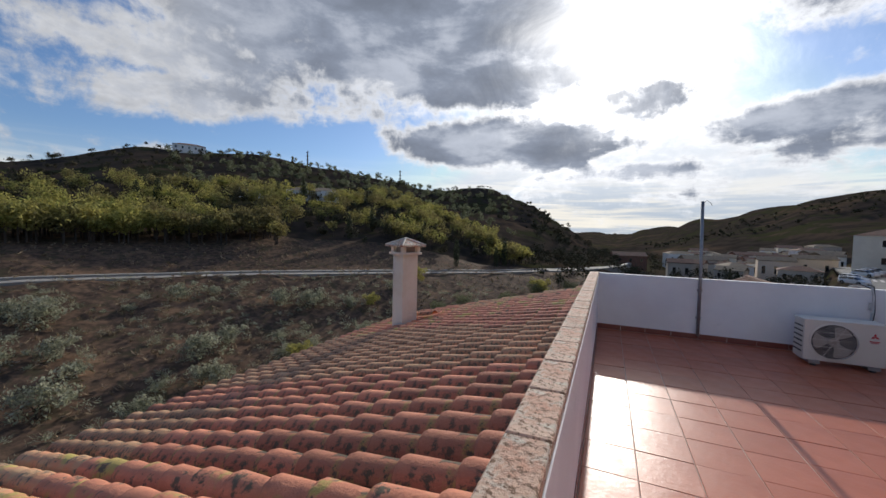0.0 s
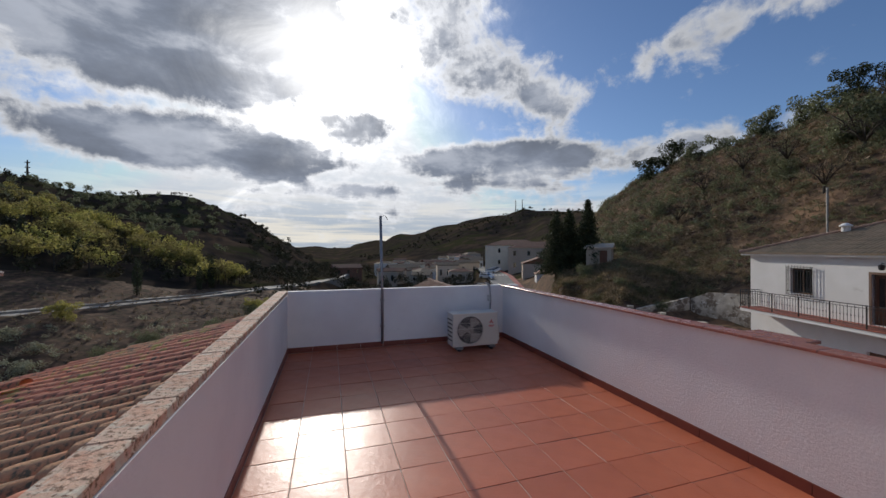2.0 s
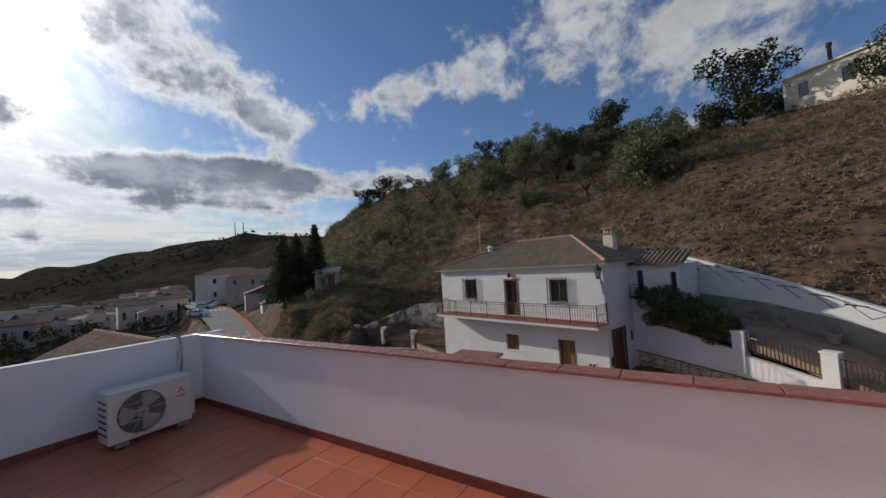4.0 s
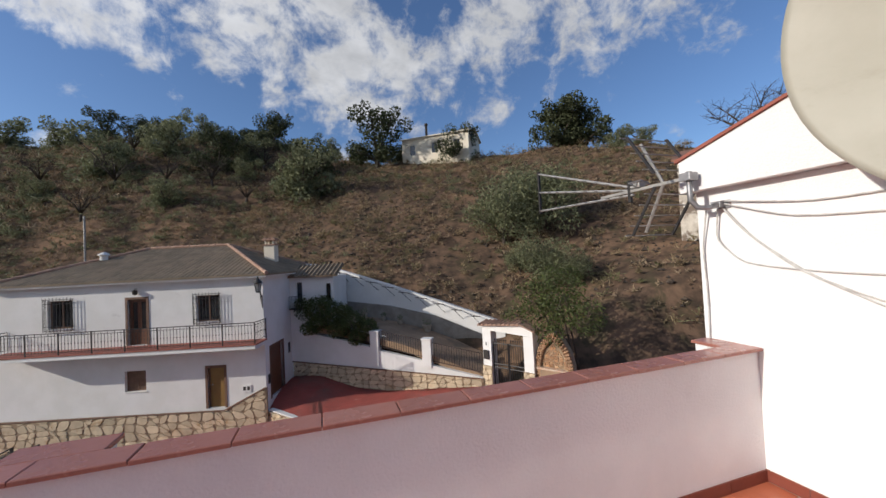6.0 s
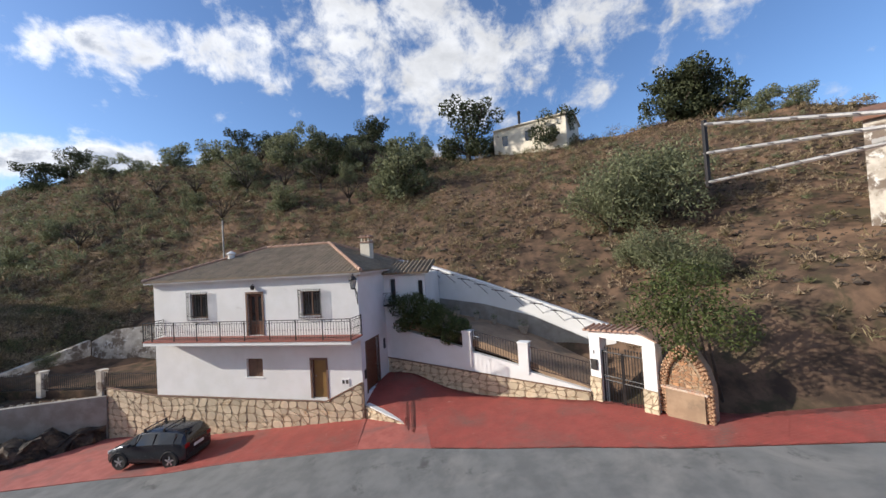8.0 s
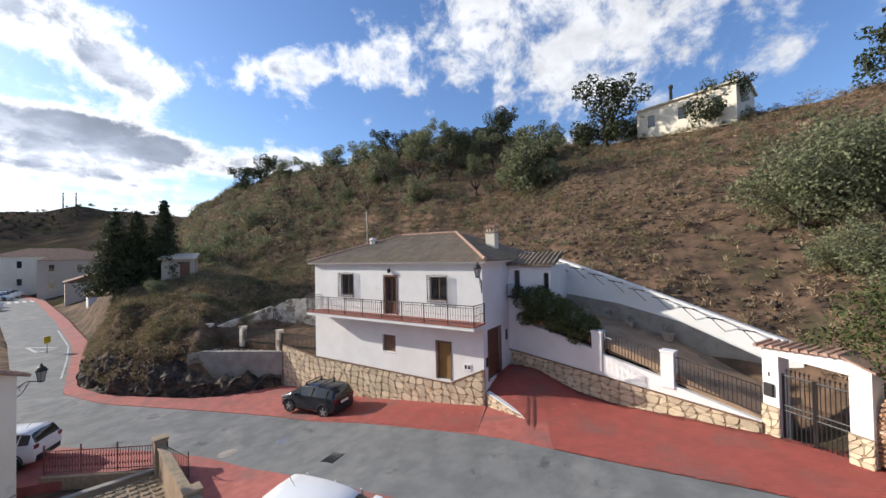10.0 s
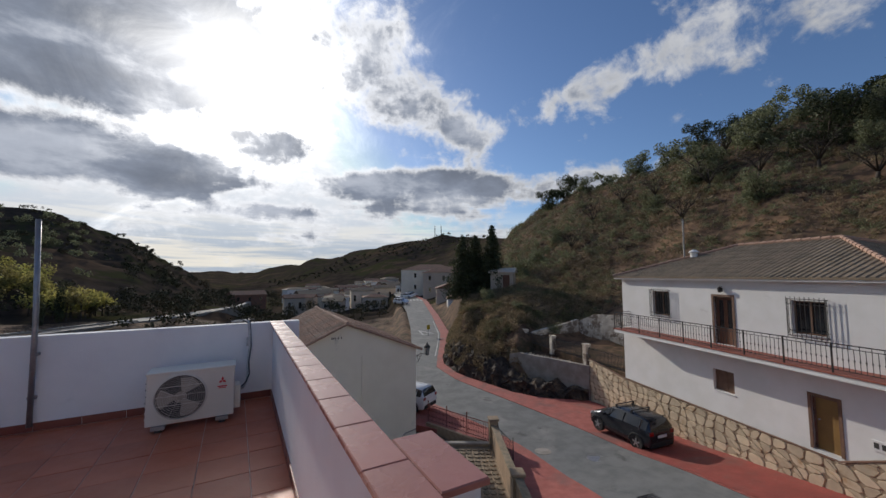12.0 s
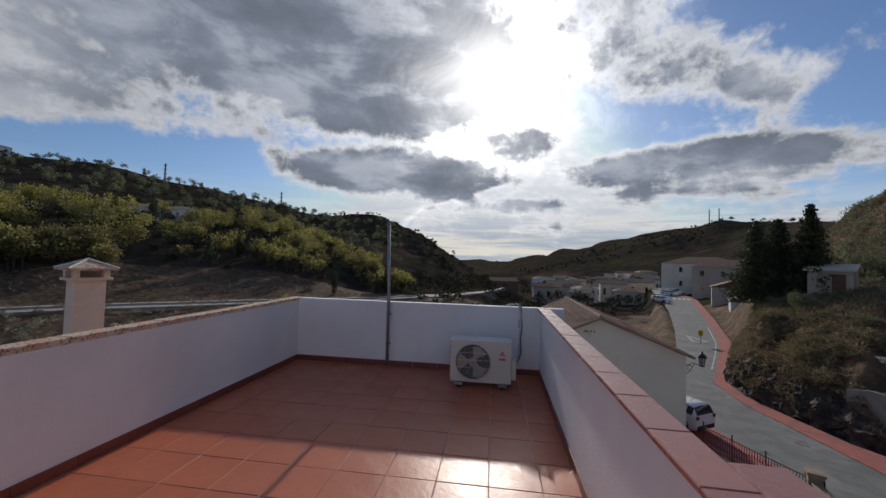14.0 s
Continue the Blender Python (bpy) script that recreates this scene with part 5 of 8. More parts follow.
    part("roof_vent", bm, "house_white", t, "small white round roof vent")

    # windows with projecting grilles
    def window(a, b, c, d, grille=True, shutter=False):
        bm = bmesh.new()
        f = 0.05
        box(bm, a, b, -0.19, -0.13, c, c + f)
        box(bm, a, b, -0.19, -0.13, d - f, d)
        box(bm, a, a + f, -0.19, -0.13, c + f, d - f)
        box(bm, b - f, b, -0.19, -0.13, c + f, d - f)
        box(bm, (a + b) / 2 - 0.025, (a + b) / 2 + 0.025, -0.185, -0.135, c + f, d - f)
        w = part("window", bm, "frame_brown", t, "brown framed window")
        for p, q in ((a + f, (a + b) / 2 - 0.026), ((a + b) / 2 + 0.026, b - f)):
            bm = bmesh.new()
            box(bm, p, q, -0.168, -0.158, c + f, d - f)
            part("pane" if not shutter else "shutter", bm, "glass" if not shutter else "frame_brown", w)
        if grille:
            bm = bmesh.new()
            o = 0.14
            for z in (c - 0.06, c + 0.12, d - 0.12, d + 0.06):
                tube(bm, [(a - 0.06, 0.0, z), (a - 0.06, o, z), (b + 0.06, o, z), (b + 0.06, 0.0, z)], 0.011, 5)
            n = 8
            for k in range(n + 1):
                x = a - 0.06 + (b - a + 0.12) * k / n
                tube(bm, [(x, o, c - 0.10), (x, o, d + 0.14)], 0.009, 5)
            for x in (a - 0.06, b + 0.06):
                for y in (0.05, 0.10):
                    tube(bm, [(x, y, c - 0.06), (x, y, d + 0.06)], 0.009, 5)
            part("grille", bm, "iron", w, "black wrought iron window grille")
        bm = bmesh.new()
        box(bm, a - 0.04, b + 0.04, -0.12, 0.03, c - 0.035, c - 0.001)
        part("window_sill", bm, "house_white", w)

    window(1.84, 2.80, -0.60, 0.52)
    window(7.87, 8.88, -0.58, 0.60)
    window(4.95, 5.82, -3.36, -2.5, False, True)

    def door(name, a, b, c, d, mat, label, split=False, surround=True):
        bm = bmesh.new()
        if surround:
            box(bm, a - 0.09, a, -0.12, 0.025, c, d + 0.09)
            box(bm, b, b + 0.09, -0.12, 0.025, c, d + 0.09)
            box(bm, a, b, -0.12, 0.025, d, d + 0.09)
        box(bm, a, a + 0.05, -0.17, -0.11, c, d)
        box(bm, b - 0.05, b, -0.17, -0.11, c, d)
        box(bm, a + 0.05, b - 0.05, -0.17, -0.11, d - 0.05, d)
        dr = part(name, bm, "frame_brown", t, label)
        if split:
            m = (a + b) / 2
            for p, q in ((a + 0.05, m - 0.005), (m + 0.005, b - 0.05)):
                bm = bmesh.new()
                box(bm, p, p + 0.07, -0.16, -0.12, c, d - 0.05)
                box(bm, q - 0.07, q, -0.16, -0.12, c, d - 0.05)
                box(bm, p + 0.07, q - 0.07, -0.16, -0.12, c, c + 0.65)
                box(bm, p + 0.07, q - 0.07, -0.16, -0.12, d - 0.13, d - 0.05)
                part("leaf", bm, "wood", dr)
                bm = bmesh.new()
                box(bm, p + 0.07, q - 0.07, -0.145, -0.135, c + 0.65, d - 0.13)
                part("pane", bm, "glass", dr)
        else:
            bm = bmesh.new()
            box(bm, a + 0.05, b - 0.05, -0.155, -0.12, c, d - 0.05, bevel=0.006)
            part("leaf", bm, mat, dr)
            bm = bmesh.new()
            lathe(bm, [(0.025, -0.12), (0.03, -0.09), (0.015, -0.085)], 10, (b - 0.13, 0, c + 0.95), "y")
            part("door_handle", bm, "steel", dr)
        return dr

    door("door", 4.84, 5.62, -1.43, 0.5, "wood", "brown double balcony door with glass panes", True)
    door("door", 1.72, 2.42, -4.24, -2.55, "ochre_door", "plain ochre entrance door in a brown surround")
    g = door("garage_door", 0.5, 1.85, -4.15, -1.95, "wood", "tall brown side door above the driveway", surround=True)
    g.matrix_basis = pose(0, 0, 0, 0, 0, -90) @ Matrix.Diagonal((1, -1, 1, 1))
    # balcony
    bm = bmesh.new()
    box(bm, -0.1, 10.5, 0.001, 1.05, -1.66, -1.50, bevel=0.02)
    b = part("balcony", bm, "house_white", t, "long white balcony slab")
    bm = bmesh.new()
    box(bm, -0.12, 10.52, 0.001, 1.08, -1.50, -1.45)
    part("balcony_floor", bm, "terracotta", b, "terracotta tiled balcony floor with a red edge")
    bm = bmesh.new()
    path = [(-0.08, 0.02), (-0.08, 1.03), (10.48, 1.03), (10.48, 0.02)]
    for z in (-0.60, -0.70, -1.34):
        tube(bm, [(x, y, z) for x, y in path], 0.017 if z == -0.60 else 0.011, 6)
    part("rail", bm, "iron", b, "black iron balcony rails")
    shared = {}
    for kind in ("post", "tall", "short"):
        bm = bmesh.new()
        if kind == "post":
            box(bm, -0.018, 0.018, -0.018, 0.018, -1.45, -0.58)
        else:
            tube(bm, [(0, 0, -1.34), (0, 0, -0.60 if kind == "tall" else -0.70)], 0.0085, 4)
            tube(bm, [(0, 0, -1.06), (0, 0, -1.02), (0, 0, -0.98)], [0.008, 0.024, 0.008], 5)
        me = bpy.data.meshes.new("baluster")
        bm.to_mesh(me)
        bm.free()
        me.materials.append(M["iron"])
        shared[kind] = me
    k = 0
    for (xa, ya), (xb, yb) in zip(path, path[1:]):
        l = math.hypot(xb - xa, yb - ya)
        n = int(l / 0.125)
        for i in range(n + 1):
            x, y = xa + (xb - xa) * i / n, ya + (yb - ya) * i / n
            k += 1
            ob = new("baluster", shared["post" if i % 10 == 0 else "tall" if k % 2 else "short"])
            ob.parent, ob.location = b, (x, y, 0)
    # lamps, meters and vents on the walls
    bm = bmesh.new()
    tube(bm, [(5.22, 0.0, 0.92), (5.22, 0.12, 0.95), (5.22, 0.12, 0.9)], 0.012, 6)
    lathe(bm, [(0.03, 0.9), (0.10, 0.86), (0.085, 0.72), (0.03, 0.68)], 10, (5.22, 0.12, 0))
    part("wall_lamp", bm, "iron", t, "small dark wall lantern above the balcony door")
    bm = bmesh.new()
    box(bm, 0.62, 1.0, -0.01, 0.03, -3.66, -3.36, bevel=0.005)
    mb = part("meter_box", bm, "house_white", t, "white meter cabinet on the wall")
    for x in (0.67, 0.84):
        bm = bmesh.new()
        box(bm, x, x + 0.11, 0.031, 0.036, -3.58, -3.42)
        part("meter_window", bm, "ac_dark", mb)
    bm = bmesh.new()
    box(bm, -0.03, 0.0, -0.38, -0.2, -3.45, -3.05, bevel=0.005)
    part("letter_box", bm, "iron", t, "dark letter box")
    bm = bmesh.new()
    box(bm, -0.012, 0.0, -2.75, -2.5, -2.7, -2.2)
    part("wall_panel", bm, "iron", t, "dark panel on the side wall")
    # rear annex with its own small roof
    bm = bmesh.new()
    wall_with_holes(bm, -2.2, 0.0, -6.4, 0.95, -3.25, -3.0, [(-0.62, -0.32, -0.35, 0.72), (-2.06, -1.8, -0.3, 0.6)])
    box(bm, -2.2, -1.95, -6.2, -3.25, -6.4, 0.95)
    part("annex_wall", bm, "house_white", t)
    bm = bmesh.new()
    box(bm, -0.62, -0.32, -3.2, -3.16, -0.35, 0.72)
    part("annex_window", bm, "glass", t)
    bm = bmesh.new()
    box(bm, -2.06, -1.8, -3.2, -3.16, -0.3, 0.6)
    part("annex_window", bm, "glass", t)
    bm = bmesh.new()
    solid(bm, [(-2.45, -2.75, 0.96), (0.0, -2.75, 0.96), (0.0, -4.4, 1.5), (-2.45, -4.4, 1.5)], (0, 0, 0.07))
    annex = part("annex_roof", bm, "brown_tile", t, "small lean-to roof of brown tiles")
    for k in range(11):
        x = -2.35 + k * 0.225
        bm = bmesh.new()
        tube(bm, [(x, -2.73, 1.03), (x, -4.4, 1.58)], 0.065, 6)
        part("roof_tile", bm, "brown_tile", annex)
    bm = bmesh.new()
    box(bm, -0.75, -0.1, -2.99, -2.55, -0.62, -0.55)
    for x in [-0.75 + 0.065 * i for i in range(11)]:
        tube(bm, [(x, -2.56, -0.55), (x, -2.56, 0.05)], 0.008, 4)
    tube(bm, [(-0.75, -2.98, 0.05), (-0.75, -2.56, 0.05), (-0.1, -2.56, 0.05)], 0.012, 5)
    part("annex_balcony", bm, "iron", t, "tiny iron balcony beneath the annex window")
    return t


def rubble(parent, seed, x0, x1, zlo, zhi, y, size=0.42, mat="stone_y", limit=300, name="stone", depth=0.03, squash=0.75):
    """Irregular flat stones set in a wall face: cells of a jittered grid, each its own piece, proud of the mortar."""
    r = random.Random(seed)
    nx = max(2, int((x1 - x0) / size))
    zmin = min(zlo(x0), zlo(x1), zlo((x0 + x1) / 2))
    zmax = max(zhi(x0), zhi(x1), zhi((x0 + x1) / 2))
    nz = max(1, int(math.ceil((zmax - zmin) / (size * squash))))
    pt = {}
    for i in range(nx + 1):
        for j in range(nz + 1):
            jx, jz = r.uniform(-0.36, 0.36), r.uniform(-0.36, 0.36)
            if i in (0, nx):
                jx = 0
            pt[i, j] = (x0 + (x1 - x0) * (i + jx) / nx, zmin + (zmax - zmin) * (j + jz) / nz)
    made, count, rest_v, rest_f = [], 0, [], []
    cells = []
    for j in range(nz):
        for i in range(nx):
            quad = [pt[i, j], pt[i + 1, j], pt[i + 1, j + 1], pt[i, j + 1]]
            if r.random() < 0.35:
                cells.append([quad[0], quad[1], quad[2]])
                cells.append([quad[0], quad[2], quad[3]])
            else:
                cells.append(quad)
    for q in cells:
        cx, cz = sum(p[0] for p in q) / len(q), sum(p[1] for p in q) / len(q)
        out = []
        for k, (x, z) in enumerate(q):        # draw in for the joint, cut the corners, keep within the wall
            px, pz = q[k - 1]
            nx2, nz2 = q[(k + 1) % len(q)]
            for ox, oz in ((px, pz), (nx2, nz2)):
                xx, zz = x + (ox - x) * 0.2, z + (oz - z) * 0.2
                xx, zz = cx + (xx - cx) * 0.91, cz + (zz - cz) * 0.91
                zz = min(max(zz, zlo(xx) + 0.01), zhi(xx) - 0.02)
                out.append((xx, zz))
        area = 0.5 * abs(sum(a[0] * b[1] - b[0] * a[1] for a, b in zip(out, out[1:] + out[:1])))
        if area < 0.008:
            continue
        d = depth * r.uniform(0.5, 1.2)
        vs = [(a, y, b) for a, b in out] + [(cx + (a - cx) * 0.93, y + d, cz + (b - cz) * 0.93) for a, b in out]
        n = len(out)
        fs = [tuple(range(n, 2 * n))[::-1]] + [(k, n + k, n + (k + 1) % n, (k + 1) % n) for k in range(n)]
        if count < limit:
            ob = mesh_from(name, vs, fs, mat)
            ob.parent = parent
        else:
            s = len(rest_v)
            rest_v += vs
            rest_f += [tuple(k + s for k in f) for f in fs]
        count += 1
    if rest_v:
        ob = mesh_from(name + "_field", rest_v, rest_f, mat)
        ob.parent, ob["kind"] = parent, "stuff"
    return count


def stone_base():
    """Mortared stone plinth along the foot of the house front; its top steps up near the corner."""
    top = lambda u: -4.34 if u > 1.72 else -4.34 + (1.72 - u) / 1.72 * 0.85
    bot = lambda u: road_z(hworld(u, 0).y) - 0.05
    t = thing("stone_plinth", (HO[0], HO[1], 0), HA, "cream and yellow crazy-stone plinth wall below the white house", "stone wall")
    bm = bmesh.new()
    pts = [(-0.05, bot(0) - 0.6), (14.2, bot(14) - 0.6), (14.2, -3.95), (11.05, -4.3), (1.72, -4.36), (-0.05, -3.5)]
    solid(bm, [(x, 0.002, z) for x, z in pts], (0, 0.10, 0))
    part("backing", bm, "mortar", t, "brown mortar")
    bm = bmesh.new()
    tube(bm, [(14.2, 0.11, -3.93), (11.05, 0.11, -4.28), (1.72, 0.11, -4.34), (1.6, 0.11, -4.28), (-0.02, 0.11, -3.49)], 0.035, 6)
    part("capping", bm, "frame_brown", t, "thin brown capping strip")
    rubble(t, 11, 0.0, 14.15, bot, lambda u: top(u) if u < 11 else -4.34 + (u - 11) * 0.12, 0.102, 0.44)


def wedge_wall():
    a, b = Vector((18.95, 3.42)), Vector((17.45, 1.62))
    d = (b - a)
    ang = math.degrees(math.atan2(d.y, d.x))
    l = d.length
    t = thing("stone_kerb_wall", (a.x, a.y, 0), ang, "low tapering cream stone wall holding the driveway above the pavement", "stone wall")
    zt = lambda x: -4.48 - 0.34 * x / l
    zb = lambda x: -5.15 + 0.28 * x / l
    bm = bmesh.new()
    solid(bm, [(0, 0.0, zb(0) - 0.3), (l, 0.0, zb(l) - 0.3), (l, 0.0, zt(l)), (0, 0.0, zt(0))], (0, 0.22, 0))
    part("backing", bm, "house_white", t, "whitewashed top and ends")
    bm = bmesh.new()
    solid(bm, [(0, -0.02, zb(0) - 0.3), (l, -0.02, zb(l) - 0.3), (l, -0.02, zt(l) - 0.05), (0, -0.02, zt(0) - 0.05)], (0, 0.02, 0))
    f = part("facing", bm, "mortar", t, "brown mortar")
    rubble(t, 21, 0.02, l - 0.02, zb, lambda x: zt(x) - 0.04, -0.02, 0.3, depth=-0.03)


# ---- driveway wall, its railings, the path behind and the upper wall ----
DA, DB = Vector((21.8, 2.6)), Vector((15.9, -5.7))
DL = (DB - DA).length
DANG = math.degrees(math.atan2((DB - DA).y, (DB - DA).x))
DM = pose(DA.x, DA.y, 0, 0, 0, DANG)      # x along the wall towards the gate; -y is the street side, +y the path side


def dworld(s, y, z=0.0):
    return DM @ Vector((s, y, z))


def drive_wall():
    t = thing("garden_wall", (DA.x, DA.y, 0), DANG, "white garden wall on a cream stone base beside the driveway", "garden wall")
    st = lambda s: -3.25 - 0.42 * min(max(s, 0), 9.8) / 9.8
    gb = lambda s: drive_z(*dworld(s, 0).xy) - 0.02
    bm = bmesh.new()
    solid(bm, [(-0.4, 0, gb(0) - 0.5), (9.75, 0, gb(9.7) - 0.5), (9.75, 0, st(9.75)), (0, 0, st(0)), (-0.4, 0, st(0))], (0, 0.28, 0))
    part("base", bm, "mortar", t, "brown mortar of the stone base")
    rubble(t, 31, -0.2, 9.72, gb, st, 0.0, 0.40, depth=-0.035)
    wt = lambda s: -2.25 if s < 4.3 else (-2.62 - 0.20 * (s - 4.9) if s < 7.0 else -3.16 - 0.19 * (s - 7.4))
    bm = bmesh.new()
    solid(bm, [(-0.4, 0.02, st(0)), (4.4, 0.02, st(4.4)), (4.4, 0.02, -2.45), (3.2, 0.02, -2.2), (-0.4, 0.02, -1.62)], (0, 0.22, 0))
    solid(bm, [(4.4, 0.02, st(4.4)), (7.0, 0.02, st(7)), (7.0, 0.02, -3.0), (4.4, 0.02, -2.52)], (0, 0.22, 0))
    solid(bm, [(7.0, 0.02, st(7)), (9.75, 0.02, st(9.75) ), (9.75, 0.02, -3.64), (7.0, 0.02, -3.12)], (0, 0.22, 0))
    part("upper_wall", bm, "house_white", t, "whitewashed wall above the stone base")
    bm = bmesh.new()
    tube(bm, [(-0.3, -0.03, st(0)), (9.7, -0.03, st(9.7))], 0.03, 6)
    part("capping", bm, "frame_brown", t, "thin brown capping strip")
    for s, z in ((4.4, -1.68), (7.0, -2.0)):
        bm = bmesh.new()
        box(bm, s, s + 0.42, -0.03, 0.32, -3.3, z - 0.07)
        box(bm, s - 0.03, s + 0.45, -0.06, 0.35, z - 0.07, z, bevel=0.01)
        part("post", bm, "house_white", t, "square white wall post")
    bm = bmesh.new()
    for s0, z0, s1, z1, h in ((4.85, -2.5, 7.0, -2.92, 0.82), (7.42, -3.08, 9.72, -3.5, 0.88), (3.3, -2.15, 4.4, -2.38, 0.6)):
        for dz in (0.06, h):
            tube(bm, [(s0, 0.13, z0 + dz), (s1, 0.13, z1 + dz)], 0.018, 5)
        n = int((s1 - s0) / 0.115)
        for k in range(n + 1):
            s, z = s0 + (s1 - s0) * k / n, z0 + (z1 - z0) * k / n
            tube(bm, [(s, 0.13, z + 0.06), (s, 0.13, z + h)], 0.013, 4)
            tube(bm, [(s, 0.13, z + h * 0.62), (s, 0.13, z + h * 0.66), (s, 0.13, z + h * 0.7)], [0.013, 0.026, 0.013], 4)
    part("railing", bm, "rust_iron", t, "brown iron railings between the posts")
    # path
    bm = bmesh.new()
    rows = []
    for k in range(31):
        s = -2.0 + 12.2 * k / 30
        z = float(np.interp(s, [-2, 0, 4, 6, 8, 9.8, 10.2], [-1.2, -1.35, -1.9, -2.35, -3.0, -3.6, -3.75]))
        rows.append([bm.verts.new(p) for p in ((s, 0.2, z - 0.3), (s, 0.2, z), (s, 1.4, z + 0.05), (s, 3.45, z + 0.1), (s, 3.45, z - 0.6))])
    for a, b in zip(rows, rows[1:]):
        for j in range(4):
            bm.faces.new((a[j], a[j + 1], b[j + 1], b[j]))
    bmesh.ops.recalc_face_normals(bm, faces=bm.faces)
    ob = structure("path", bm, "path", "sandy earth path sloping down between white garden walls", "path")
    ob.matrix_basis = DM
    # upper wall
    ut = lambda s: float(np.interp(s, [-2, 0.0, 3.9, 6.6, 9.6, 10.3], [1.7, 1.4, 0.22, -0.66, -1.67, -1.9]))
    t2 = thing("retaining_wall", (DA.x, DA.y, 0), DANG, "long white wall with a grey painted foot, holding back the hillside", "garden wall")
    bm = bmesh.new()
    q = [(s, 3.46, ut(s)) for s in (-2, 0, 3.9, 6.6, 9.6, 10.3)]
    solid(bm, [(-2, 3.46, -3.2), (10.3, 3.46, -4.6)] + q[::-1], (0, 0.3, 0))
    part("wall", bm, "house_white", t2)
    bm = bmesh.new()
    solid(bm, [(-2, 3.44, -2.2), (10.28, 3.44, -4.6), (10.28, 3.44, -2.95), (6.6, 3.44, -1.52), (3.9, 3.44, -0.95), (-2, 3.44, -0.35)], (0, 0.018, 0))
    part("painted_foot", bm, "render", t2, "grey painted band along the foot of the wall")
    bm = bmesh.new()
    for k in range(10):
        s = 0.2 + k * 0.98
        z = ut(s) - 0.10
        tube(bm, [(s, 3.46, z), (s - 0.35, 2.7, z + 0.15)], 0.022, 5)
        tube(bm, [(s + 0.05, 3.46, z - 0.45), (s - 0.25, 2.9, z + 0.1)], 0.014, 5)
    tube(bm, [(s, 2.72, ut(s) + 0.03) for s in (-0.2, 1, 2, 3, 4, 5, 6, 7, 8, 9)], 0.008, 4)
    part("wire_bracket", bm, "rust_iron", t2, "rusty iron brackets for trailing vines")


def plant_pot(s, y, size, k):
    p = dworld(s, y)
    z = float(np.interp(s, [-2, 0, 4, 6, 8, 9.8], [-1.2, -1.35, -1.9, -2.35, -3.0, -3.6])) + 0.09
    t = thing("plant_pot", (p.x, p.y, z), 40 * k, "round pale clay pot with a small leafy plant on the path", "plant pot", "pots along the path")
    bm = bmesh.new()
    lathe(bm, [(0.13 * size, 0), (0.19 * size, 0.26 * size), (0.21 * size, 0.27 * size), (0.21 * size, 0.31 * size), (0.17 * size, 0.31 * size), (0.16 * size, 0.27 * size)], 14)
    part("pot", bm, "pot", t)
    leaves(t, "foliage", [(0, 0, 0.45 * size, 0.2 * size)], 90, 0.07, "leaf_olive", 50 + k)


def leaves(parent, name, blobs, count, size, mat, seed, label=""):
    """Many small leaf cards spread over rounded clumps (x, y, z, radius)."""
    r = np.random.RandomState(seed)
    b = np.array(blobs, float)
    w = b[:, 3] ** 2
    idx = r.choice(len(b), count, p=w / w.sum())
    d = r.normal(size=(count, 3))
    d /= np.linalg.norm(d, axis=1)[:, None]
    rad = b[idx, 3] * (0.55 + 0.5 * r.rand(count) ** 0.6)
    c = b[idx, :3] + d * rad[:, None] * np.array([1, 1, 0.85])
    a = r.normal(size=(count, 3))
    a /= np.linalg.norm(a, axis=1)[:, None]
    n = d + 0.9 * r.normal(size=(count, 3))
    u = np.cross(a, n)
    u /= np.linalg.norm(u, axis=1)[:, None]
    v = np.cross(n, u)
    v /= np.linalg.norm(v, axis=1)[:, None]
    s = size * (0.6 + 0.8 * r.rand(count))[:, None]
    P = np.stack([c - u * s * 0.5, c + v * s * 0.22, c + u * s * 0.5, c - v * s * 0.22], 1).reshape(-1, 3)
    me = bpy.data.meshes.new(name)
    me.vertices.add(len(P))
    me.vertices.foreach_set("co", P.ravel())
    me.loops.add(count * 4)
    me.loops.foreach_set("vertex_index", np.arange(count * 4))
    me.polygons.add(count)
    me.polygons.foreach_set("loop_start", np.arange(0, count * 4, 4))
    me.materials.append(M[mat])
    me.update(calc_edges=True)
    ob = new(name, me)
    ob.parent = parent
    return tagged(ob, label)


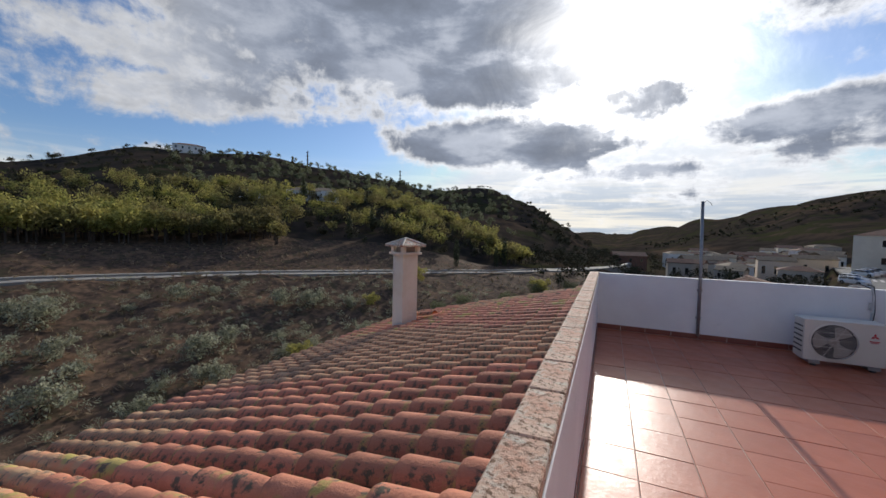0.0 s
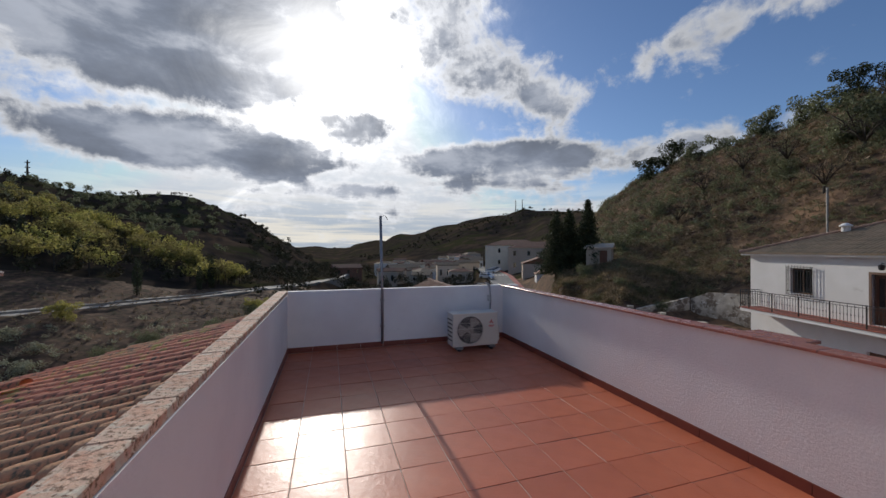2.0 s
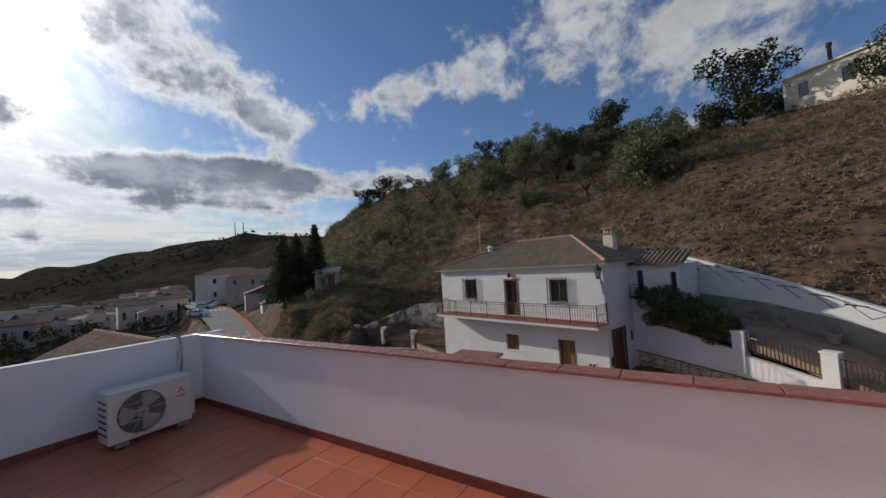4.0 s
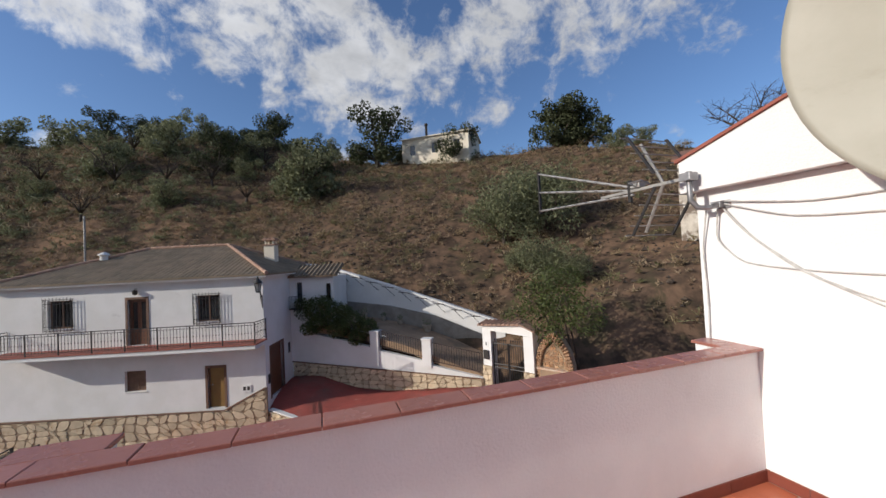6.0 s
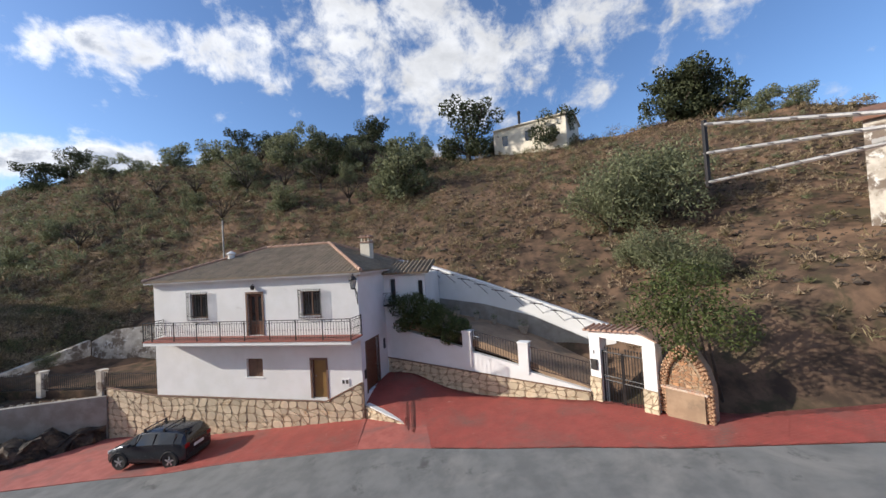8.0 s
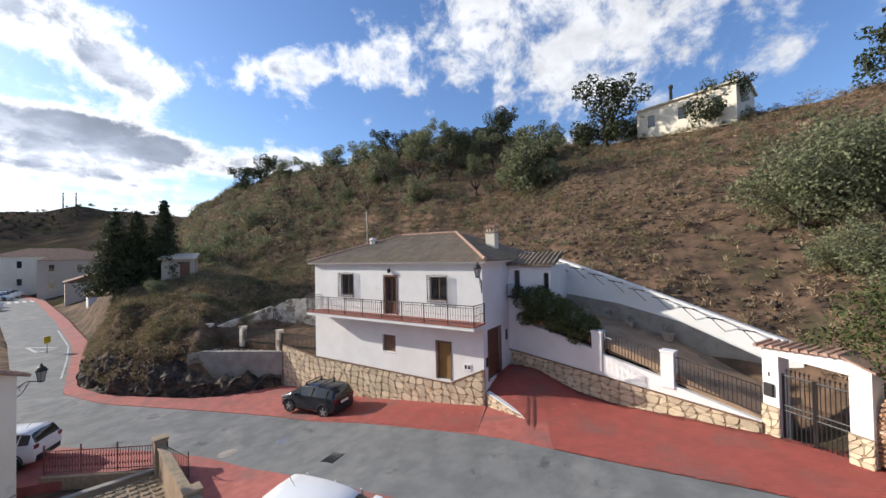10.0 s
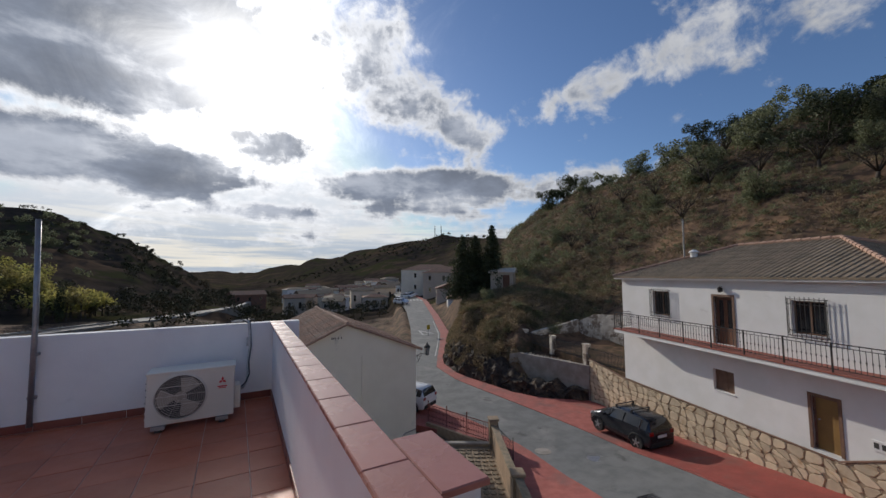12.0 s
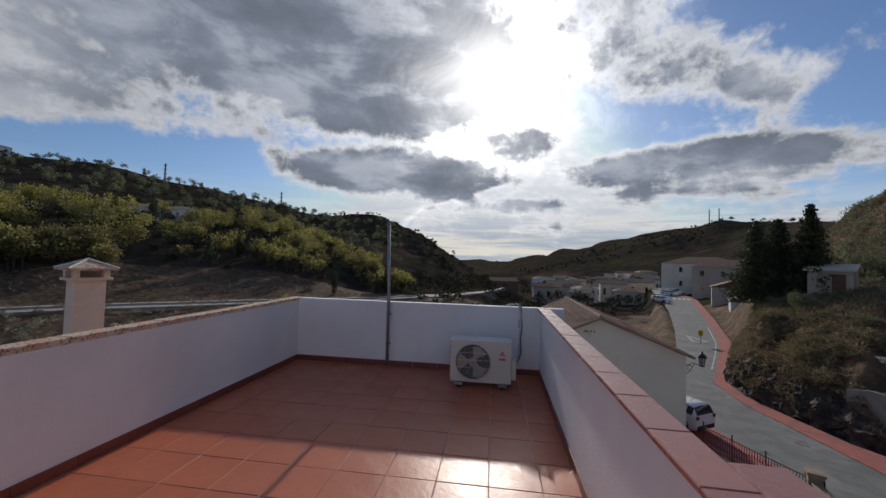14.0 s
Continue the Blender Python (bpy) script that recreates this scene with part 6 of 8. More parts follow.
def gatehouse():
    gd = Vector((-0.8517, -0.5241))
    ang = math.degrees(math.atan2(gd.y, gd.x))
    z0 = -4.0
    t = thing("gateway", (15.9, -5.7, z0), ang, "white garden gateway with a tiled cap and double black iron gate", "gate")
    bm = bmesh.new()
    box(bm, -0.42, 0.0, -0.05, 0.4, -0.3, 2.42)
    part("pier", bm, "house_white", t)
    bm = bmesh.new()
    box(bm, 1.53, 1.95, -0.05, 0.4, -0.3, 2.30)
    part("pier", bm, "house_white", t)
    bm = bmesh.new()
    solid(bm, [(-0.42, -0.05, 2.42), (1.95, -0.05, 2.30), (1.95, -0.05, 2.55), (1.4, -0.05, 2.78), (-0.42, -0.05, 2.62)], (0, 0.45, 0))
    part("lintel", bm, "house_white", t)
    for x0, x1 in ((-0.45, 0.02), (1.5, 1.98)):
        bm = bmesh.new()
        box(bm, x0, x1, -0.08, -0.05, -0.25, 0.9)
        f = part("stone_facing", bm, "mortar", t, "cream stone facing at the foot of the pier")
        rubble(t, 41 + int(x0), x0, x1, lambda x: -0.1, lambda x: 0.9, -0.08, 0.27, depth=-0.03)
    bm = bmesh.new()
    for k in range(10):
        x = -0.5 + k * 0.21
        tube(bm, [(x, -0.22, 2.64 + 0.015 * k), (x, 0.5, 2.74 + 0.015 * k)], 0.055, 7)
    solid(bm, [(-0.58, -0.18, 2.58), (1.42, -0.18, 2.74), (1.42, 0.48, 2.82), (-0.58, 0.48, 2.66)], (0, 0, 0.05))
    solid(bm, [(1.42, -0.18, 2.76), (2.08, -0.18, 2.50), (2.08, 0.48, 2.50), (1.42, 0.48, 2.80)], (0, 0, 0.05))
    part("tile_cap", bm, "ridge_tile", t, "cap of pale clay tiles")
    for s0, s1 in ((0.02, 0.75), (0.78, 1.51)):
        bm = bmesh.new()
        for z in (0.06, 0.85, 1.0, 1.86):
            tube(bm, [(s0, 0.08, z), (s1, 0.08, z)], 0.026, 5)
        for s in (s0 + 0.015, s1 - 0.015):
            tube(bm, [(s, 0.08, 0.04), (s, 0.08, 1.9)], 0.032, 5)
        for k in range(1, 7):
            s = s0 + (s1 - s0) * k / 7
            tube(bm, [(s, 0.08, 0.06), (s, 0.08, 1.86), (s, 0.08, 1.98), (s, 0.08, 2.02), (s, 0.08, 2.07)], [0.014, 0.014, 0.013, 0.036, 0.01], 5)
        part("gate_leaf", bm, "iron", t, "black iron gate leaf with ball finials")
    bm = bmesh.new()
    box(bm, -0.36, -0.12, -0.13, -0.05, 1.18, 1.56, bevel=0.01)
    part("letter_box", bm, "iron", t, "black letter box")
    bm = bmesh.new()
    box(bm, -0.33, -0.14, -0.065, -0.05, 1.72, 1.93)
    s = part("number_plate", bm, "sign", t, "small white house number tile")
    bm = bmesh.new()
    box(bm, -0.26, -0.21, -0.069, -0.065, 1.76, 1.89)
    part("numeral_bar", bm, "iron", s)
    # niche of rubble stone beside it
    g = thing("stone_niche", (15.9 + gd.x * 2.0, -5.7 + gd.y * 2.0, z0 + 0.36), ang, "pointed niche of orange rubble stone above a plastered basin front", "stone niche")
    bm = bmesh.new()
    arch = [(0.10, 1.0), (0.18, 1.55), (0.42, 2.05), (0.85, 2.42), (1.2, 2.2), (1.5, 1.7), (1.62, 1.0)]
    outer = [(-0.05, -0.3), (1.78, -0.3), (1.78, 1.2), (1.62, 1.85), (1.3, 2.4), (0.88, 2.72), (0.45, 2.4), (0.1, 1.85), (-0.05, 1.2)]
    solid(bm, [(x, 0.25, z) for x, z in outer], (0, 0.35, 0))
    part("back_wall", bm, "mortar", g)
    rubble(g, 77, 0.2, 1.5, lambda x: 1.0, lambda x: 2.3 - abs(x - 0.85) * 1.6, 0.25, 0.2, "orange_stone", name="niche_stone", depth=-0.03)
    r = random.Random(8)
    for (xa, za), (xb, zb) in zip(outer[1:], outer[2:] + outer[:1]):
        if za < -0.2 and zb < -0.2:
            continue
        l = math.hypot(xb - xa, zb - za)
        n = max(1, int(l / 0.15))
        for k in range(n):
            for row in range(3):
                f = (k + 0.5 + 0.25 * row) / n
                cx, cz = xa + (xb - xa) * f, za + (zb - za) * f
                cx, cz = cx + (0.85 - cx) * 0.10 * (row + 0.3), cz + (0.9 - cz) * 0.075 * (row + 0.3)
                if cz < -0.1:
                    continue
                bm = bmesh.new()
                bmesh.ops.create_icosphere(bm, subdivisions=1, radius=0.088)
                for v in bm.verts:
                    v.co = Vector((v.co.x * r.uniform(0.8, 1.15), v.co.y * 1.3, v.co.z * r.uniform(0.7, 1.05)))
                ob = part("rim_stone", bm, "orange_stone", g)
                ob.location = (cx, 0.16, cz)
                ob.rotation_euler = (0, r.uniform(0, 3), 0)
    g.scale = (0.8, 0.8, 0.8)
    bm = bmesh.new()
    box(bm, 0.22, 1.55, 0.0, 0.24, -0.3, 0.92)
    part("basin_front", bm, "path", g, "brown plastered front below the niche")
    bm = bmesh.new()
    box(bm, 0.05, 1.68, -0.05, 0.24, 0.92, 1.0, bevel=0.012)
    part("ledge", bm, "cope_old", g)


def garden():
    """Vegetable plot left of the house on its grey wall, with old whitewashed walls behind."""
    bm = bmesh.new()
    pts = [hworld(u, v).xy for u, v in ((11.1, -0.1), (14.3, 0.1), (18.0, 0.45), (21.8, 1.0), (21.8, -4.5), (11.1, -7.0))]
    prism(bm, [tuple(p) for p in pts], -5.6, -4.1)
    prism(bm, [(22.75, 17.2), tuple(hworld(14.3, 0.12).xy), tuple(hworld(18.0, 0.47).xy), tuple(hworld(21.8, 1.02).xy), (21.75, 23.3)][::-1], -6.0, -4.5)
    structure("garden_bed", bm, "earth", "bare dug garden plot beside the house", "garden")
    wa, wb = Vector((22.6, 17.0)), Vector((21.5, 23.4))
    wl = (wb - wa).length
    t = thing("plot_wall", (wa.x, wa.y, 0), math.degrees(math.atan2(wb.y - wa.y, wb.x - wa.x)), "grey cement rendered wall under the garden plot above dark rock", "garden wall")
    bm = bmesh.new()
    solid(bm, [(0, 0.0, -6.6), (wl, 0.0, -6.6), (wl, 0.0, -4.62), (wl - 1.0, 0.0, -4.4), (0, 0.0, -4.35)], (0, -0.3, 0))
    part("wall", bm, "render", t)
    bm = bmesh.new()
    for k in range(60):
        x = rng.uniform(0.6, wl - 0.6)
        z = -4.5
        bmesh.ops.create_icosphere(bm, subdivisions=1, radius=rng.uniform(0.04, 0.09), matrix=Matrix.Translation((x, rng.uniform(-0.9, -0.3), z + 0.02)))
    part("loose_stone", bm, "stone_y", t, "loose pale stones on the wall top")


def fence_run():
    t = thing("garden_fence", (HO[0], HO[1], 0), HA, "low dark iron fence between square whitewashed posts round the garden plot", "fence")
    us = (11.15, 14.5, 18.0, 21.4)
    vs = (0.1, 0.35, 0.75, 1.25)
    for u, v in zip(us[1:], vs[1:]):
        v -= 0.3
        bm = bmesh.new()
        box(bm, u - 0.17, u + 0.17, v - 0.17, v + 0.17, -4.4, -3.12)
        box(bm, u - 0.2, u + 0.2, v - 0.2, v + 0.2, -3.12, -3.05, bevel=0.01)
        part("post", bm, "old_white", t)
    for a, b, va, vb in zip(us, us[1:], vs, vs[1:]):
        bm = bmesh.new()
        a, b, va, vb = a + 0.17, b - 0.17, va - 0.3, vb - 0.3
        for z in (-4.0, -3.3):
            tube(bm, [(a, va, z), (b, vb, z)], 0.018, 4)
        n = int((b - a) / 0.11)
        for k in range(n + 1):
            x = a + (b - a) * k / n
            y = va + (vb - va) * k / n
            tube(bm, [(x, y, -4.05), (x, y, -3.2)], 0.017, 4)
        part("railing", bm, "iron", t)
    w = thing("old_wall", (HO[0], HO[1], 0), HA, "crumbling whitewashed wall behind the garden plot", "garden wall")
    bm = bmesh.new()
    solid(bm, [(11.1, -7.1, -4.2), (21.9, -4.4, -4.2), (21.9, -4.4, -2.6), (20.4, -4.8, -1.9), (17.6, -5.5, -1.75), (16.6, -5.75, -1.5), (14.0, -6.4, -1.45), (11.1, -7.1, -1.3)], (-0.1, -0.3, 0))
    solid(bm, [(21.6, 0.9, -4.4), (22.0, -4.4, -4.2), (22.0, -4.4, -2.5), (21.9, -2.6, -2.9), (21.7, -1.2, -3.1), (21.6, 0.9, -3.5)], (0.3, 0, 0))
    part("wall", bm, "old_white", w)
    bm = bmesh.new()
    solid(bm, [(10.6, -7.3, -1.3), (14.6, -5.9, -1.3), (14.6, -5.9, -0.75), (10.6, -7.3, -0.65)], (-0.1, -0.28, 0))
    box(bm, 14.4, 14.75, -6.3, -5.95, -1.3, 0.05)
    part("upper_wall", bm, "old_white", w, "low whitewashed wall and post on the terrace above")


def rock_bank():
    """Dark bedrock cut beside the street, running from the garden plot round the bend."""
    foot = [(22.4, 16.9), (21.2, 18.4), (20.1, 20.4), (19.8, 22.5), (19.4, 25.0), (19.3, 27.6), (19.6, 30.0), (20.6, 32.2), (22.6, 35.0), (24.8, 38.6), (27.4, 42.6)]
    verts, faces = [], []
    seg = []
    for a, b in zip(foot, foot[1:]):
        n = max(2, int(math.dist(a, b) / 0.22))
        for k in range(n):
            seg.append((a[0] + (b[0] - a[0]) * k / n, a[1] + (b[1] - a[1]) * k / n))
    rowsn = 22
    for i, (x, y) in enumerate(seg):
        j = min(i + 1, len(seg) - 1)
        k = max(i - 1, 0)
        dx, dy = seg[j][0] - seg[k][0], seg[j][1] - seg[k][1]
        l = math.hypot(dx, dy)
        nx, ny = dy / l, -dx / l
        hgt = float(np.interp(y, [16.9, 19, 22, 24.5, 28, 33, 42.6], [0.7, 0.85, 1.0, 1.9, 2.3, 2.1, 1.2]))
        zb = road_z(y) - 0.1
        for q in range(rowsn + 1):
            f = q / rowsn
            deep = float(np.interp(y, [17, 22.5, 25], [0.35, 0.4, 1.0]))
            out = 0.1 + deep * (1.4 * f ** 1.4 + (1.6 * max(0, f - 0.8) / 0.2 if f > 0.8 else 0))
            p = Vector((x + nx * out, y + ny * out, zb + hgt * min(f * 1.12, 1.0)))
            w = noise.noise(p * 1.1) * 0.35 + abs(noise.noise(p * 2.7 + Vector((5, 0, 0)))) * 0.38 + noise.noise(p * 6.0) * 0.22
            edge = min(1.0, f * 6)
            p += Vector((-nx * w * edge, -ny * w * edge, 0.55 * noise.noise(p * 1.7) * edge))
            verts.append(p)
    m = rowsn + 1
    for i in range(len(seg) - 1):
        for q in range(rowsn):
            a = i * m + q
            faces.append((a, a + 1, a + m + 1, a + m))
    ob = mesh_from("rock_bank", verts, faces, "rock")
    tagged(ob, "dark jagged bedrock bank beside the street", "rock", "", "structure")


def near_yard():
    """Cobbled yard, its wall with piers, and railings at the street below the terrace."""
    pa, pb = Vector((13.55, 15.05)), Vector((11.38, 10.9))      # the two piers
    way = (pb - pa).normalized()
    back = (Vector((10.1, 17.1)) - pa).normalized()
    zy = -6.45
    bm = bmesh.new()
    yard = [tuple(p) for p in (pa, Vector((10.1, 17.1)), Vector((4.6, 6.8)), pa + way * 9.0)]
    prism(bm, yard, -7.4, zy - 0.02)
    structure("yard", bm, "mortar", "earth bed of the small cobbled yard", "yard")
    p = bpy.data.objects["yard"]
    r = random.Random(2)
    shared = []
    for q in range(6):
        bm = bmesh.new()
        k = 6
        rr = [0.15 * r.uniform(0.85, 1.12) * (1.12 if j % 3 else 0.95) for j in range(k)]
        lo = [bm.verts.new((rr[j] * math.cos(2 * math.pi * j / k), 0.8 * rr[j] * math.sin(2 * math.pi * j / k), -0.03)) for j in range(k)]
        hi = [bm.verts.new((0.9 * rr[j] * math.cos(2 * math.pi * j / k), 0.72 * rr[j] * math.sin(2 * math.pi * j / k), 0.02)) for j in range(k)]
        for j in range(k):
            bm.faces.new((lo[j], lo[(j + 1) % k], hi[(j + 1) % k], hi[j]))
        bm.faces.new(hi)
        me = bpy.data.meshes.new("cobble")
        bm.to_mesh(me)
        bm.free()
        me.materials.append(M["cobble"])
        shared.append(me)
    turn = math.degrees(math.atan2(way.y, way.x))
    for a in range(1, 22):
        for b in range(13):
            q = pa + way * (0.33 * a - 0.05) + back * (0.33 + 0.285 * b) + Vector((r.uniform(-0.02, 0.02), r.uniform(-0.02, 0.02)))
            ob = new("cobble", r.choice(shared))
            ob.parent = p
            ob.matrix_basis = Matrix.Translation((q.x, q.y, zy)) @ pose(0, 0, 0, r.uniform(-4, 4), r.uniform(-4, 4), turn + r.uniform(-8, 8) + r.choice((0, 180)))
    t = thing("yard_wall", (pa.x, pa.y, 0), turn, "cream rendered yard wall with brown coping and stone-capped piers beside the street", "wall")
    L = (pb - pa).length
    bm = bmesh.new()
    box(bm, 0.2, L - 0.2, -0.1, 0.1, -7.0, -5.50)
    box(bm, L + 0.2, L * 2, -0.1, 0.1, -7.0, -5.30)
    part("wall", bm, "path", t)
    bm = bmesh.new()
    box(bm, 0.2, L - 0.2, -0.14, 0.14, -5.50, -5.43, bevel=0.015)
    box(bm, L + 0.2, L * 2, -0.14, 0.14, -5.30, -5.23, bevel=0.015)
    part("coping", bm, "cobble", t, "dark brown stone coping")
    for x, z in ((0.0, -5.15), (L, -5.12)):
        bm = bmesh.new()
        box(bm, x - 0.2, x + 0.2, -0.2, 0.2, -7.0, z - 0.1, bevel=0.02)
        part("pier", bm, "mortar", t, "brown rendered pier")
        bm = bmesh.new()
        box(bm, x - 0.24, x + 0.24, -0.24, 0.24, z - 0.1, z, bevel=0.03)
        part("pier_cap", bm, "mortar", t)
    end = Vector((12.05, 19.1))
    z0 = -6.32
    l = (end - pa).length - 0.25
    f = thing("street_railing", (pa.x, pa.y, 0), math.degrees(math.atan2(end.y - pa.y, end.x - pa.x)), "low reddish iron railing along the ramp below the neighbouring house", "railing")
    bm = bmesh.new()
    for z in (0.1, 0.86):
        tube(bm, [(0.25, 0, z0 + z), (l, 0, z0 + z)], 0.022, 5)
    n = 39
    for k in range(n + 1):
        x = 0.25 + (l - 0.25) * k / n
        big = k % 13 == 0
        tube(bm, [(x, 0, z0), (x, 0, z0 + (1.08 if big else 0.86))], 0.028 if big else 0.011, 5)
        if not big:
            for zz in (0.3, 0.6):
                tube(bm, [(x, 0, z0 + zz - 0.07), (x + 0.02, 0, z0 + zz), (x, 0, z0 + zz + 0.07)], [0.01, 0.03, 0.01], 4)
    part("railing", bm, "red_iron", f)
    f2 = thing("street_railing", (pa.x + 0.1, pa.y - 0.1, 0), math.degrees(math.atan2(13.38 - 15.0, 13.27 - 13.7)), "short black iron railing beside the brown pier", "railing")
    bm = bmesh.new()
    for z in (0.12, 0.8):
        tube(bm, [(0.2, 0, z0 + z), (1.75, 0, z0 + z)], 0.014, 5)
    for k in range(14):
        x = 0.2 + 1.55 * k / 13
        tube(bm, [(x, 0, z0), (x, 0, z0 + (1.0 if k in (0, 13) else 0.8))], 0.018 if k in (0, 13) else 0.008, 5)
    part("railing", bm, "iron", f2)
    bm = bmesh.new()
    prism(bm, [(13.5, 15.4), (11.9, 19.0), (10.9, 19.0), (6.0, 17.95), (10.0, 17.3)], -8.6, -7.5)
    structure("sunken_court", bm, "render", "sunken grey cement court between the yard and the next house", "yard")
    t = thing("ramp_wall", (pa.x, pa.y, 0), math.degrees(math.atan2(back.y, back.x)), "low brown wall at the back of the cobbled yard", "wall")
    bm = bmesh.new()
    box(bm, 0.2, 4.1, -0.18, -0.02, -7.6, -6.36)
    part("wall", bm, "mortar", t)
    bm = bmesh.new()
    box(bm, 0.2, 4.15, -0.22, 0.02, -6.36, -6.30, bevel=0.01)
    part("coping", bm, "render", t)
    t = thing("ramp_wall", (pa.x, pa.y, 0), math.degrees(math.atan2(end.y - pa.y, end.x - pa.x)), "brown earth-stained wall under the street railing", "wall")
    bm = bmesh.new()
    box(bm, 0.2, l, 0.04, 0.2, -8.0, -6.33)
    part("wall", bm, "mortar", t)


def gable_house():
    """The next house down the street: cream gable facing the terrace."""
    t = thing("house", (7.47, 18.0, 0), -2.5, "plain cream gable-ended house with a faded red tile roof", "house")
    xl, xr, ap, ze = -3.5, 3.46, -0.82, -2.2
    zl = -2.45
    back = 9.5
    bm = bmesh.new()
    solid(bm, [(xl, 0, -8.6), (xr, 0, -8.6), (xr, 0, ze), (0, 0, ap - 0.05), (xl, 0, zl)], (0, 0.3, 0))
    part("gable_wall", bm, "cream", t)
    bm = bmesh.new()
    box(bm, xr - 0.3, xr, 0.3, back, -8.6, ze)
    box(bm, xl, xl + 0.3, 0.3, back, -8.6, zl)
    solid(bm, [(xl + 0.3, back - 0.3, -8.6), (xr - 0.3, back - 0.3, -8.6), (xr - 0.3, back - 0.3, ze), (0, back - 0.3, ap - 0.1), (xl + 0.3, back - 0.3, zl)], (0, 0.29, 0))
    part("side_wall", bm, "cream", t)
    bm = bmesh.new()
    e = 0.22
    sl = (ap - ze) / xr
    solid(bm, [(0, -e, ap), (xr + e, -e, ze - sl * e), (xr + e, back + e, ze - sl * e), (0, back + e, ap)], (0, 0, 0.07))
    sl2 = (ap - zl) / -xl
    solid(bm, [(xl - e, -e, zl - sl2 * e), (0, -e, ap), (0, back + e, ap), (xl - e, back + e, zl - sl2 * e)], (0, 0, 0.07))
    roof = part("roof", bm, "red_roof", t)
    vs, fs = [], []
    for side in (1, -1):
        xe, zz = (xr + e, ze - sl * e) if side > 0 else (xl - e, zl - sl2 * e)
        y = -e + 0.08
        while y < back + e:
            n = 14
            for i in range(n):
                fa, fb = i / n, (i + 1) / n
                s = len(vs)
                for f, dz in ((fa, 0.075), (fb, 0.095)):
                    x, z = xe * f, ap + (zz - ap) * f
                    vs += [(x, y - 0.075, z + dz - 0.01), (x, y - 0.04, z + dz + 0.04), (x, y + 0.04, z + dz + 0.04), (x, y + 0.075, z + dz - 0.01)]
                fs += [(s, s + 4, s + 5, s + 1), (s + 1, s + 5, s + 6, s + 2), (s + 2, s + 6, s + 7, s + 3), (s + 4, s + 7, s + 6, s + 5)]
            y += 0.21
    ob = mesh_from("roof_tile_field", vs, fs, "red_roof")
    ob.parent, ob["kind"] = roof, "stuff"
    n = 28
    for i in range(n):
        y0 = -e + (back + 2 * e) * i / n
        bm = bmesh.new()
        tube(bm, [(0, y0, ap + 0.10), (0, y0 + 0.38, ap + 0.085)], [0.09, 0.075], 8)
        part("ridge_tile", bm, "ridge_tile", roof)
    for side, xe, zz in ((1, xr + e, ze - sl * e), (-1, xl - e, zl - sl2 * e)):
        for i in range(15):
            a, b = i / 15, (i + 1.1) / 15
            bm = bmesh.new()
            tube(bm, [(xe * b, -e + 0.03, ap + (zz - ap) * b + 0.06), (xe * a, -e + 0.03, ap + (zz - ap) * a + 0.045)], [0.06, 0.05], 7)
            part("verge_tile", bm, "ridge_tile", roof)
    bm = bmesh.new()
    for k in range(7):
        if k in (3, 5):
            continue
        box(bm, -0.66 + k * 0.07, -0.615 + k * 0.07, -0.008, 0.0, -1.45, -1.36)
    part("vent_slot", bm, "bark", t, "row of small dark marks in the gable")
    bm = bmesh.new()
    tube(bm, [(0.75, -0.03, -2.3), (0.75, -0.03, -7.5)], 0.035, 8)
    part("downpipe", bm, "cream", t, "thin vertical pipe on the gable wall")
    bm = bmesh.new()
    tube(bm, [(-0.5, -0.015, -6.05), (0.0, -0.015, -6.1), (0.5, -0.015, -6.0), (0.75, -0.015, -5.8)], 0.012, 5)
    tube(bm, [(2.3, -0.02, -7.4), (2.4, -0.02, -6.6), (2.9, -0.02, -6.2), (3.44, -0.02, -6.1)], 0.03, 5)
    part("wall_line", bm, "render", t, "cable and cement line on the gable wall")
    lamp = thing("street_lamp", (10.95, 18.15, 0), 0, "black iron wall lantern on a scrolled bracket on the cream house", "street lamp")
    lantern(lamp, Vector((0.75, 0, -2.25)), Vector((0.0, 0, -2.75)))


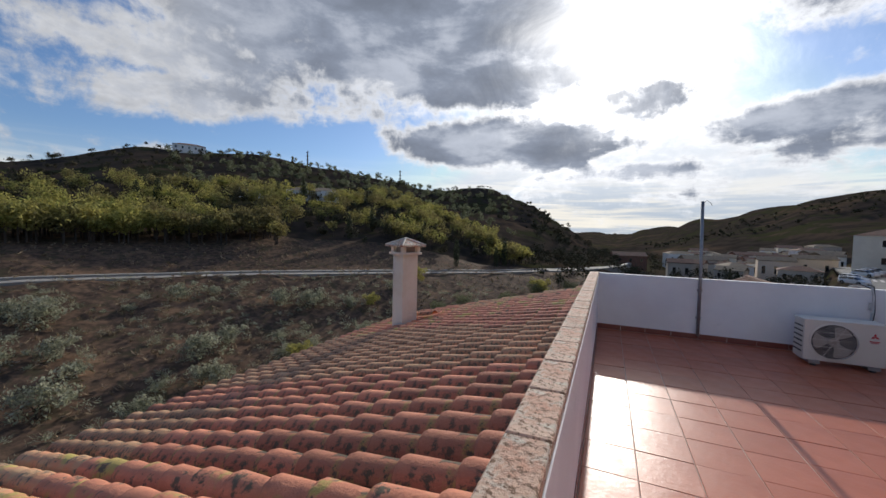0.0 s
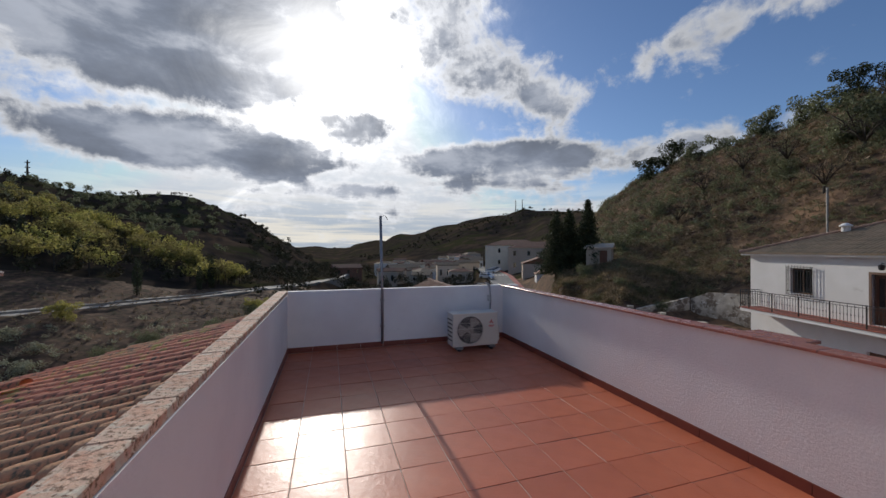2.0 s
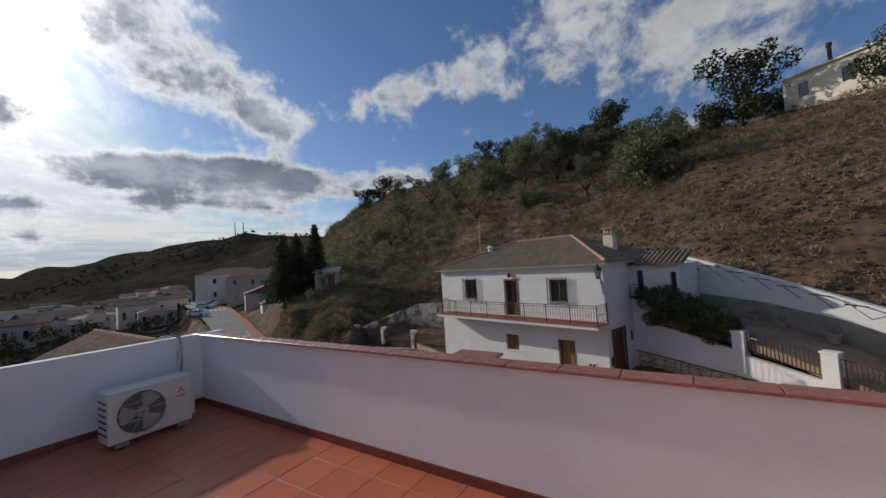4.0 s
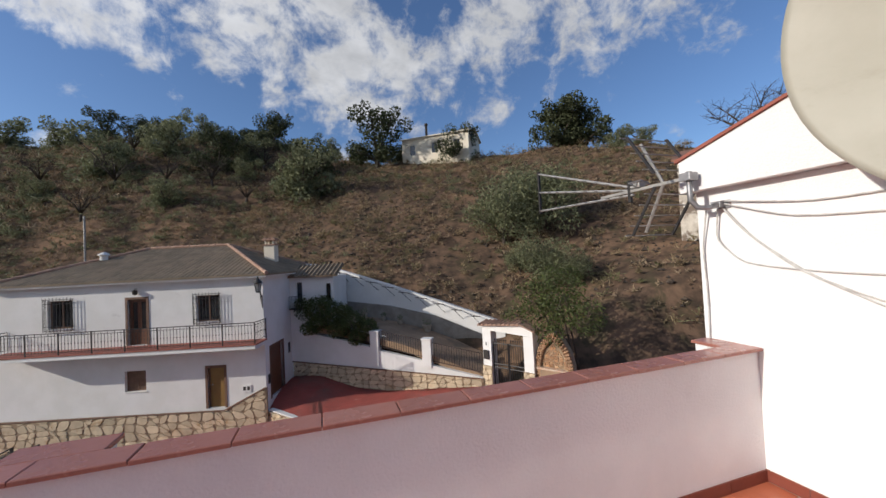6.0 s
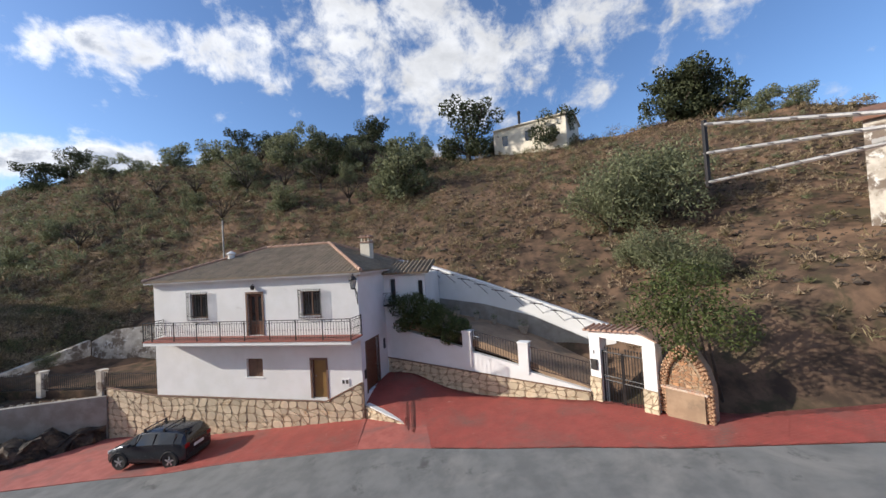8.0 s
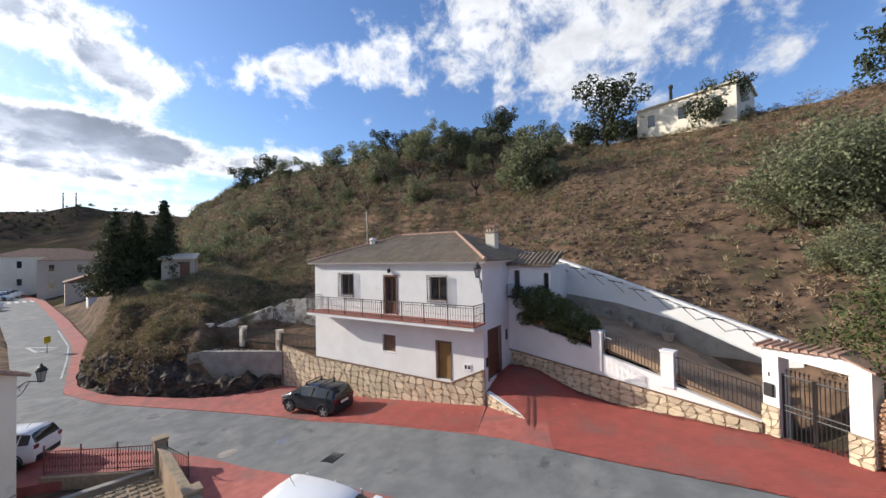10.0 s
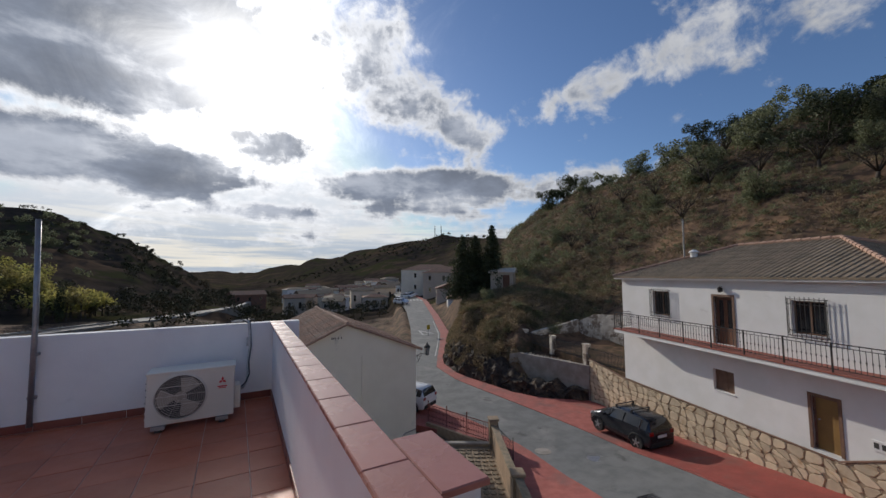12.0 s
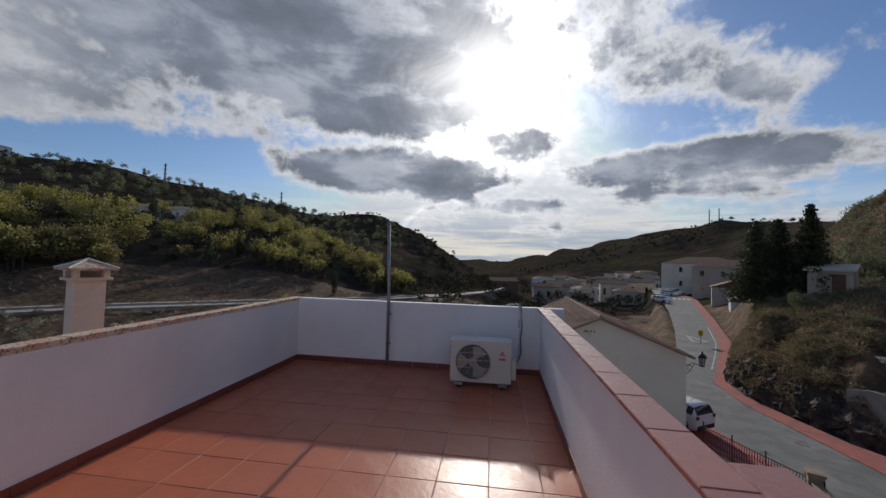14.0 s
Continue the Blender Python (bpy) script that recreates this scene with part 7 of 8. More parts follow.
def lantern(t, at, root):
    bm = bmesh.new()
    tube(bm, [root, root.lerp(at, 0.5) + Vector((0, 0, -0.04)), at + Vector((0, 0, -0.42))], 0.018, 6)
    tube(bm, [root + Vector((0, 0, -0.35)), root.lerp(at, 0.35) + Vector((0, 0, -0.32)), root.lerp(at, 0.6) + Vector((0, 0, -0.1))], 0.012, 6)
    c = root.lerp(at, 0.35) + Vector((0, 0, -0.17))
    d = (at - root)
    d.z = 0
    d.normalize()
    tube(bm, [c + d * math.cos(a) * 0.09 + Vector((0, 0, math.sin(a) * 0.09)) for a in [k * 0.6 for k in range(11)]], 0.009, 5)
    tube(bm, [root + Vector((0, 0, -0.45)), root + Vector((0, 0, 0.1))], 0.02, 6)
    part("bracket", bm, "iron", t)
    bm = bmesh.new()
    z = at.z
    for k in range(6):
        a = k * math.pi / 3
        tube(bm, [(at.x + math.cos(a) * 0.09, at.y + math.sin(a) * 0.09, z - 0.40), (at.x + math.cos(a) * 0.15, at.y + math.sin(a) * 0.15, z - 0.05)], 0.009, 4)
    lathe(bm, [(0.17, z - 0.05), (0.18, z - 0.03), (0.10, z + 0.09), (0.04, z + 0.13), (0.03, z + 0.2), (0.01, z + 0.22)], 12, (at.x, at.y, 0))
    lathe(bm, [(0.05, z - 0.44), (0.10, z - 0.41), (0.10, z - 0.39)], 12, (at.x, at.y, 0))
    part("lantern_frame", bm, "iron", t)
    bm = bmesh.new()
    lathe(bm, [(0.08, z - 0.39), (0.135, z - 0.06)], 6, (at.x, at.y, 0))
    part("lantern_glass", bm, "lantern_glass", t)


# ---- cars ----
def car(name, length, width, height, paint, label, at, turn, z, rack=False):
    t = thing(name, (at[0], at[1], z), turn, label, "car")
    L, Wd, Hh = length / 2, width / 2, height
    # sections along x (front is +x): x, half width, sill z, shoulder z, roof half width, roof z
    prof = [(-L, 0.84, 0.42, 0.80, 0.80, 0.86), (-L * 0.985, 0.93, 0.28, 0.92, 0.78, 0.98), (-L * 0.90, 0.98, 0.24, 0.98, 0.70, 1.34), (-L * 0.72, 1.0, 0.22, 0.99, 0.70, Hh - 0.03),
            (-L * 0.35, 1.0, 0.22, 0.98, 0.72, Hh), (0.0, 1.0, 0.22, 0.96, 0.72, Hh - 0.01), (L * 0.22, 1.0, 0.22, 0.94, 0.70, Hh - 0.10),
            (L * 0.52, 0.99, 0.22, 0.90, 0.80, 0.98), (L * 0.78, 0.96, 0.22, 0.80, 0.82, 0.86), (L * 0.94, 0.88, 0.24, 0.66, 0.74, 0.70), (L, 0.74, 0.32, 0.52, 0.60, 0.54)]
    bm = bmesh.new()
    rings = []
    for x, w, zs, zh, wr, zr in prof:
        w *= Wd
        wr *= Wd
        ring = [(x, -w * 0.92, zs), (x, -w, zs + 0.14), (x, -w, (zs + zh) / 2 + 0.05), (x, -w * 0.965, zh), (x, -wr - 0.02, zh + (zr - zh) * 0.88), (x, -wr * 0.86, zr), (x, 0, zr + 0.02),
                (x, wr * 0.86, zr), (x, wr + 0.02, zh + (zr - zh) * 0.88), (x, w * 0.965, zh), (x, w, (zs + zh) / 2 + 0.05), (x, w, zs + 0.14), (x, w * 0.92, zs)]
        rings.append([bm.verts.new(p) for p in ring])
    n = len(rings[0])
    glass = []
    for i, (a, b) in enumerate(zip(rings, rings[1:])):
        for k in range(n - 1):
            f = bm.faces.new((a[k], a[k + 1], b[k + 1], b[k]))
            side = k in (3, 8) and 2 <= i <= 6
            screen = (k in (4, 5, 6, 7) and i == 6) or (k in (4, 5, 6, 7) and i == 1)
            if side or screen:
                f.material_index = 1
            f.smooth = not side
        bm.faces.new((a[n - 1], a[0], b[0], b[n - 1]))
    bm.faces.new(rings[0][::-1])
    bm.faces.new(rings[-1])
    bmesh.ops.recalc_face_normals(bm, faces=bm.faces)
    part("body", bm, [paint, "car_glass"], t)
    for s in (-1, 1):
        for x in (-L * 0.72, -L * 0.22, L * 0.22):
            bm = bmesh.new()
            tube(bm, [(x - 0.0, s * Wd * 0.985, 0.93), (x - 0.05, s * Wd * 0.80, Hh - 0.08)], 0.022, 5)
            part("window_pillar", bm, paint, t)
    for s in (-1, 1):
        for x in (-L * 0.63, L * 0.62):
            bm = bmesh.new()
            lathe(bm, [(0.20, -0.10), (0.30, -0.11), (0.325, -0.08), (0.325, 0.08), (0.30, 0.11), (0.20, 0.10)], 22, (x, s * (Wd - 0.10), 0.325), "y")
            w = part("wheel", bm, "tyre", t)
            bm = bmesh.new()
            lathe(bm, [(0.205, 0.085), (0.205, 0.10), (0.17, 0.09)], 20, (x, s * (Wd - 0.10), 0.325), "y")
            for k in range(5):
                a = 2 * math.pi * k / 5
                box(bm, x - 0.03, x + 0.03, s * (Wd - 0.10) + 0.0, s * (Wd - 0.10) + s * 0.105 if s > 0 else s * (Wd - 0.10) + 0.001, 0.325, 0.325 + 0.19, m=Matrix.Translation((x, 0, 0.325)) @ Matrix.Rotation(a, 4, "Y") @ Matrix.Translation((-x, 0, -0.325)))
                if s < 0:
                    box(bm, x - 0.03, x + 0.03, s * (Wd + 0.004), s * (Wd - 0.02), 0.325, 0.325 + 0.19, m=Matrix.Translation((x, 0, 0.325)) @ Matrix.Rotation(a, 4, "Y") @ Matrix.Translation((-x, 0, -0.325)))
            lathe(bm, [(0.06, -0.108), (0.06, 0.108)], 12, (x, s * (Wd - 0.10), 0.325), "y")
            part("rim", bm, "rim", w)
            bm = bmesh.new()
            pts = [(x + math.cos(a) * 0.37, s * (Wd + 0.004), 0.325 + math.sin(a) * 0.37) for a in [math.pi * q / 10 for q in range(11)]]
            tube(bm, pts, 0.03, 6)
            part("wheel_arch", bm, "tyre", t)
        bm = bmesh.new()
        box(bm, -L - 0.012, -L + 0.16, s * Wd * 0.62, s * Wd * 0.9, 0.78, 0.94, bevel=0.02)
        part("tail_lamp", bm, "lamp_red", t)
        bm = bmesh.new()
        box(bm, L * 0.84, L * 0.955, s * Wd * 0.6, s * Wd * 0.86, 0.60, 0.73, bevel=0.02)
        part("headlamp", bm, "lamp_clear", t)
        bm = bmesh.new()
        box(bm, L * 0.30, L * 0.42, s * (Wd + 0.0), s * (Wd + 0.17), 0.93, 1.05, bevel=0.02)
        part("wing_mirror", bm, paint, t)
    bm = bmesh.new()
    box(bm, -L - 0.01, -L + 0.06, -Wd * 0.80, Wd * 0.80, 0.28, 0.50, bevel=0.03)
    part("rear_bumper", bm, "tyre", t)
    bm = bmesh.new()
    box(bm, -L - 0.018, -L, -0.26, 0.26, 0.66, 0.77)
    part("number_plate", bm, "sign", t)
    if rack:
        for x in (-L * 0.4, L * 0.08):
            bm = bmesh.new()
            box(bm, x - 0.03, x + 0.03, -Wd * 0.72, Wd * 0.72, Hh + 0.07, Hh + 0.10, bevel=0.008)
            for s in (-1, 1):
                box(bm, x - 0.04, x + 0.04, s * Wd * 0.66 - 0.03, s * Wd * 0.66 + 0.03, Hh - 0.05, Hh + 0.07)
            part("roof_bar", bm, "iron", t)
    bm = bmesh.new()
    tube(bm, [(-L * 0.62, 0, Hh), (-L * 0.72, 0, Hh + 0.2)], 0.006, 5)
    part("antenna", bm, "iron", t)
    return t


# ---- plants ----
def tree(name, label, height, crown, blobs, count, leaf, mat, seed, category="tree", trunk_r=0.14, bare=False):
    """A tree at the origin: tapered trunk, limbs, and a crown of leaf cards over clumps."""
    r = random.Random(seed)
    t = thing(name, (0, 0, 0), 0, label, category)
    bm = bmesh.new()
    fork = height * (0.22 if not bare else 0.25)
    tube(bm, [(0, 0, -0.5), (0.03, 0.02, fork * 0.5), (0.0, 0.06, fork)], [trunk_r * 1.2, trunk_r, trunk_r * 0.8], 8)
    tips = []
    n = 5 if not bare else 8
    for k in range(n):
        a = 2 * math.pi * k / n + r.uniform(-0.4, 0.4)
        e = crown * r.uniform(0.55, 0.9)
        tip = Vector((math.cos(a) * e, math.sin(a) * e, height * (r.uniform(0.62, 0.92) if bare else r.uniform(0.35, 0.88))))
        mid = Vector((tip.x * 0.4, tip.y * 0.4, fork + (tip.z - fork) * 0.55))
        tube(bm, [(0, 0.05, fork * 0.96), mid, tip], [trunk_r * 0.55, trunk_r * 0.3, trunk_r * 0.08], 5)
        tips.append(tip)
        for q in range(3 if not bare else 7):
            b = mid.lerp(tip, r.uniform(0.1, 0.9))
            tp = b + Vector((r.uniform(-1, 1), r.uniform(-1, 1), r.uniform(0.1, 1))).normalized() * crown * r.uniform(0.25, 0.55)
            tube(bm, [b, b.lerp(tp, 0.5) + Vector((0, 0, 0.05)), tp], [trunk_r * 0.16, trunk_r * 0.1, trunk_r * 0.03], 4)
            tips.append(tp)
            if bare:
                for _ in range(4):
                    c = b.lerp(tp, r.uniform(0.3, 1))
                    d = c + Vector((r.uniform(-1, 1), r.uniform(-1, 1), r.uniform(-0.1, 1))).normalized() * crown * r.uniform(0.12, 0.28)
                    tube(bm, [c, d], [trunk_r * 0.06, trunk_r * 0.02], 3)
    part("trunk", bm, "bark", t, smooth=True)
    if count:
        bl = [(p.x, p.y, p.z, crown * r.uniform(0.14, 0.32)) for p in tips]
        bl += [(r.uniform(-0.4, 0.4) * crown, r.uniform(-0.4, 0.4) * crown, height * r.uniform(0.28, 0.85), crown * r.uniform(0.2, 0.4)) for _ in range(int(blobs * 1.6))]
        bl += [(r.uniform(-0.75, 0.75) * crown, r.uniform(-0.75, 0.75) * crown, height * r.uniform(0.12, 0.4), crown * 0.28) for _ in range(blobs // 2)]
        leaves(t, "crown", bl, count, leaf, mat, seed)
    return t


def put_on_ground(t, x, y, turn=0.0, scale=1.0, sink=0.15):
    t.matrix_basis = pose(x, y, ground_z(x, y) - sink, 0, 0, turn)
    t.scale = (scale, scale, scale)
    return t


def polar(az, r):
    return CX + r * math.sin(radians(az)), CY + r * math.cos(radians(az))


def scatter(name, label, n, area, height, leaf, mat, seed, per=7, category="scrub", keep=None):
    """Tufts on the ground as one object. area(r) gives x, y."""
    r = random.Random(seed)
    blobs = []
    while len(blobs) < n:
        x, y = area(r)
        if keep and not keep(x, y):
            continue
        h = height * r.uniform(0.4, 1.3)
        blobs.append((x, y, ground_z(x, y) + h * 0.3, h * 0.6))
    b = np.array(blobs)
    rr = np.random.RandomState(seed)
    idx = np.repeat(np.arange(len(b)), per)
    cnt = len(idx)
    d = rr.normal(size=(cnt, 3))
    d[:, 2] = np.abs(d[:, 2]) + 0.15
    d /= np.linalg.norm(d, axis=1)[:, None]
    c = b[idx, :3] + d * (b[idx, 3] * (0.3 + 0.7 * rr.rand(cnt)))[:, None]
    s = (leaf * (0.5 + rr.rand(cnt)))[:, None]
    a = rr.normal(size=(cnt, 3))
    u = np.cross(d, a)
    u /= np.linalg.norm(u, axis=1)[:, None]
    d = d + 0.55 * rr.normal(size=(cnt, 3))
    P = np.stack([c - d * s * 0.55, c + u * s * 0.14, c + d * s * 0.55, c - u * s * 0.14], 1).reshape(-1, 3)
    me = bpy.data.meshes.new(name)
    me.vertices.add(len(P))
    me.vertices.foreach_set("co", P.ravel())
    me.loops.add(cnt * 4)
    me.loops.foreach_set("vertex_index", np.arange(cnt * 4))
    me.polygons.add(cnt)
    me.polygons.foreach_set("loop_start", np.arange(0, cnt * 4, 4))
    me.materials.append(M[mat])
    me.update(calc_edges=True)
    return tagged(new(name, me), label, category, "", "stuff")


# ---- far things ----
def far_house(x, y, z, w, d, h, turn, wall, roof, label, hip=False, windows=3, storeys=1, category="house"):
    t = thing("house", (x, y, z), turn, label, category)
    holes = []
    for s in range(storeys):
        for k in range(windows):
            cx = -w / 2 + w * (k + 0.5) / windows
            z0 = h * s / storeys + h / storeys * 0.35
            holes.append((cx - 0.4, cx + 0.4, z0, z0 + h / storeys * 0.38))
    bm = bmesh.new()
    wall_with_holes(bm, -w / 2, w / 2, -2, h, -d / 2, -d / 2 + 0.25, holes)
    box(bm, -w / 2, -w / 2 + 0.25, -d / 2 + 0.25, d / 2, -2, h)
    box(bm, w / 2 - 0.25, w / 2, -d / 2 + 0.25, d / 2, -2, h)
    box(bm, -w / 2 + 0.25, w / 2 - 0.25, d / 2 - 0.25, d / 2, -2, h)
    part("wall", bm, wall, t)
    for a, b, c, e in holes:
        bm = bmesh.new()
        box(bm, a, b, -d / 2 + 0.1, -d / 2 + 0.13, c, e)
        part("window", bm, "glass", t)
    bm = bmesh.new()
    e = 0.25
    rise = d * 0.18
    if hip:
        lo = [bm.verts.new(p) for p in ((-w / 2 - e, -d / 2 - e, h), (w / 2 + e, -d / 2 - e, h), (w / 2 + e, d / 2 + e, h), (-w / 2 - e, d / 2 + e, h))]
        a, b = bm.verts.new((-w / 2 + d / 2, 0, h + rise)), bm.verts.new((w / 2 - d / 2, 0, h + rise))
        for f in ((lo[0], lo[1], b, a), (lo[1], lo[2], b), (lo[2], lo[3], a, b), (lo[3], lo[0], a), (lo[3], lo[2], lo[1], lo[0])):
            bm.faces.new(f)
    else:
        solid(bm, [(-w / 2 - e, -d / 2 - e, h - 0.1), (w / 2 + e, -d / 2 - e, h - 0.1), (w / 2 + e, 0, h + rise), (-w / 2 - e, 0, h + rise)], (0, 0, 0.15))
        solid(bm, [(-w / 2 - e, 0, h + rise), (w / 2 + e, 0, h + rise), (w / 2 + e, d / 2 + e, h - 0.1), (-w / 2 - e, d / 2 + e, h - 0.1)], (0, 0, 0.15))
        solid(bm, [(-w / 2, -d / 2 + 0.1, h), (-w / 2, d / 2 - 0.1, h), (-w / 2, 0, h + rise)], (0.2, 0, 0))
        solid(bm, [(w / 2 - 0.2, -d / 2 + 0.1, h), (w / 2 - 0.2, d / 2 - 0.1, h), (w / 2 - 0.2, 0, h + rise)], (0.2, 0, 0))
    bmesh.ops.recalc_face_normals(bm, faces=bm.faces)
    part("roof", bm, roof, t)
    return t


# ---- building up the place ----
opposite_house()
drive_wall()
gatehouse()
garden()
fence_run()
rock_bank()
near_yard()
gable_house()
for k, (s, y, size) in enumerate(((6.2, 3.0, 1.25), (4.6, 3.05, 0.9), (3.6, 3.1, 0.8), (2.4, 3.1, 1.0), (1.5, 3.1, 0.9), (0.6, 3.1, 1.0), (-0.2, 3.0, 0.9))):
    plant_pot(s, y, size, k)

# lantern on the corner of the white house
hl = thing("street_lamp", (HO[0], HO[1], 0), HA, "black iron wall lantern on a scrolled bracket on the white house", "street lamp")
lantern(hl, Vector((-0.15, 0.75, 1.0)), Vector((0.05, 0.0, 0.3)))
# sagging cable across the driveway
bm = bmesh.new()
a, b = hworld(0.0, -3.3, -0.1), dworld(5.2, 0.1, -1.95)
tube(bm, [a.lerp(b, k / 12) + Vector((0, 0, -0.35 * math.sin(math.pi * k / 12))) for k in range(13)], 0.018, 5)
cb = thing("overhead_cable", (0, 0, 0), 0, "pale cable sagging from the white house to the garden wall", "cable")
part("cable", bm, "cable", cb)

# bougainvillea-like bush tumbling over the wall beside the house
bush = thing("climbing_bush", (*dworld(2.2, 0.3).xy, -1.25), DANG, "dense dark green climbing bush spilling over the white garden wall", "bush")
leaves(bush, "foliage", [(-1.4, 0.1, 0.55, 0.75), (-0.6, -0.1, 0.6, 0.8), (0.2, 0.0, 0.25, 0.8), (1.0, 0.0, -0.1, 0.75), (1.8, 0.1, -0.4, 0.6), (0.6, -0.45, -0.3, 0.55), (-0.6, -0.45, -0.1, 0.5), (1.5, -0.3, -0.75, 0.45), (-1.7, -0.2, 0.9, 0.35), (-0.2, -0.3, 0.95, 0.35), (0.8, -0.3, 0.45, 0.4), (2.1, -0.1, -0.2, 0.35), (-1.0, -0.6, -0.3, 0.4)], 15000, 0.10, "leaf_vine", 4)
bm = bmesh.new()
for k in range(7):
    tube(bm, [(0.3 * k - 0.9, 0.5, -0.9), (0.3 * k - 0.9, 0.2, -0.1), (0.34 * k - 1.1, -0.2, 0.3)], [0.04, 0.03, 0.01], 5)
part("stem", bm, "bark", bush)
# vine over the gateway and niche
vine = thing("gate_vine", (14.4, -7.3, -1.6), 0, "straggling green vine hanging over the gateway and stone niche", "vine")
leaves(vine, "foliage", [(0, 0, 0.7, 0.9), (0.9, -0.3, 1.3, 1.0), (-0.8, -0.4, 1.1, 0.9), (0.1, -0.9, 1.8, 1.1), (1.2, 0.6, 0.4, 0.6), (-0.9, 0.3, 0.1, 0.55), (-1.6, -0.7, 0.8, 0.8), (0.6, 0.3, 0.0, 0.4)], 6200, 0.12, "leaf_vine", 9)
bm = bmesh.new()
for k in range(6):
    tube(bm, [(0.3 * k - 0.6, -1.2, -1.8), (0.3 * k - 0.7, -0.8, 0.2), (0.4 * k - 1.1, -0.3, 1.6), (0.5 * k - 1.4, 0.3, 1.1)], [0.05, 0.035, 0.02, 0.008], 5)
part("stem", bm, "bark", vine)

# cars
car("car", 3.5, 1.6, 1.42, "car_dark", "dark grey hatchback with roof bars parked on the red pavement", (19.3, 12.2), 82, road_z(12.4) + 0.03, True)
car("car", 3.7, 1.6, 1.42, "car_white", "white hatchback parked at the near kerb below the terrace", (10.6, 5.75), -98, road_z(5.7) - 0.14)
car("car", 3.8, 1.62, 1.42, "car_white", "white car parked beside the cream gable house", (12.2, 22.25), 121, road_z(21) + 0.06)
master = car("car", 4.2, 1.75, 1.5, "car_white", "white car parked along the village street", (40.8, 90), -64, road_z(90) + 0.02)
for k, (x, y, tn) in enumerate(((43.0, 95, -64), (50.5, 108, -62), (53.0, 111.5, -62), (55.6, 115.5, -62), (58, 121, -62))):
    copy_thing(master, pose(x, y, road_z(y) + 0.02, 0, 0, tn))

# village buildings down the street
far_house(52.5, 84, -6.0, 9, 8, 4.0, -118, "far_wall", "red_roof", "low white shop building with a flat red roof beside the street", windows=3)
far_house(64, 104, -5.2, 17, 11, 7.4, -30, "far_wall", "red_roof", "large cream two-storey building with a red tile roof", True, 4, 2)
far_house(66, 122, -5.0, 20, 12, 8.2, -30, "cream", "red_roof", "long pale cream building with few windows", True, 2, 2)
far_house(44.3, 66, -6.4, 6, 6, 3.0, -118, "house_white", "red_roof", "small white shed with a terracotta roof beside the street", windows=1)
rv = random.Random(12)
for k in range(60):
    az, r = rv.uniform(7.0, 21.5), rv.uniform(125, 240)
    x, y = polar(az, r)
    h = rv.uniform(3.0, 6.2)
    far_house(x, y, ground_z(x, y) + 0.3, rv.uniform(6, 11), rv.uniform(5, 7), h, rv.uniform(-35, 20), rv.choice(["far_wall", "far_wall", "cream", "house_white"]), rv.choice(["red_roof", "red_roof", "brown_tile"]),
              rv.choice(["small whitewashed village house with a tiled roof", "low cream village house with a faded tile roof"]), rv.random() < 0.3, rv.choice([2, 3]), 1)
x, y = polar(1.5, 150)
far_house(x, y, -8.5, 11, 7, 3.2, 12, "red_roof", "red_roof", "brown farm building beside the valley road", windows=3)
for az, r, zz, w in ((-53, 150, 11.2, 9), (-46.5, 152, 11.8, 12), (-43.5, 156, 12.6, 11)):
    x, y = polar(az, r)
    far_house(x, y, zz, w, 8, 4.2, -az, "house_white", "brown_tile", "white villa among the trees on the far hillside", True, 4, 1)
x, y = polar(-59.7, 238)
far_house(x, y, 40.5, 14, 8, 3.0, 58, "house_white", "red_roof", "long low white house on the hilltop", True, 5, 1)
# pale house on the ridge above
x, y = polar(109.5, 50)
far_house(x, y, 14.6, 9.5, 6, 3.5, -128, "cream", "cream", "pale cream house with a tall flue on the ridge", windows=3)
fl = thing("flue_pipe", (x - 1.5, y + 2.6, 14.6), 0, "tall dark flue pipe on the ridge house", "pipe")
bm = bmesh.new()
tube(bm, [(0, 0, 0), (0, 0, 5.0)], 0.16, 10)
lathe(bm, [(0.22, 5.0), (0.22, 5.3), (0.1, 5.4)], 10)
part("pipe", bm, "bark", fl)
# white house with a clay roof on the slope beyond the aerial
x, y = polar(151.5, 26.5)
far_house(x, y, 2.6, 6.4, 5, 3.9, 212, "old_white", "red_roof", "whitewashed cottage with a clay roof on the slope", windows=0)
# small hut and its post on the mound
x, y = 33.5, 38.9
t = far_house(x, y, -0.35, 2.9, 2.4, 2.1, 132 - 180, "far_wall", "far_wall", "small cream hut with a brown door on the mound", windows=0)
bm = bmesh.new()
box(bm, 0.15, 1.0, -1.26, -1.205, 0.0, 1.75, bevel=0.01)
part("door", bm, "wood", t, "brown wooden door")
bm = bmesh.new()
tube(bm, [(0, 0, -1), (0, 0, 4.4)], 0.07, 6)
ob = thing("utility_pole", (*polar(63.0, 38), 1.8), 0, "thin pale utility pole behind the white house", "pole")
part("pole", bm, "alu", ob)
for az, r, h in ((28.3, 412, 13), (29.3, 412, 11), (-32.0, 240, 8), (-45.5, 240, 9)):
    x, y = polar(az, r)
    bm = bmesh.new()
    tube(bm, [(0, 0, -2), (0, 0, h)], [0.5, 0.25], 6)
    for q in range(3):
        tube(bm, [(-0.9, 0, h - 1 - q * 2.2), (0.9, 0, h - 1 - q * 2.2)], 0.2, 5)
    ob = thing("radio_mast", (x, y, ground_z(x, y)), 0, "distant radio mast on the ridge", "mast")
    part("mast", bm, "bark", ob)
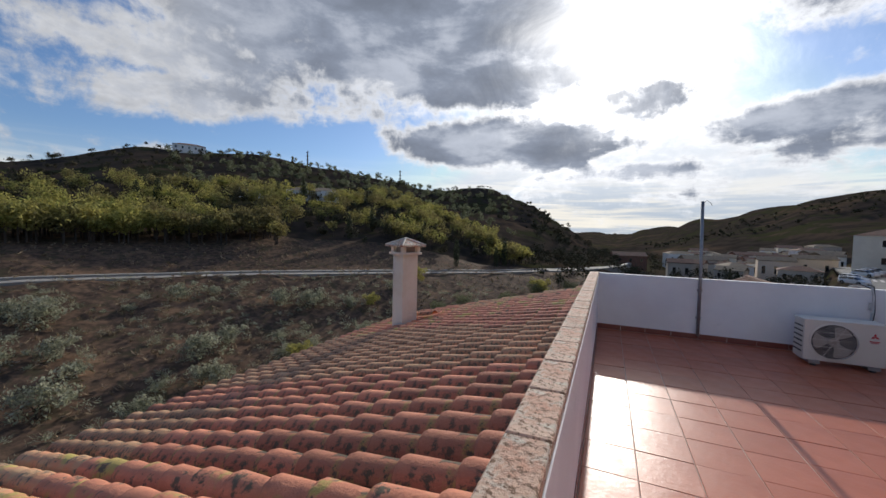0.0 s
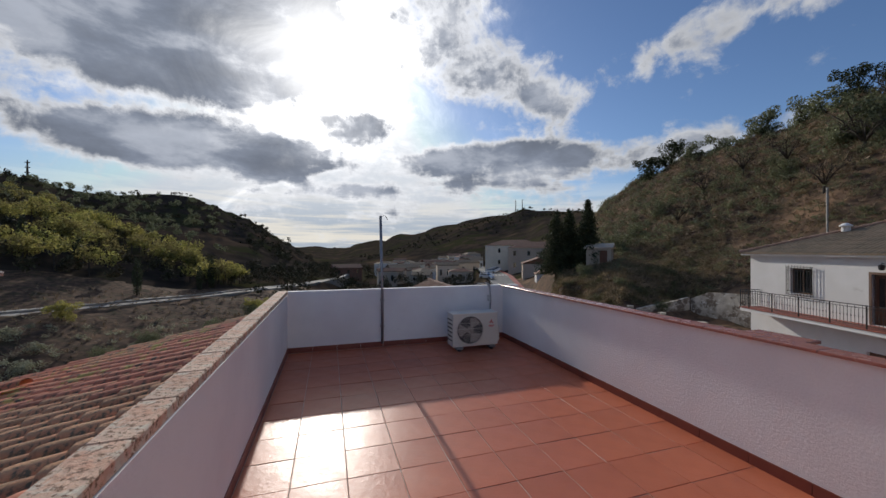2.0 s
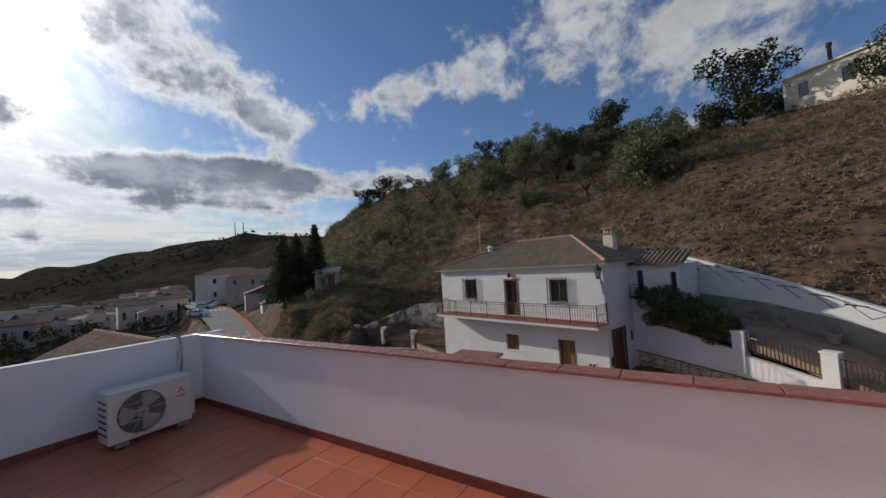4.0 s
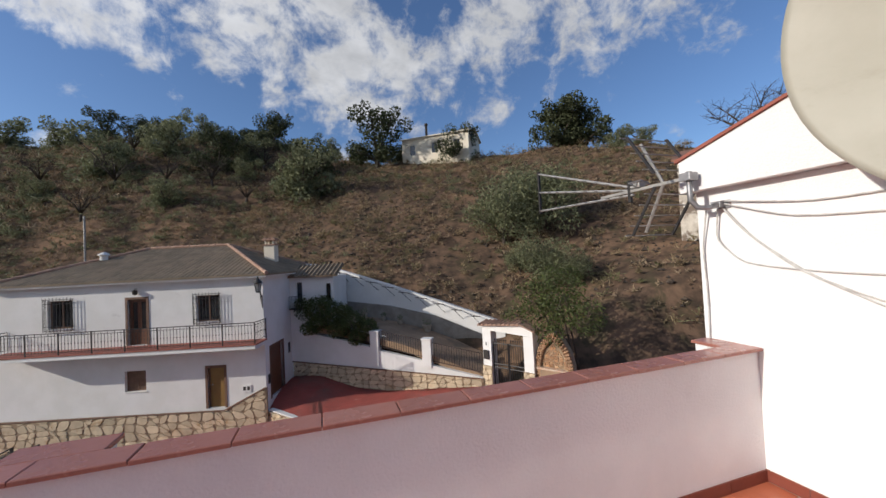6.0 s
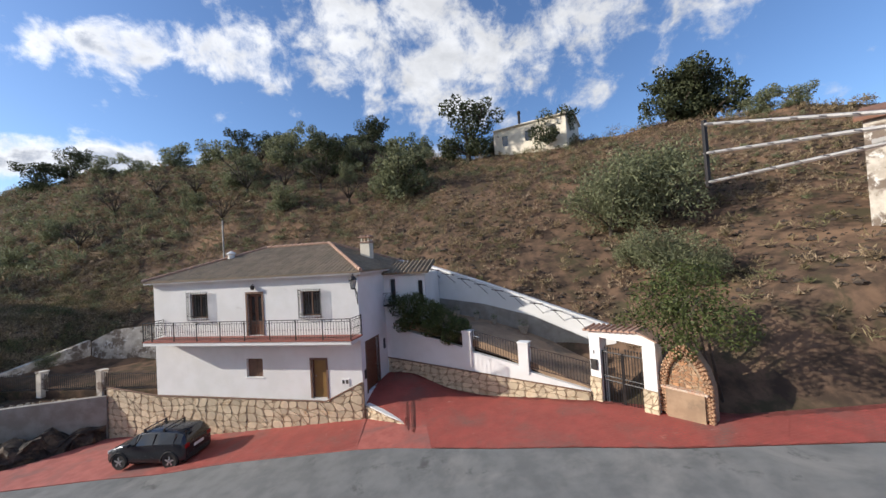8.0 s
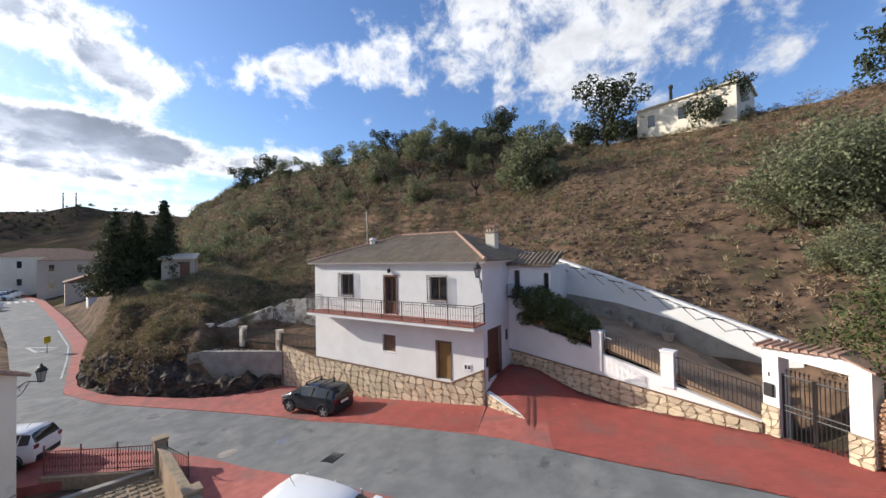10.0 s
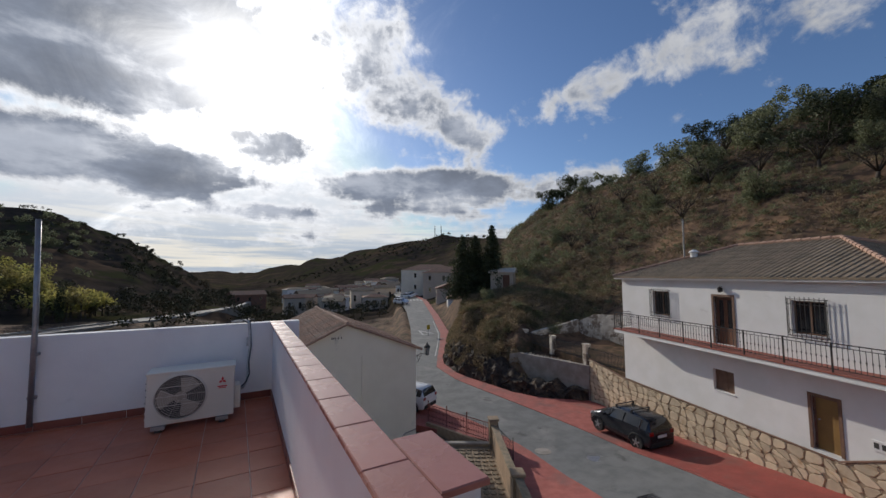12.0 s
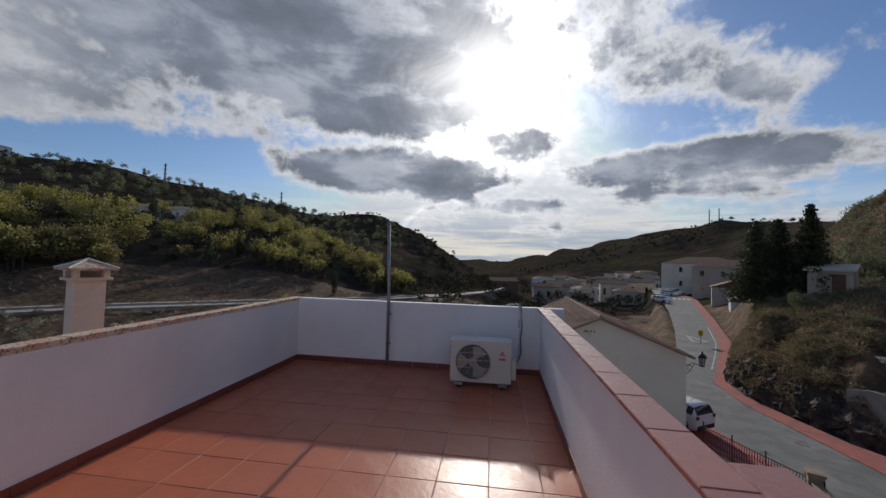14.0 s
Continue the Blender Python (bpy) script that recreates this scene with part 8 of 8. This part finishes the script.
# village lamp posts and a yellow sign at the bend
sg = thing("road_sign", (25.6, 45.0, road_z(45)), 20, "small yellow road sign at the bend", "sign")
bm = bmesh.new()
tube(bm, [(0, 0, 0), (0, 0, 1.5)], 0.03, 6)
part("post", bm, "steel", sg)
bm = bmesh.new()
box(bm, -0.3, 0.3, -0.03, -0.01, 0.9, 1.5, bevel=0.01)
part("panel", bm, "yellow", sg)

# the road across the valley, following the far slope
vs, fs = [], []
prev = None
ra = [(-110, 72), (-75, 72), (-64, 72), (-52, 72), (-43, 72), (-33, 74), (-26, 78), (-19, 83), (-12, 91), (-6, 100), (-2, 112), (0.5, 128), (2.0, 150), (1.2, 175)]
for i in range(400):
    f = i / 399 * (len(ra) - 1)
    k = min(int(f), len(ra) - 2)
    az = ra[k][0] + (ra[k + 1][0] - ra[k][0]) * (f - k)
    r = ra[k][1] + (ra[k + 1][1] - ra[k][1]) * (f - k)
    row = []
    zc = float(np.interp(az, [-110, -75, -64, -52, -33, -19, -6, -2, 2], [-6.1, -5.8, -6.2, -6.4, -6.7, -7.2, -7.4, -7.5, -7.9]))
    for dr, dz in ((-3.0, -3.5), (-3.0, 0.15), (3.0, 0.25), (3.2, -2.0)):
        x, y = polar(az, r + dr)
        vs.append((x, y, zc + dz))
    if i:
        b = len(vs) - 8
        for q in range(3):
            fs.append((b + q, b + 4 + q, b + 5 + q, b + 1 + q))
tagged(mesh_from("road", vs, fs, "concrete_road"), "pale road running along the opposite side of the valley", "road", "", "structure")
vs, fs = [], []
for i in range(300):
    f = i / 299
    az = -84 + 74 * f
    r = float(np.interp(az, [-110, -43, -33, -26, -19, -12], [68.7, 68.7, 70.7, 74.7, 79.7, 87.7]))
    zc = float(np.interp(az, [-110, -75, -64, -52, -33, -19, -6], [-6.1, -5.8, -6.2, -6.4, -6.7, -7.2, -7.4]))
    for dz in (0.45, 0.75):
        x, y = polar(az, r)
        vs.append((x, y, zc + dz))
        x, y = polar(az, r + 0.08)
        vs.append((x, y, zc + dz))
    if i:
        b = len(vs) - 8
        fs += [(b, b + 4, b + 6, b + 2), (b + 1, b + 3, b + 7, b + 5), (b + 2, b + 6, b + 7, b + 3)]
gr = thing("guard_rail", (0, 0, 0), 0, "low grey guard rail along the valley road", "guard rail")
ob = mesh_from("rail", vs, fs, "alu")
ob.parent = gr

# trees near the street
olive = tree("tree", "round dense olive tree with grey-green leaves on the hillside", 4.2, 2.4, 6, 4600, 0.235, "leaf_olive", 1, trunk_r=0.2)
holm = tree("tree", "dark evergreen oak on the hillside", 5.2, 2.7, 8, 5000, 0.25, "leaf_dark", 2, trunk_r=0.22)
bare = tree("tree", "leafless almond tree with dark twisted limbs", 3.6, 2.2, 0, 0, 0.2, "leaf_olive", 3, trunk_r=0.15, bare=True)
shrub = tree("bush", "tall grey-green bush with loose feathery leaves", 3.2, 2.6, 9, 6500, 0.14, "leaf_olive", 4, category="bush", trunk_r=0.1)
put_on_ground(holm, *polar(99.1, 49), 0, 1.75, 0.9)
put_on_ground(olive, *polar(87.5, 41), 30, 1.65, 0.9)
put_on_ground(shrub, *polar(119.5, 25.5), 0, 1.45, 0.4)
put_on_ground(bare, *polar(82.5, 52), 10, 1.2)


def more(src, rows, group=""):
    for az, r, turn, s in rows:
        x, y = polar(az, r)
        low = 0.9 * s if src in (olive, holm) else 0.15
        c = copy_thing(src, pose(x, y, ground_z(x, y) - low, 0, 0, turn))
        c.scale = (s, s, s)


more(holm, ((83.3, 60, 80, 1.35), (76.8, 54, 40, 1.3), (111.5, 47, 90, 1.15), (129.4, 47, 250, 1.5), (83.3, 62, 80, 1.0), (88.7, 49, 200, 1.25), (78.5, 60, 140, 0.95), (128, 46, 40, 1.25), (131, 47.5, 160, 1.5), (65.5, 76, 10, 1.1), (69, 72, 130, 1.1), (46, 100, 10, 1.3), (48.5, 98, 100, 1.5), (103, 50, 300, 0.6)))
more(olive, ((71.1, 61, 80, 1.6), (65.6, 60, 200, 1.6), (70.8, 47, 20, 0.95), (81, 55, 30, 1.1), (92, 58, 200, 1.0), (103, 56, 30, 1.0), (71, 70, 80, 1.2), (75.5, 66, 200, 1.2), (80, 50, 10, 0.8), (58, 84, 90, 1.3), (54, 88, 190, 1.1), (62, 78, 10, 1.3), (113.3, 48, 50, 0.8), (44, 62, 50, 0.8), (47, 66, 150, 0.9), (60, 60, 250, 0.8), (136, 45, 20, 0.7), (139, 45, 90, 0.7), (41.5, 56, 20, 0.9), (96, 54, 20, 0.6), (51, 92, 70, 1.0)))
more(bare, ((76, 50, 30, 1.1), (71, 52, 100, 1.2), (66, 56, 160, 1.2), (60, 64, 220, 1.2), (56, 68, 280, 1.2), (52, 66, 10, 1.1), (86, 42, 60, 0.9), (63, 50, 90, 1.0), (80, 44, 150, 1.0), (49, 58, 30, 1.0), (151, 44, 30, 1.9), (68, 66, 45, 1.1)))
more(shrub, ((122.5, 27.5, 100, 1.4), (126.5, 27.5, 200, 1.5), (126.4, 20.5, 300, 0.9), (122, 22, 30, 0.6), (92, 42, 20, 0.5), (130, 20, 120, 0.6), (36.5, 42, 30, 0.5), (46, 33, 130, 0.32), (41, 36, 10, 0.3)))


small = tree("bush", "bright green young bush on the slope below the roof", 2.4, 1.6, 6, 2600, 0.18, "leaf_bright", 6, category="bush", trunk_r=0.06)
put_on_ground(small, *polar(-58, 30), 0, 1.2)
slope_bush = tree("bush", "loose grey-green bush on the slope below the valley road", 2.0, 1.5, 6, 1300, 0.18, "leaf_grey", 16, category="bush", trunk_r=0.06)
put_on_ground(slope_bush, *polar(-60, 40), 0, 1.2)
rs = random.Random(77)
for k in range(75):
    az = rs.uniform(-80, -8)
    r = rs.uniform(17, float(np.interp(az, [-80, -40, -8], [64, 64, 80])))
    x, y = polar(az, r)
    more(rs.choice((slope_bush, slope_bush, small)) if k % 9 == 0 else slope_bush, ((az, r, rs.uniform(0, 360), rs.uniform(0.5, 1.7)),)) if y > 22 or x < -8 else None


def conifer(seed, height, width):
    t = thing("conifer", (0, 0, 0), 0, "tall dark conifer with drooping layered branches", "tree", "conifers on the mound")
    bm = bmesh.new()
    tube(bm, [(0, 0, -0.5), (0, 0, height * 0.5), (0, 0, height)], [0.22, 0.13, 0.02], 8)
    r = random.Random(seed)
    blobs = []
    z = height * 0.12
    while z < height * 0.99:
        w = width * (1 - z / height) ** 0.8 * r.uniform(0.75, 1.1) + 0.12
        n = 7
        for k in range(n):
            a = 2 * math.pi * k / n + r.uniform(-0.3, 0.3)
            e = w * r.uniform(0.7, 1.15)
            tube(bm, [(0, 0, z), (math.cos(a) * e, math.sin(a) * e, z - 0.12 * e)], [0.035, 0.01], 4)
            for f in (0.35, 0.65, 0.95):
                blobs.append((math.cos(a) * e * f, math.sin(a) * e * f, z - 0.12 * e * f, 0.16 + 0.20 * w * (1.1 - f * 0.5)))
        z += height * 0.045
    part("trunk", bm, "bark", t)
    leaves(t, "crown", blobs, 11000, 0.25, "leaf_dark", seed)
    return t


for az, r, h, w, s in ((32.6, 49, 9.0, 3.3, 1), (34.6, 50, 8.0, 3.0, 2), (37.2, 49, 8.8, 2.4, 3)):
    x, y = polar(az, r)
    c = conifer(s, h, w)
    c.matrix_basis = pose(x, y, ground_z(x, y) - 0.2)

more(small, ((-62, 31, 60, 0.9), (-54, 34, 120, 0.7), (-66, 27, 20, 1.0), (-42.0, 21, 10, 0.8), (-49, 27, 10, 0.6)))
more(shrub, ((-69, 20, 20, 1.3), (-71, 24, 90, 1.2), (-44, 40, 20, 0.5), (-34, 42, 20, 0.5), (-24, 58, 20, 0.7), (-17, 62, 120, 0.8), (-12, 70, 20, 0.9), (-7, 75, 60, 0.9), (-2, 82, 20, 1.0), (-28, 55, 80, 0.7), (3, 74, 20, 1.2), (7, 66, 120, 1.1)))
cyp = thing("cypress", (0, 0, 0), 0, "slender dark cypress beside the valley road", "tree", "cypresses by the valley road")
bm = bmesh.new()
tube(bm, [(0, 0, -0.5), (0, 0, 6)], [0.16, 0.03], 6)
part("trunk", bm, "bark", cyp)
leaves(cyp, "crown", [(0, 0, 0.5 + 0.42 * k, 0.35 + 0.42 * math.sin(min(math.pi * (k + 2) / 17, math.pi))) for k in range(15)], 1400, 0.3, "leaf_dark", 8)
x, y = polar(-24.3, 86)
cyp.matrix_basis = pose(x, y, ground_z(x, y), 0, 0, 0)
for az, r, s in ((-18, 92, 0.8), (-16.6, 96, 1.0), (-50, 126, 1.3), (-37, 110, 1.1), (-35, 112, 1.0), (-33, 114, 1.1), (-63.5, 122, 1.3), (-65.5, 122, 1.2), (-62, 124, 1.1), (-46.5, 140, 1.5), (-29, 104, 1.0), (-40.5, 100, 1.0)):
    x, y = polar(az, r)
    c = copy_thing(cyp, pose(x, y, ground_z(x, y) - 0.2, 0, 0, az))
    c.scale = (s, s, s)


# woods on the opposite slope and scrub everywhere, as whole sheets of foliage
def woods(name, label, spots, mat, leaf, per, seed, trunks=True):
    r = random.Random(seed)
    blobs = []
    bm = bmesh.new()
    for az, dist, h in spots:
        x, y = polar(az, dist)
        z = ground_z(x, y)
        w = h * r.uniform(0.36, 0.5)
        if trunks:
            tube(bm, [(x, y, z - 0.5), (x, y, z + h * 0.6)], [0.18, 0.1], 4)
        for _ in range(7):
            blobs.append((x + r.uniform(-1, 1) * w * 0.5, y + r.uniform(-1, 1) * w * 0.5, z + h * r.uniform(0.5, 0.8), w * r.uniform(0.5, 0.7)))
    if trunks:
        part("trunk_row", bm, "bark", None)
        bpy.data.objects["trunk_row"].name = "tree_trunks"
        tagged(bpy.data.objects["tree_trunks"], "thin trunks of the far trees", "trees", "", "stuff")
    else:
        bm.free()
    ob = leaves(None, name, blobs, len(spots) * per, leaf, mat, seed)
    return tagged(ob, label, "trees", "", "stuff")


rw = random.Random(31)
belt = []
for k in range(150):
    az = rw.uniform(-80, -50.5)
    belt.append((az, rw.uniform(89, 100), rw.uniform(5.0, 7.0)))
for k in range(170):
    az = rw.uniform(-80, -26)
    lo = float(np.interp(az, [-80, -52, -40, -26], [104, 102, 98, 100]))
    hi = float(np.interp(az, [-80, -52, -40, -26], [165, 150, 170, 150]))
    belt.append((az, rw.uniform(lo, hi), rw.uniform(4.5, 7.5)))
for k in range(110):
    f = rw.random()
    belt.append((-36 + 22 * f + rw.uniform(-3, 3), 180 - 82 * f + rw.uniform(-8, 8), rw.uniform(4.0, 6.0)))
woods("far_wood", "yellow-green poplars and pines on the opposite hillside", belt, "leaf_bright", 0.58, 300, 5)
under = [(rw.uniform(-80, -24), rw.uniform(92, 165), rw.uniform(2.5, 5.0)) for _ in range(230)]
woods("dark_wood", "dark green pines and undergrowth on the opposite hillside", under, "leaf_far", 0.7, 130, 25, False)
olives = [(rw.uniform(-62, -14), rw.uniform(150, 240), rw.uniform(2.6, 4.4)) for _ in range(330)]
woods("olive_grove", "round olive trees dotted over the upper hillside", olives, "leaf_olive", 0.7, 90, 26, False)
dark = [(rw.uniform(-12, 14), rw.uniform(75, 230), rw.uniform(3, 6)) for _ in range(170)] + [(rw.uniform(-24, -5), rw.uniform(96, 130), rw.uniform(2, 4)) for _ in range(70)]
dark += [(az, r, h) for az, r, h in [(rw.uniform(12, 25), rw.uniform(60, 200), rw.uniform(2.5, 5)) for _ in range(60)] if polar(az, r)[0] < edge_x(NEAR_EDGE, polar(az, r)[1]) - 4]
woods("valley_trees", "dark trees along the valley floor", dark, "leaf_far", 0.6, 110, 6, False)
ridge = [(rw.uniform(-80, -6), rw.uniform(150, 262), rw.uniform(1.6, 3.2)) for _ in range(850)]
ridge = [(az, r, h) for az, r, h in ridge if not (az > -28 and r < 180)]
woods("hillside_scrub", "low dark scrub over the far hills", ridge, "leaf_far", 0.7, 40, 7, False)
rfar = [(rw.uniform(4, 38), rw.uniform(330, 430), rw.uniform(2, 4)) for _ in range(260)]
woods("ridge_scrub", "sparse scrub on the distant ridge", rfar, "leaf_far", 1.2, 22, 8, False)


def polar_area(a0, a1, r0, r1, power=0.7):
    return lambda r: polar(r.uniform(a0, a1), r0 + (r1 - r0) * r.random() ** power)


def bank_top(r):
    y = r.uniform(24.5, 42)
    return edge_x(BACK_EDGE, y) + r.uniform(1.2, 4.2), y


def off_mound_wall(x, y):
    p = HM.inverted() @ Vector((x, y, 0))
    return off_street(x, y) and not (10 < p.x < 22.6 and -5.5 < p.y < 5)


def off_street(x, y):
    if -30 < y < 138 and edge_x(NEAR_EDGE, y) - 3.2 < x < edge_x(BACK_EDGE, y) + 0.9:
        return False
    p = HM.inverted() @ Vector((x, y, 0))
    if -2.6 < p.x < 22.3 and -8 < p.y < 2.5:
        return False
    p = DM.inverted() @ Vector((x, y, 0))
    if -3 < p.x < 10.4 and -0.5 < p.y < 3.9:
        return False
    return math.hypot(x - CX, y - CY) > 13 or x < -5.5


def bank_scrub():
    """Dry brown bushes growing over the upper face of the rock bank."""
    r = random.Random(29)
    blobs = []
    for k in range(420):
        y = r.uniform(24.2, 42)
        f = r.random()
        x = edge_x(BACK_EDGE, y) + 0.35 + 1.5 * f
        h = 0.75 + 1.9 * f
        blobs.append((x, y, road_z(y) + h + r.uniform(-0.15, 0.1), r.uniform(0.16, 0.42)))
    ob = leaves(None, "bank_scrub", blobs, 26000, 0.12, "leaf_dry", 30)
    tagged(ob, "dry brown bushes hanging over the dark rock bank", "scrub", "", "stuff")


scatter("dry_grass", "tufts of dry straw-coloured grass on the hillside", 17000, polar_area(33, 156, 17, 62), 0.34, 0.15, "grass_dry", 1, 12, "grass", lambda x, y: off_street(x, y) and noise.noise((x * 0.14, y * 0.14, 9.0)) + 0.6 * noise.noise((x * 0.5, y * 0.5, 2.0)) > -0.22)
scatter("dry_grass", "dry grass and low bushes on the upper hillside", 5200, polar_area(37, 68, 52, 118, 0.9), 0.8, 0.45, "grass_dry", 11, 9, "grass", off_street)
scatter("low_scrub", "dark low bushes on the upper hillside", 1300, polar_area(37, 70, 52, 116, 0.9), 1.5, 0.3, "leaf_olive", 12, 40, "scrub", off_street)
scatter("low_scrub", "low grey-green scrub on the hillside", 2600, polar_area(33, 156, 17, 75), 0.75, 0.16, "leaf_dry", 2, 34, "scrub", off_street)
scatter("low_scrub", "scattered scrub on the slope below the valley road", 900, polar_area(-84, 10, 14, 68), 1.3, 0.18, "leaf_grey", 3, 70, "scrub", lambda x, y: x < -6 or y > 22)
scatter("dry_grass", "dry grass on the valley slopes", 3200, polar_area(-84, 10, 14, 90), 0.5, 0.34, "grass_dry", 4, 8, "grass", lambda x, y: x < -6 or y > 22)
scatter("low_scrub", "low dark olive bushes dotted over the steep slope", 620, polar_area(56, 140, 24, 60), 0.8, 0.14, "leaf_olive", 22, 70, "scrub", lambda x, y: off_street(x, y) and noise.noise((x * 0.1, y * 0.1, 4.0)) > -0.1)
scatter("hillside_bush", "round dry brown and olive bushes dotted over the steep slope", 620, polar_area(40, 150, 22, 70), 1.25, 0.15, "leaf_dry", 41, 95, "scrub", lambda x, y: off_street(x, y) and noise.noise((x * 0.07, y * 0.07, 14.0)) > -0.2)
scatter("hillside_bush", "dark olive-green bushes dotted over the steep slope", 260, polar_area(40, 100, 34, 74), 1.5, 0.16, "leaf_olive", 42, 110, "scrub", off_street)
scatter("mound_scrub", "dense grey scrub over the mound beside the street", 1100, polar_area(33.5, 52, 28, 47), 0.6, 0.15, "leaf_dry", 5, 45, "scrub", off_mound_wall)
scatter("mound_scrub", "dry bushes hanging over the top of the rock bank", 420, bank_top, 0.8, 0.13, "leaf_dry", 15, 80, "scrub")
bank_scrub()
scatter("dry_grass", "thick dry grass over the mound beside the street", 6500, polar_area(33.5, 54, 25, 56), 0.42, 0.16, "grass_dry", 6, 16, "grass", off_street)


def loose_rocks():
    r = random.Random(4)
    verts, faces = [], []
    for k in range(2600):
        az, d = r.uniform(84, 150), r.uniform(18, 46)
        x, y = polar(az, d)
        if not off_street(x, y):
            continue
        s = r.uniform(0.05, 0.2) * (1.6 if r.random() < 0.06 else 1)
        z = ground_z(x, y)
        b = len(verts)
        pts = [(1, 0, 0), (0, 1, 0), (-1, 0, 0), (0, -1, 0), (0, 0, 1), (0, 0, -1)]
        for p in pts:
            verts.append((x + p[0] * s * r.uniform(0.6, 1.3), y + p[1] * s * r.uniform(0.6, 1.3), z + p[2] * s * r.uniform(0.4, 0.9)))
        for q in range(4):
            faces += [(b + q, b + (q + 1) % 4, b + 4), (b + (q + 1) % 4, b + q, b + 5)]
    ob = mesh_from("loose_rock", verts, faces, "rock")
    tagged(ob, "loose dark stones strewn over the steep slope", "stones", "", "stuff")


loose_rocks()

# the many small pieces last
stone_base()
wedge_wall()
floor_tiles()
for par, st, way, ln in (("wall_west", (0.0, L1), (0, -1), L1 - L0), ("wall_north", (W, L1), (-1, 0), W), ("wall_east", (W, L0), (0, 1), L1 - L0), ("wall_south", (0.0, L0), (1, 0), W)):
    skirting_run(bpy.data.objects[par], st, way, ln)
coping()
roof_tiles()
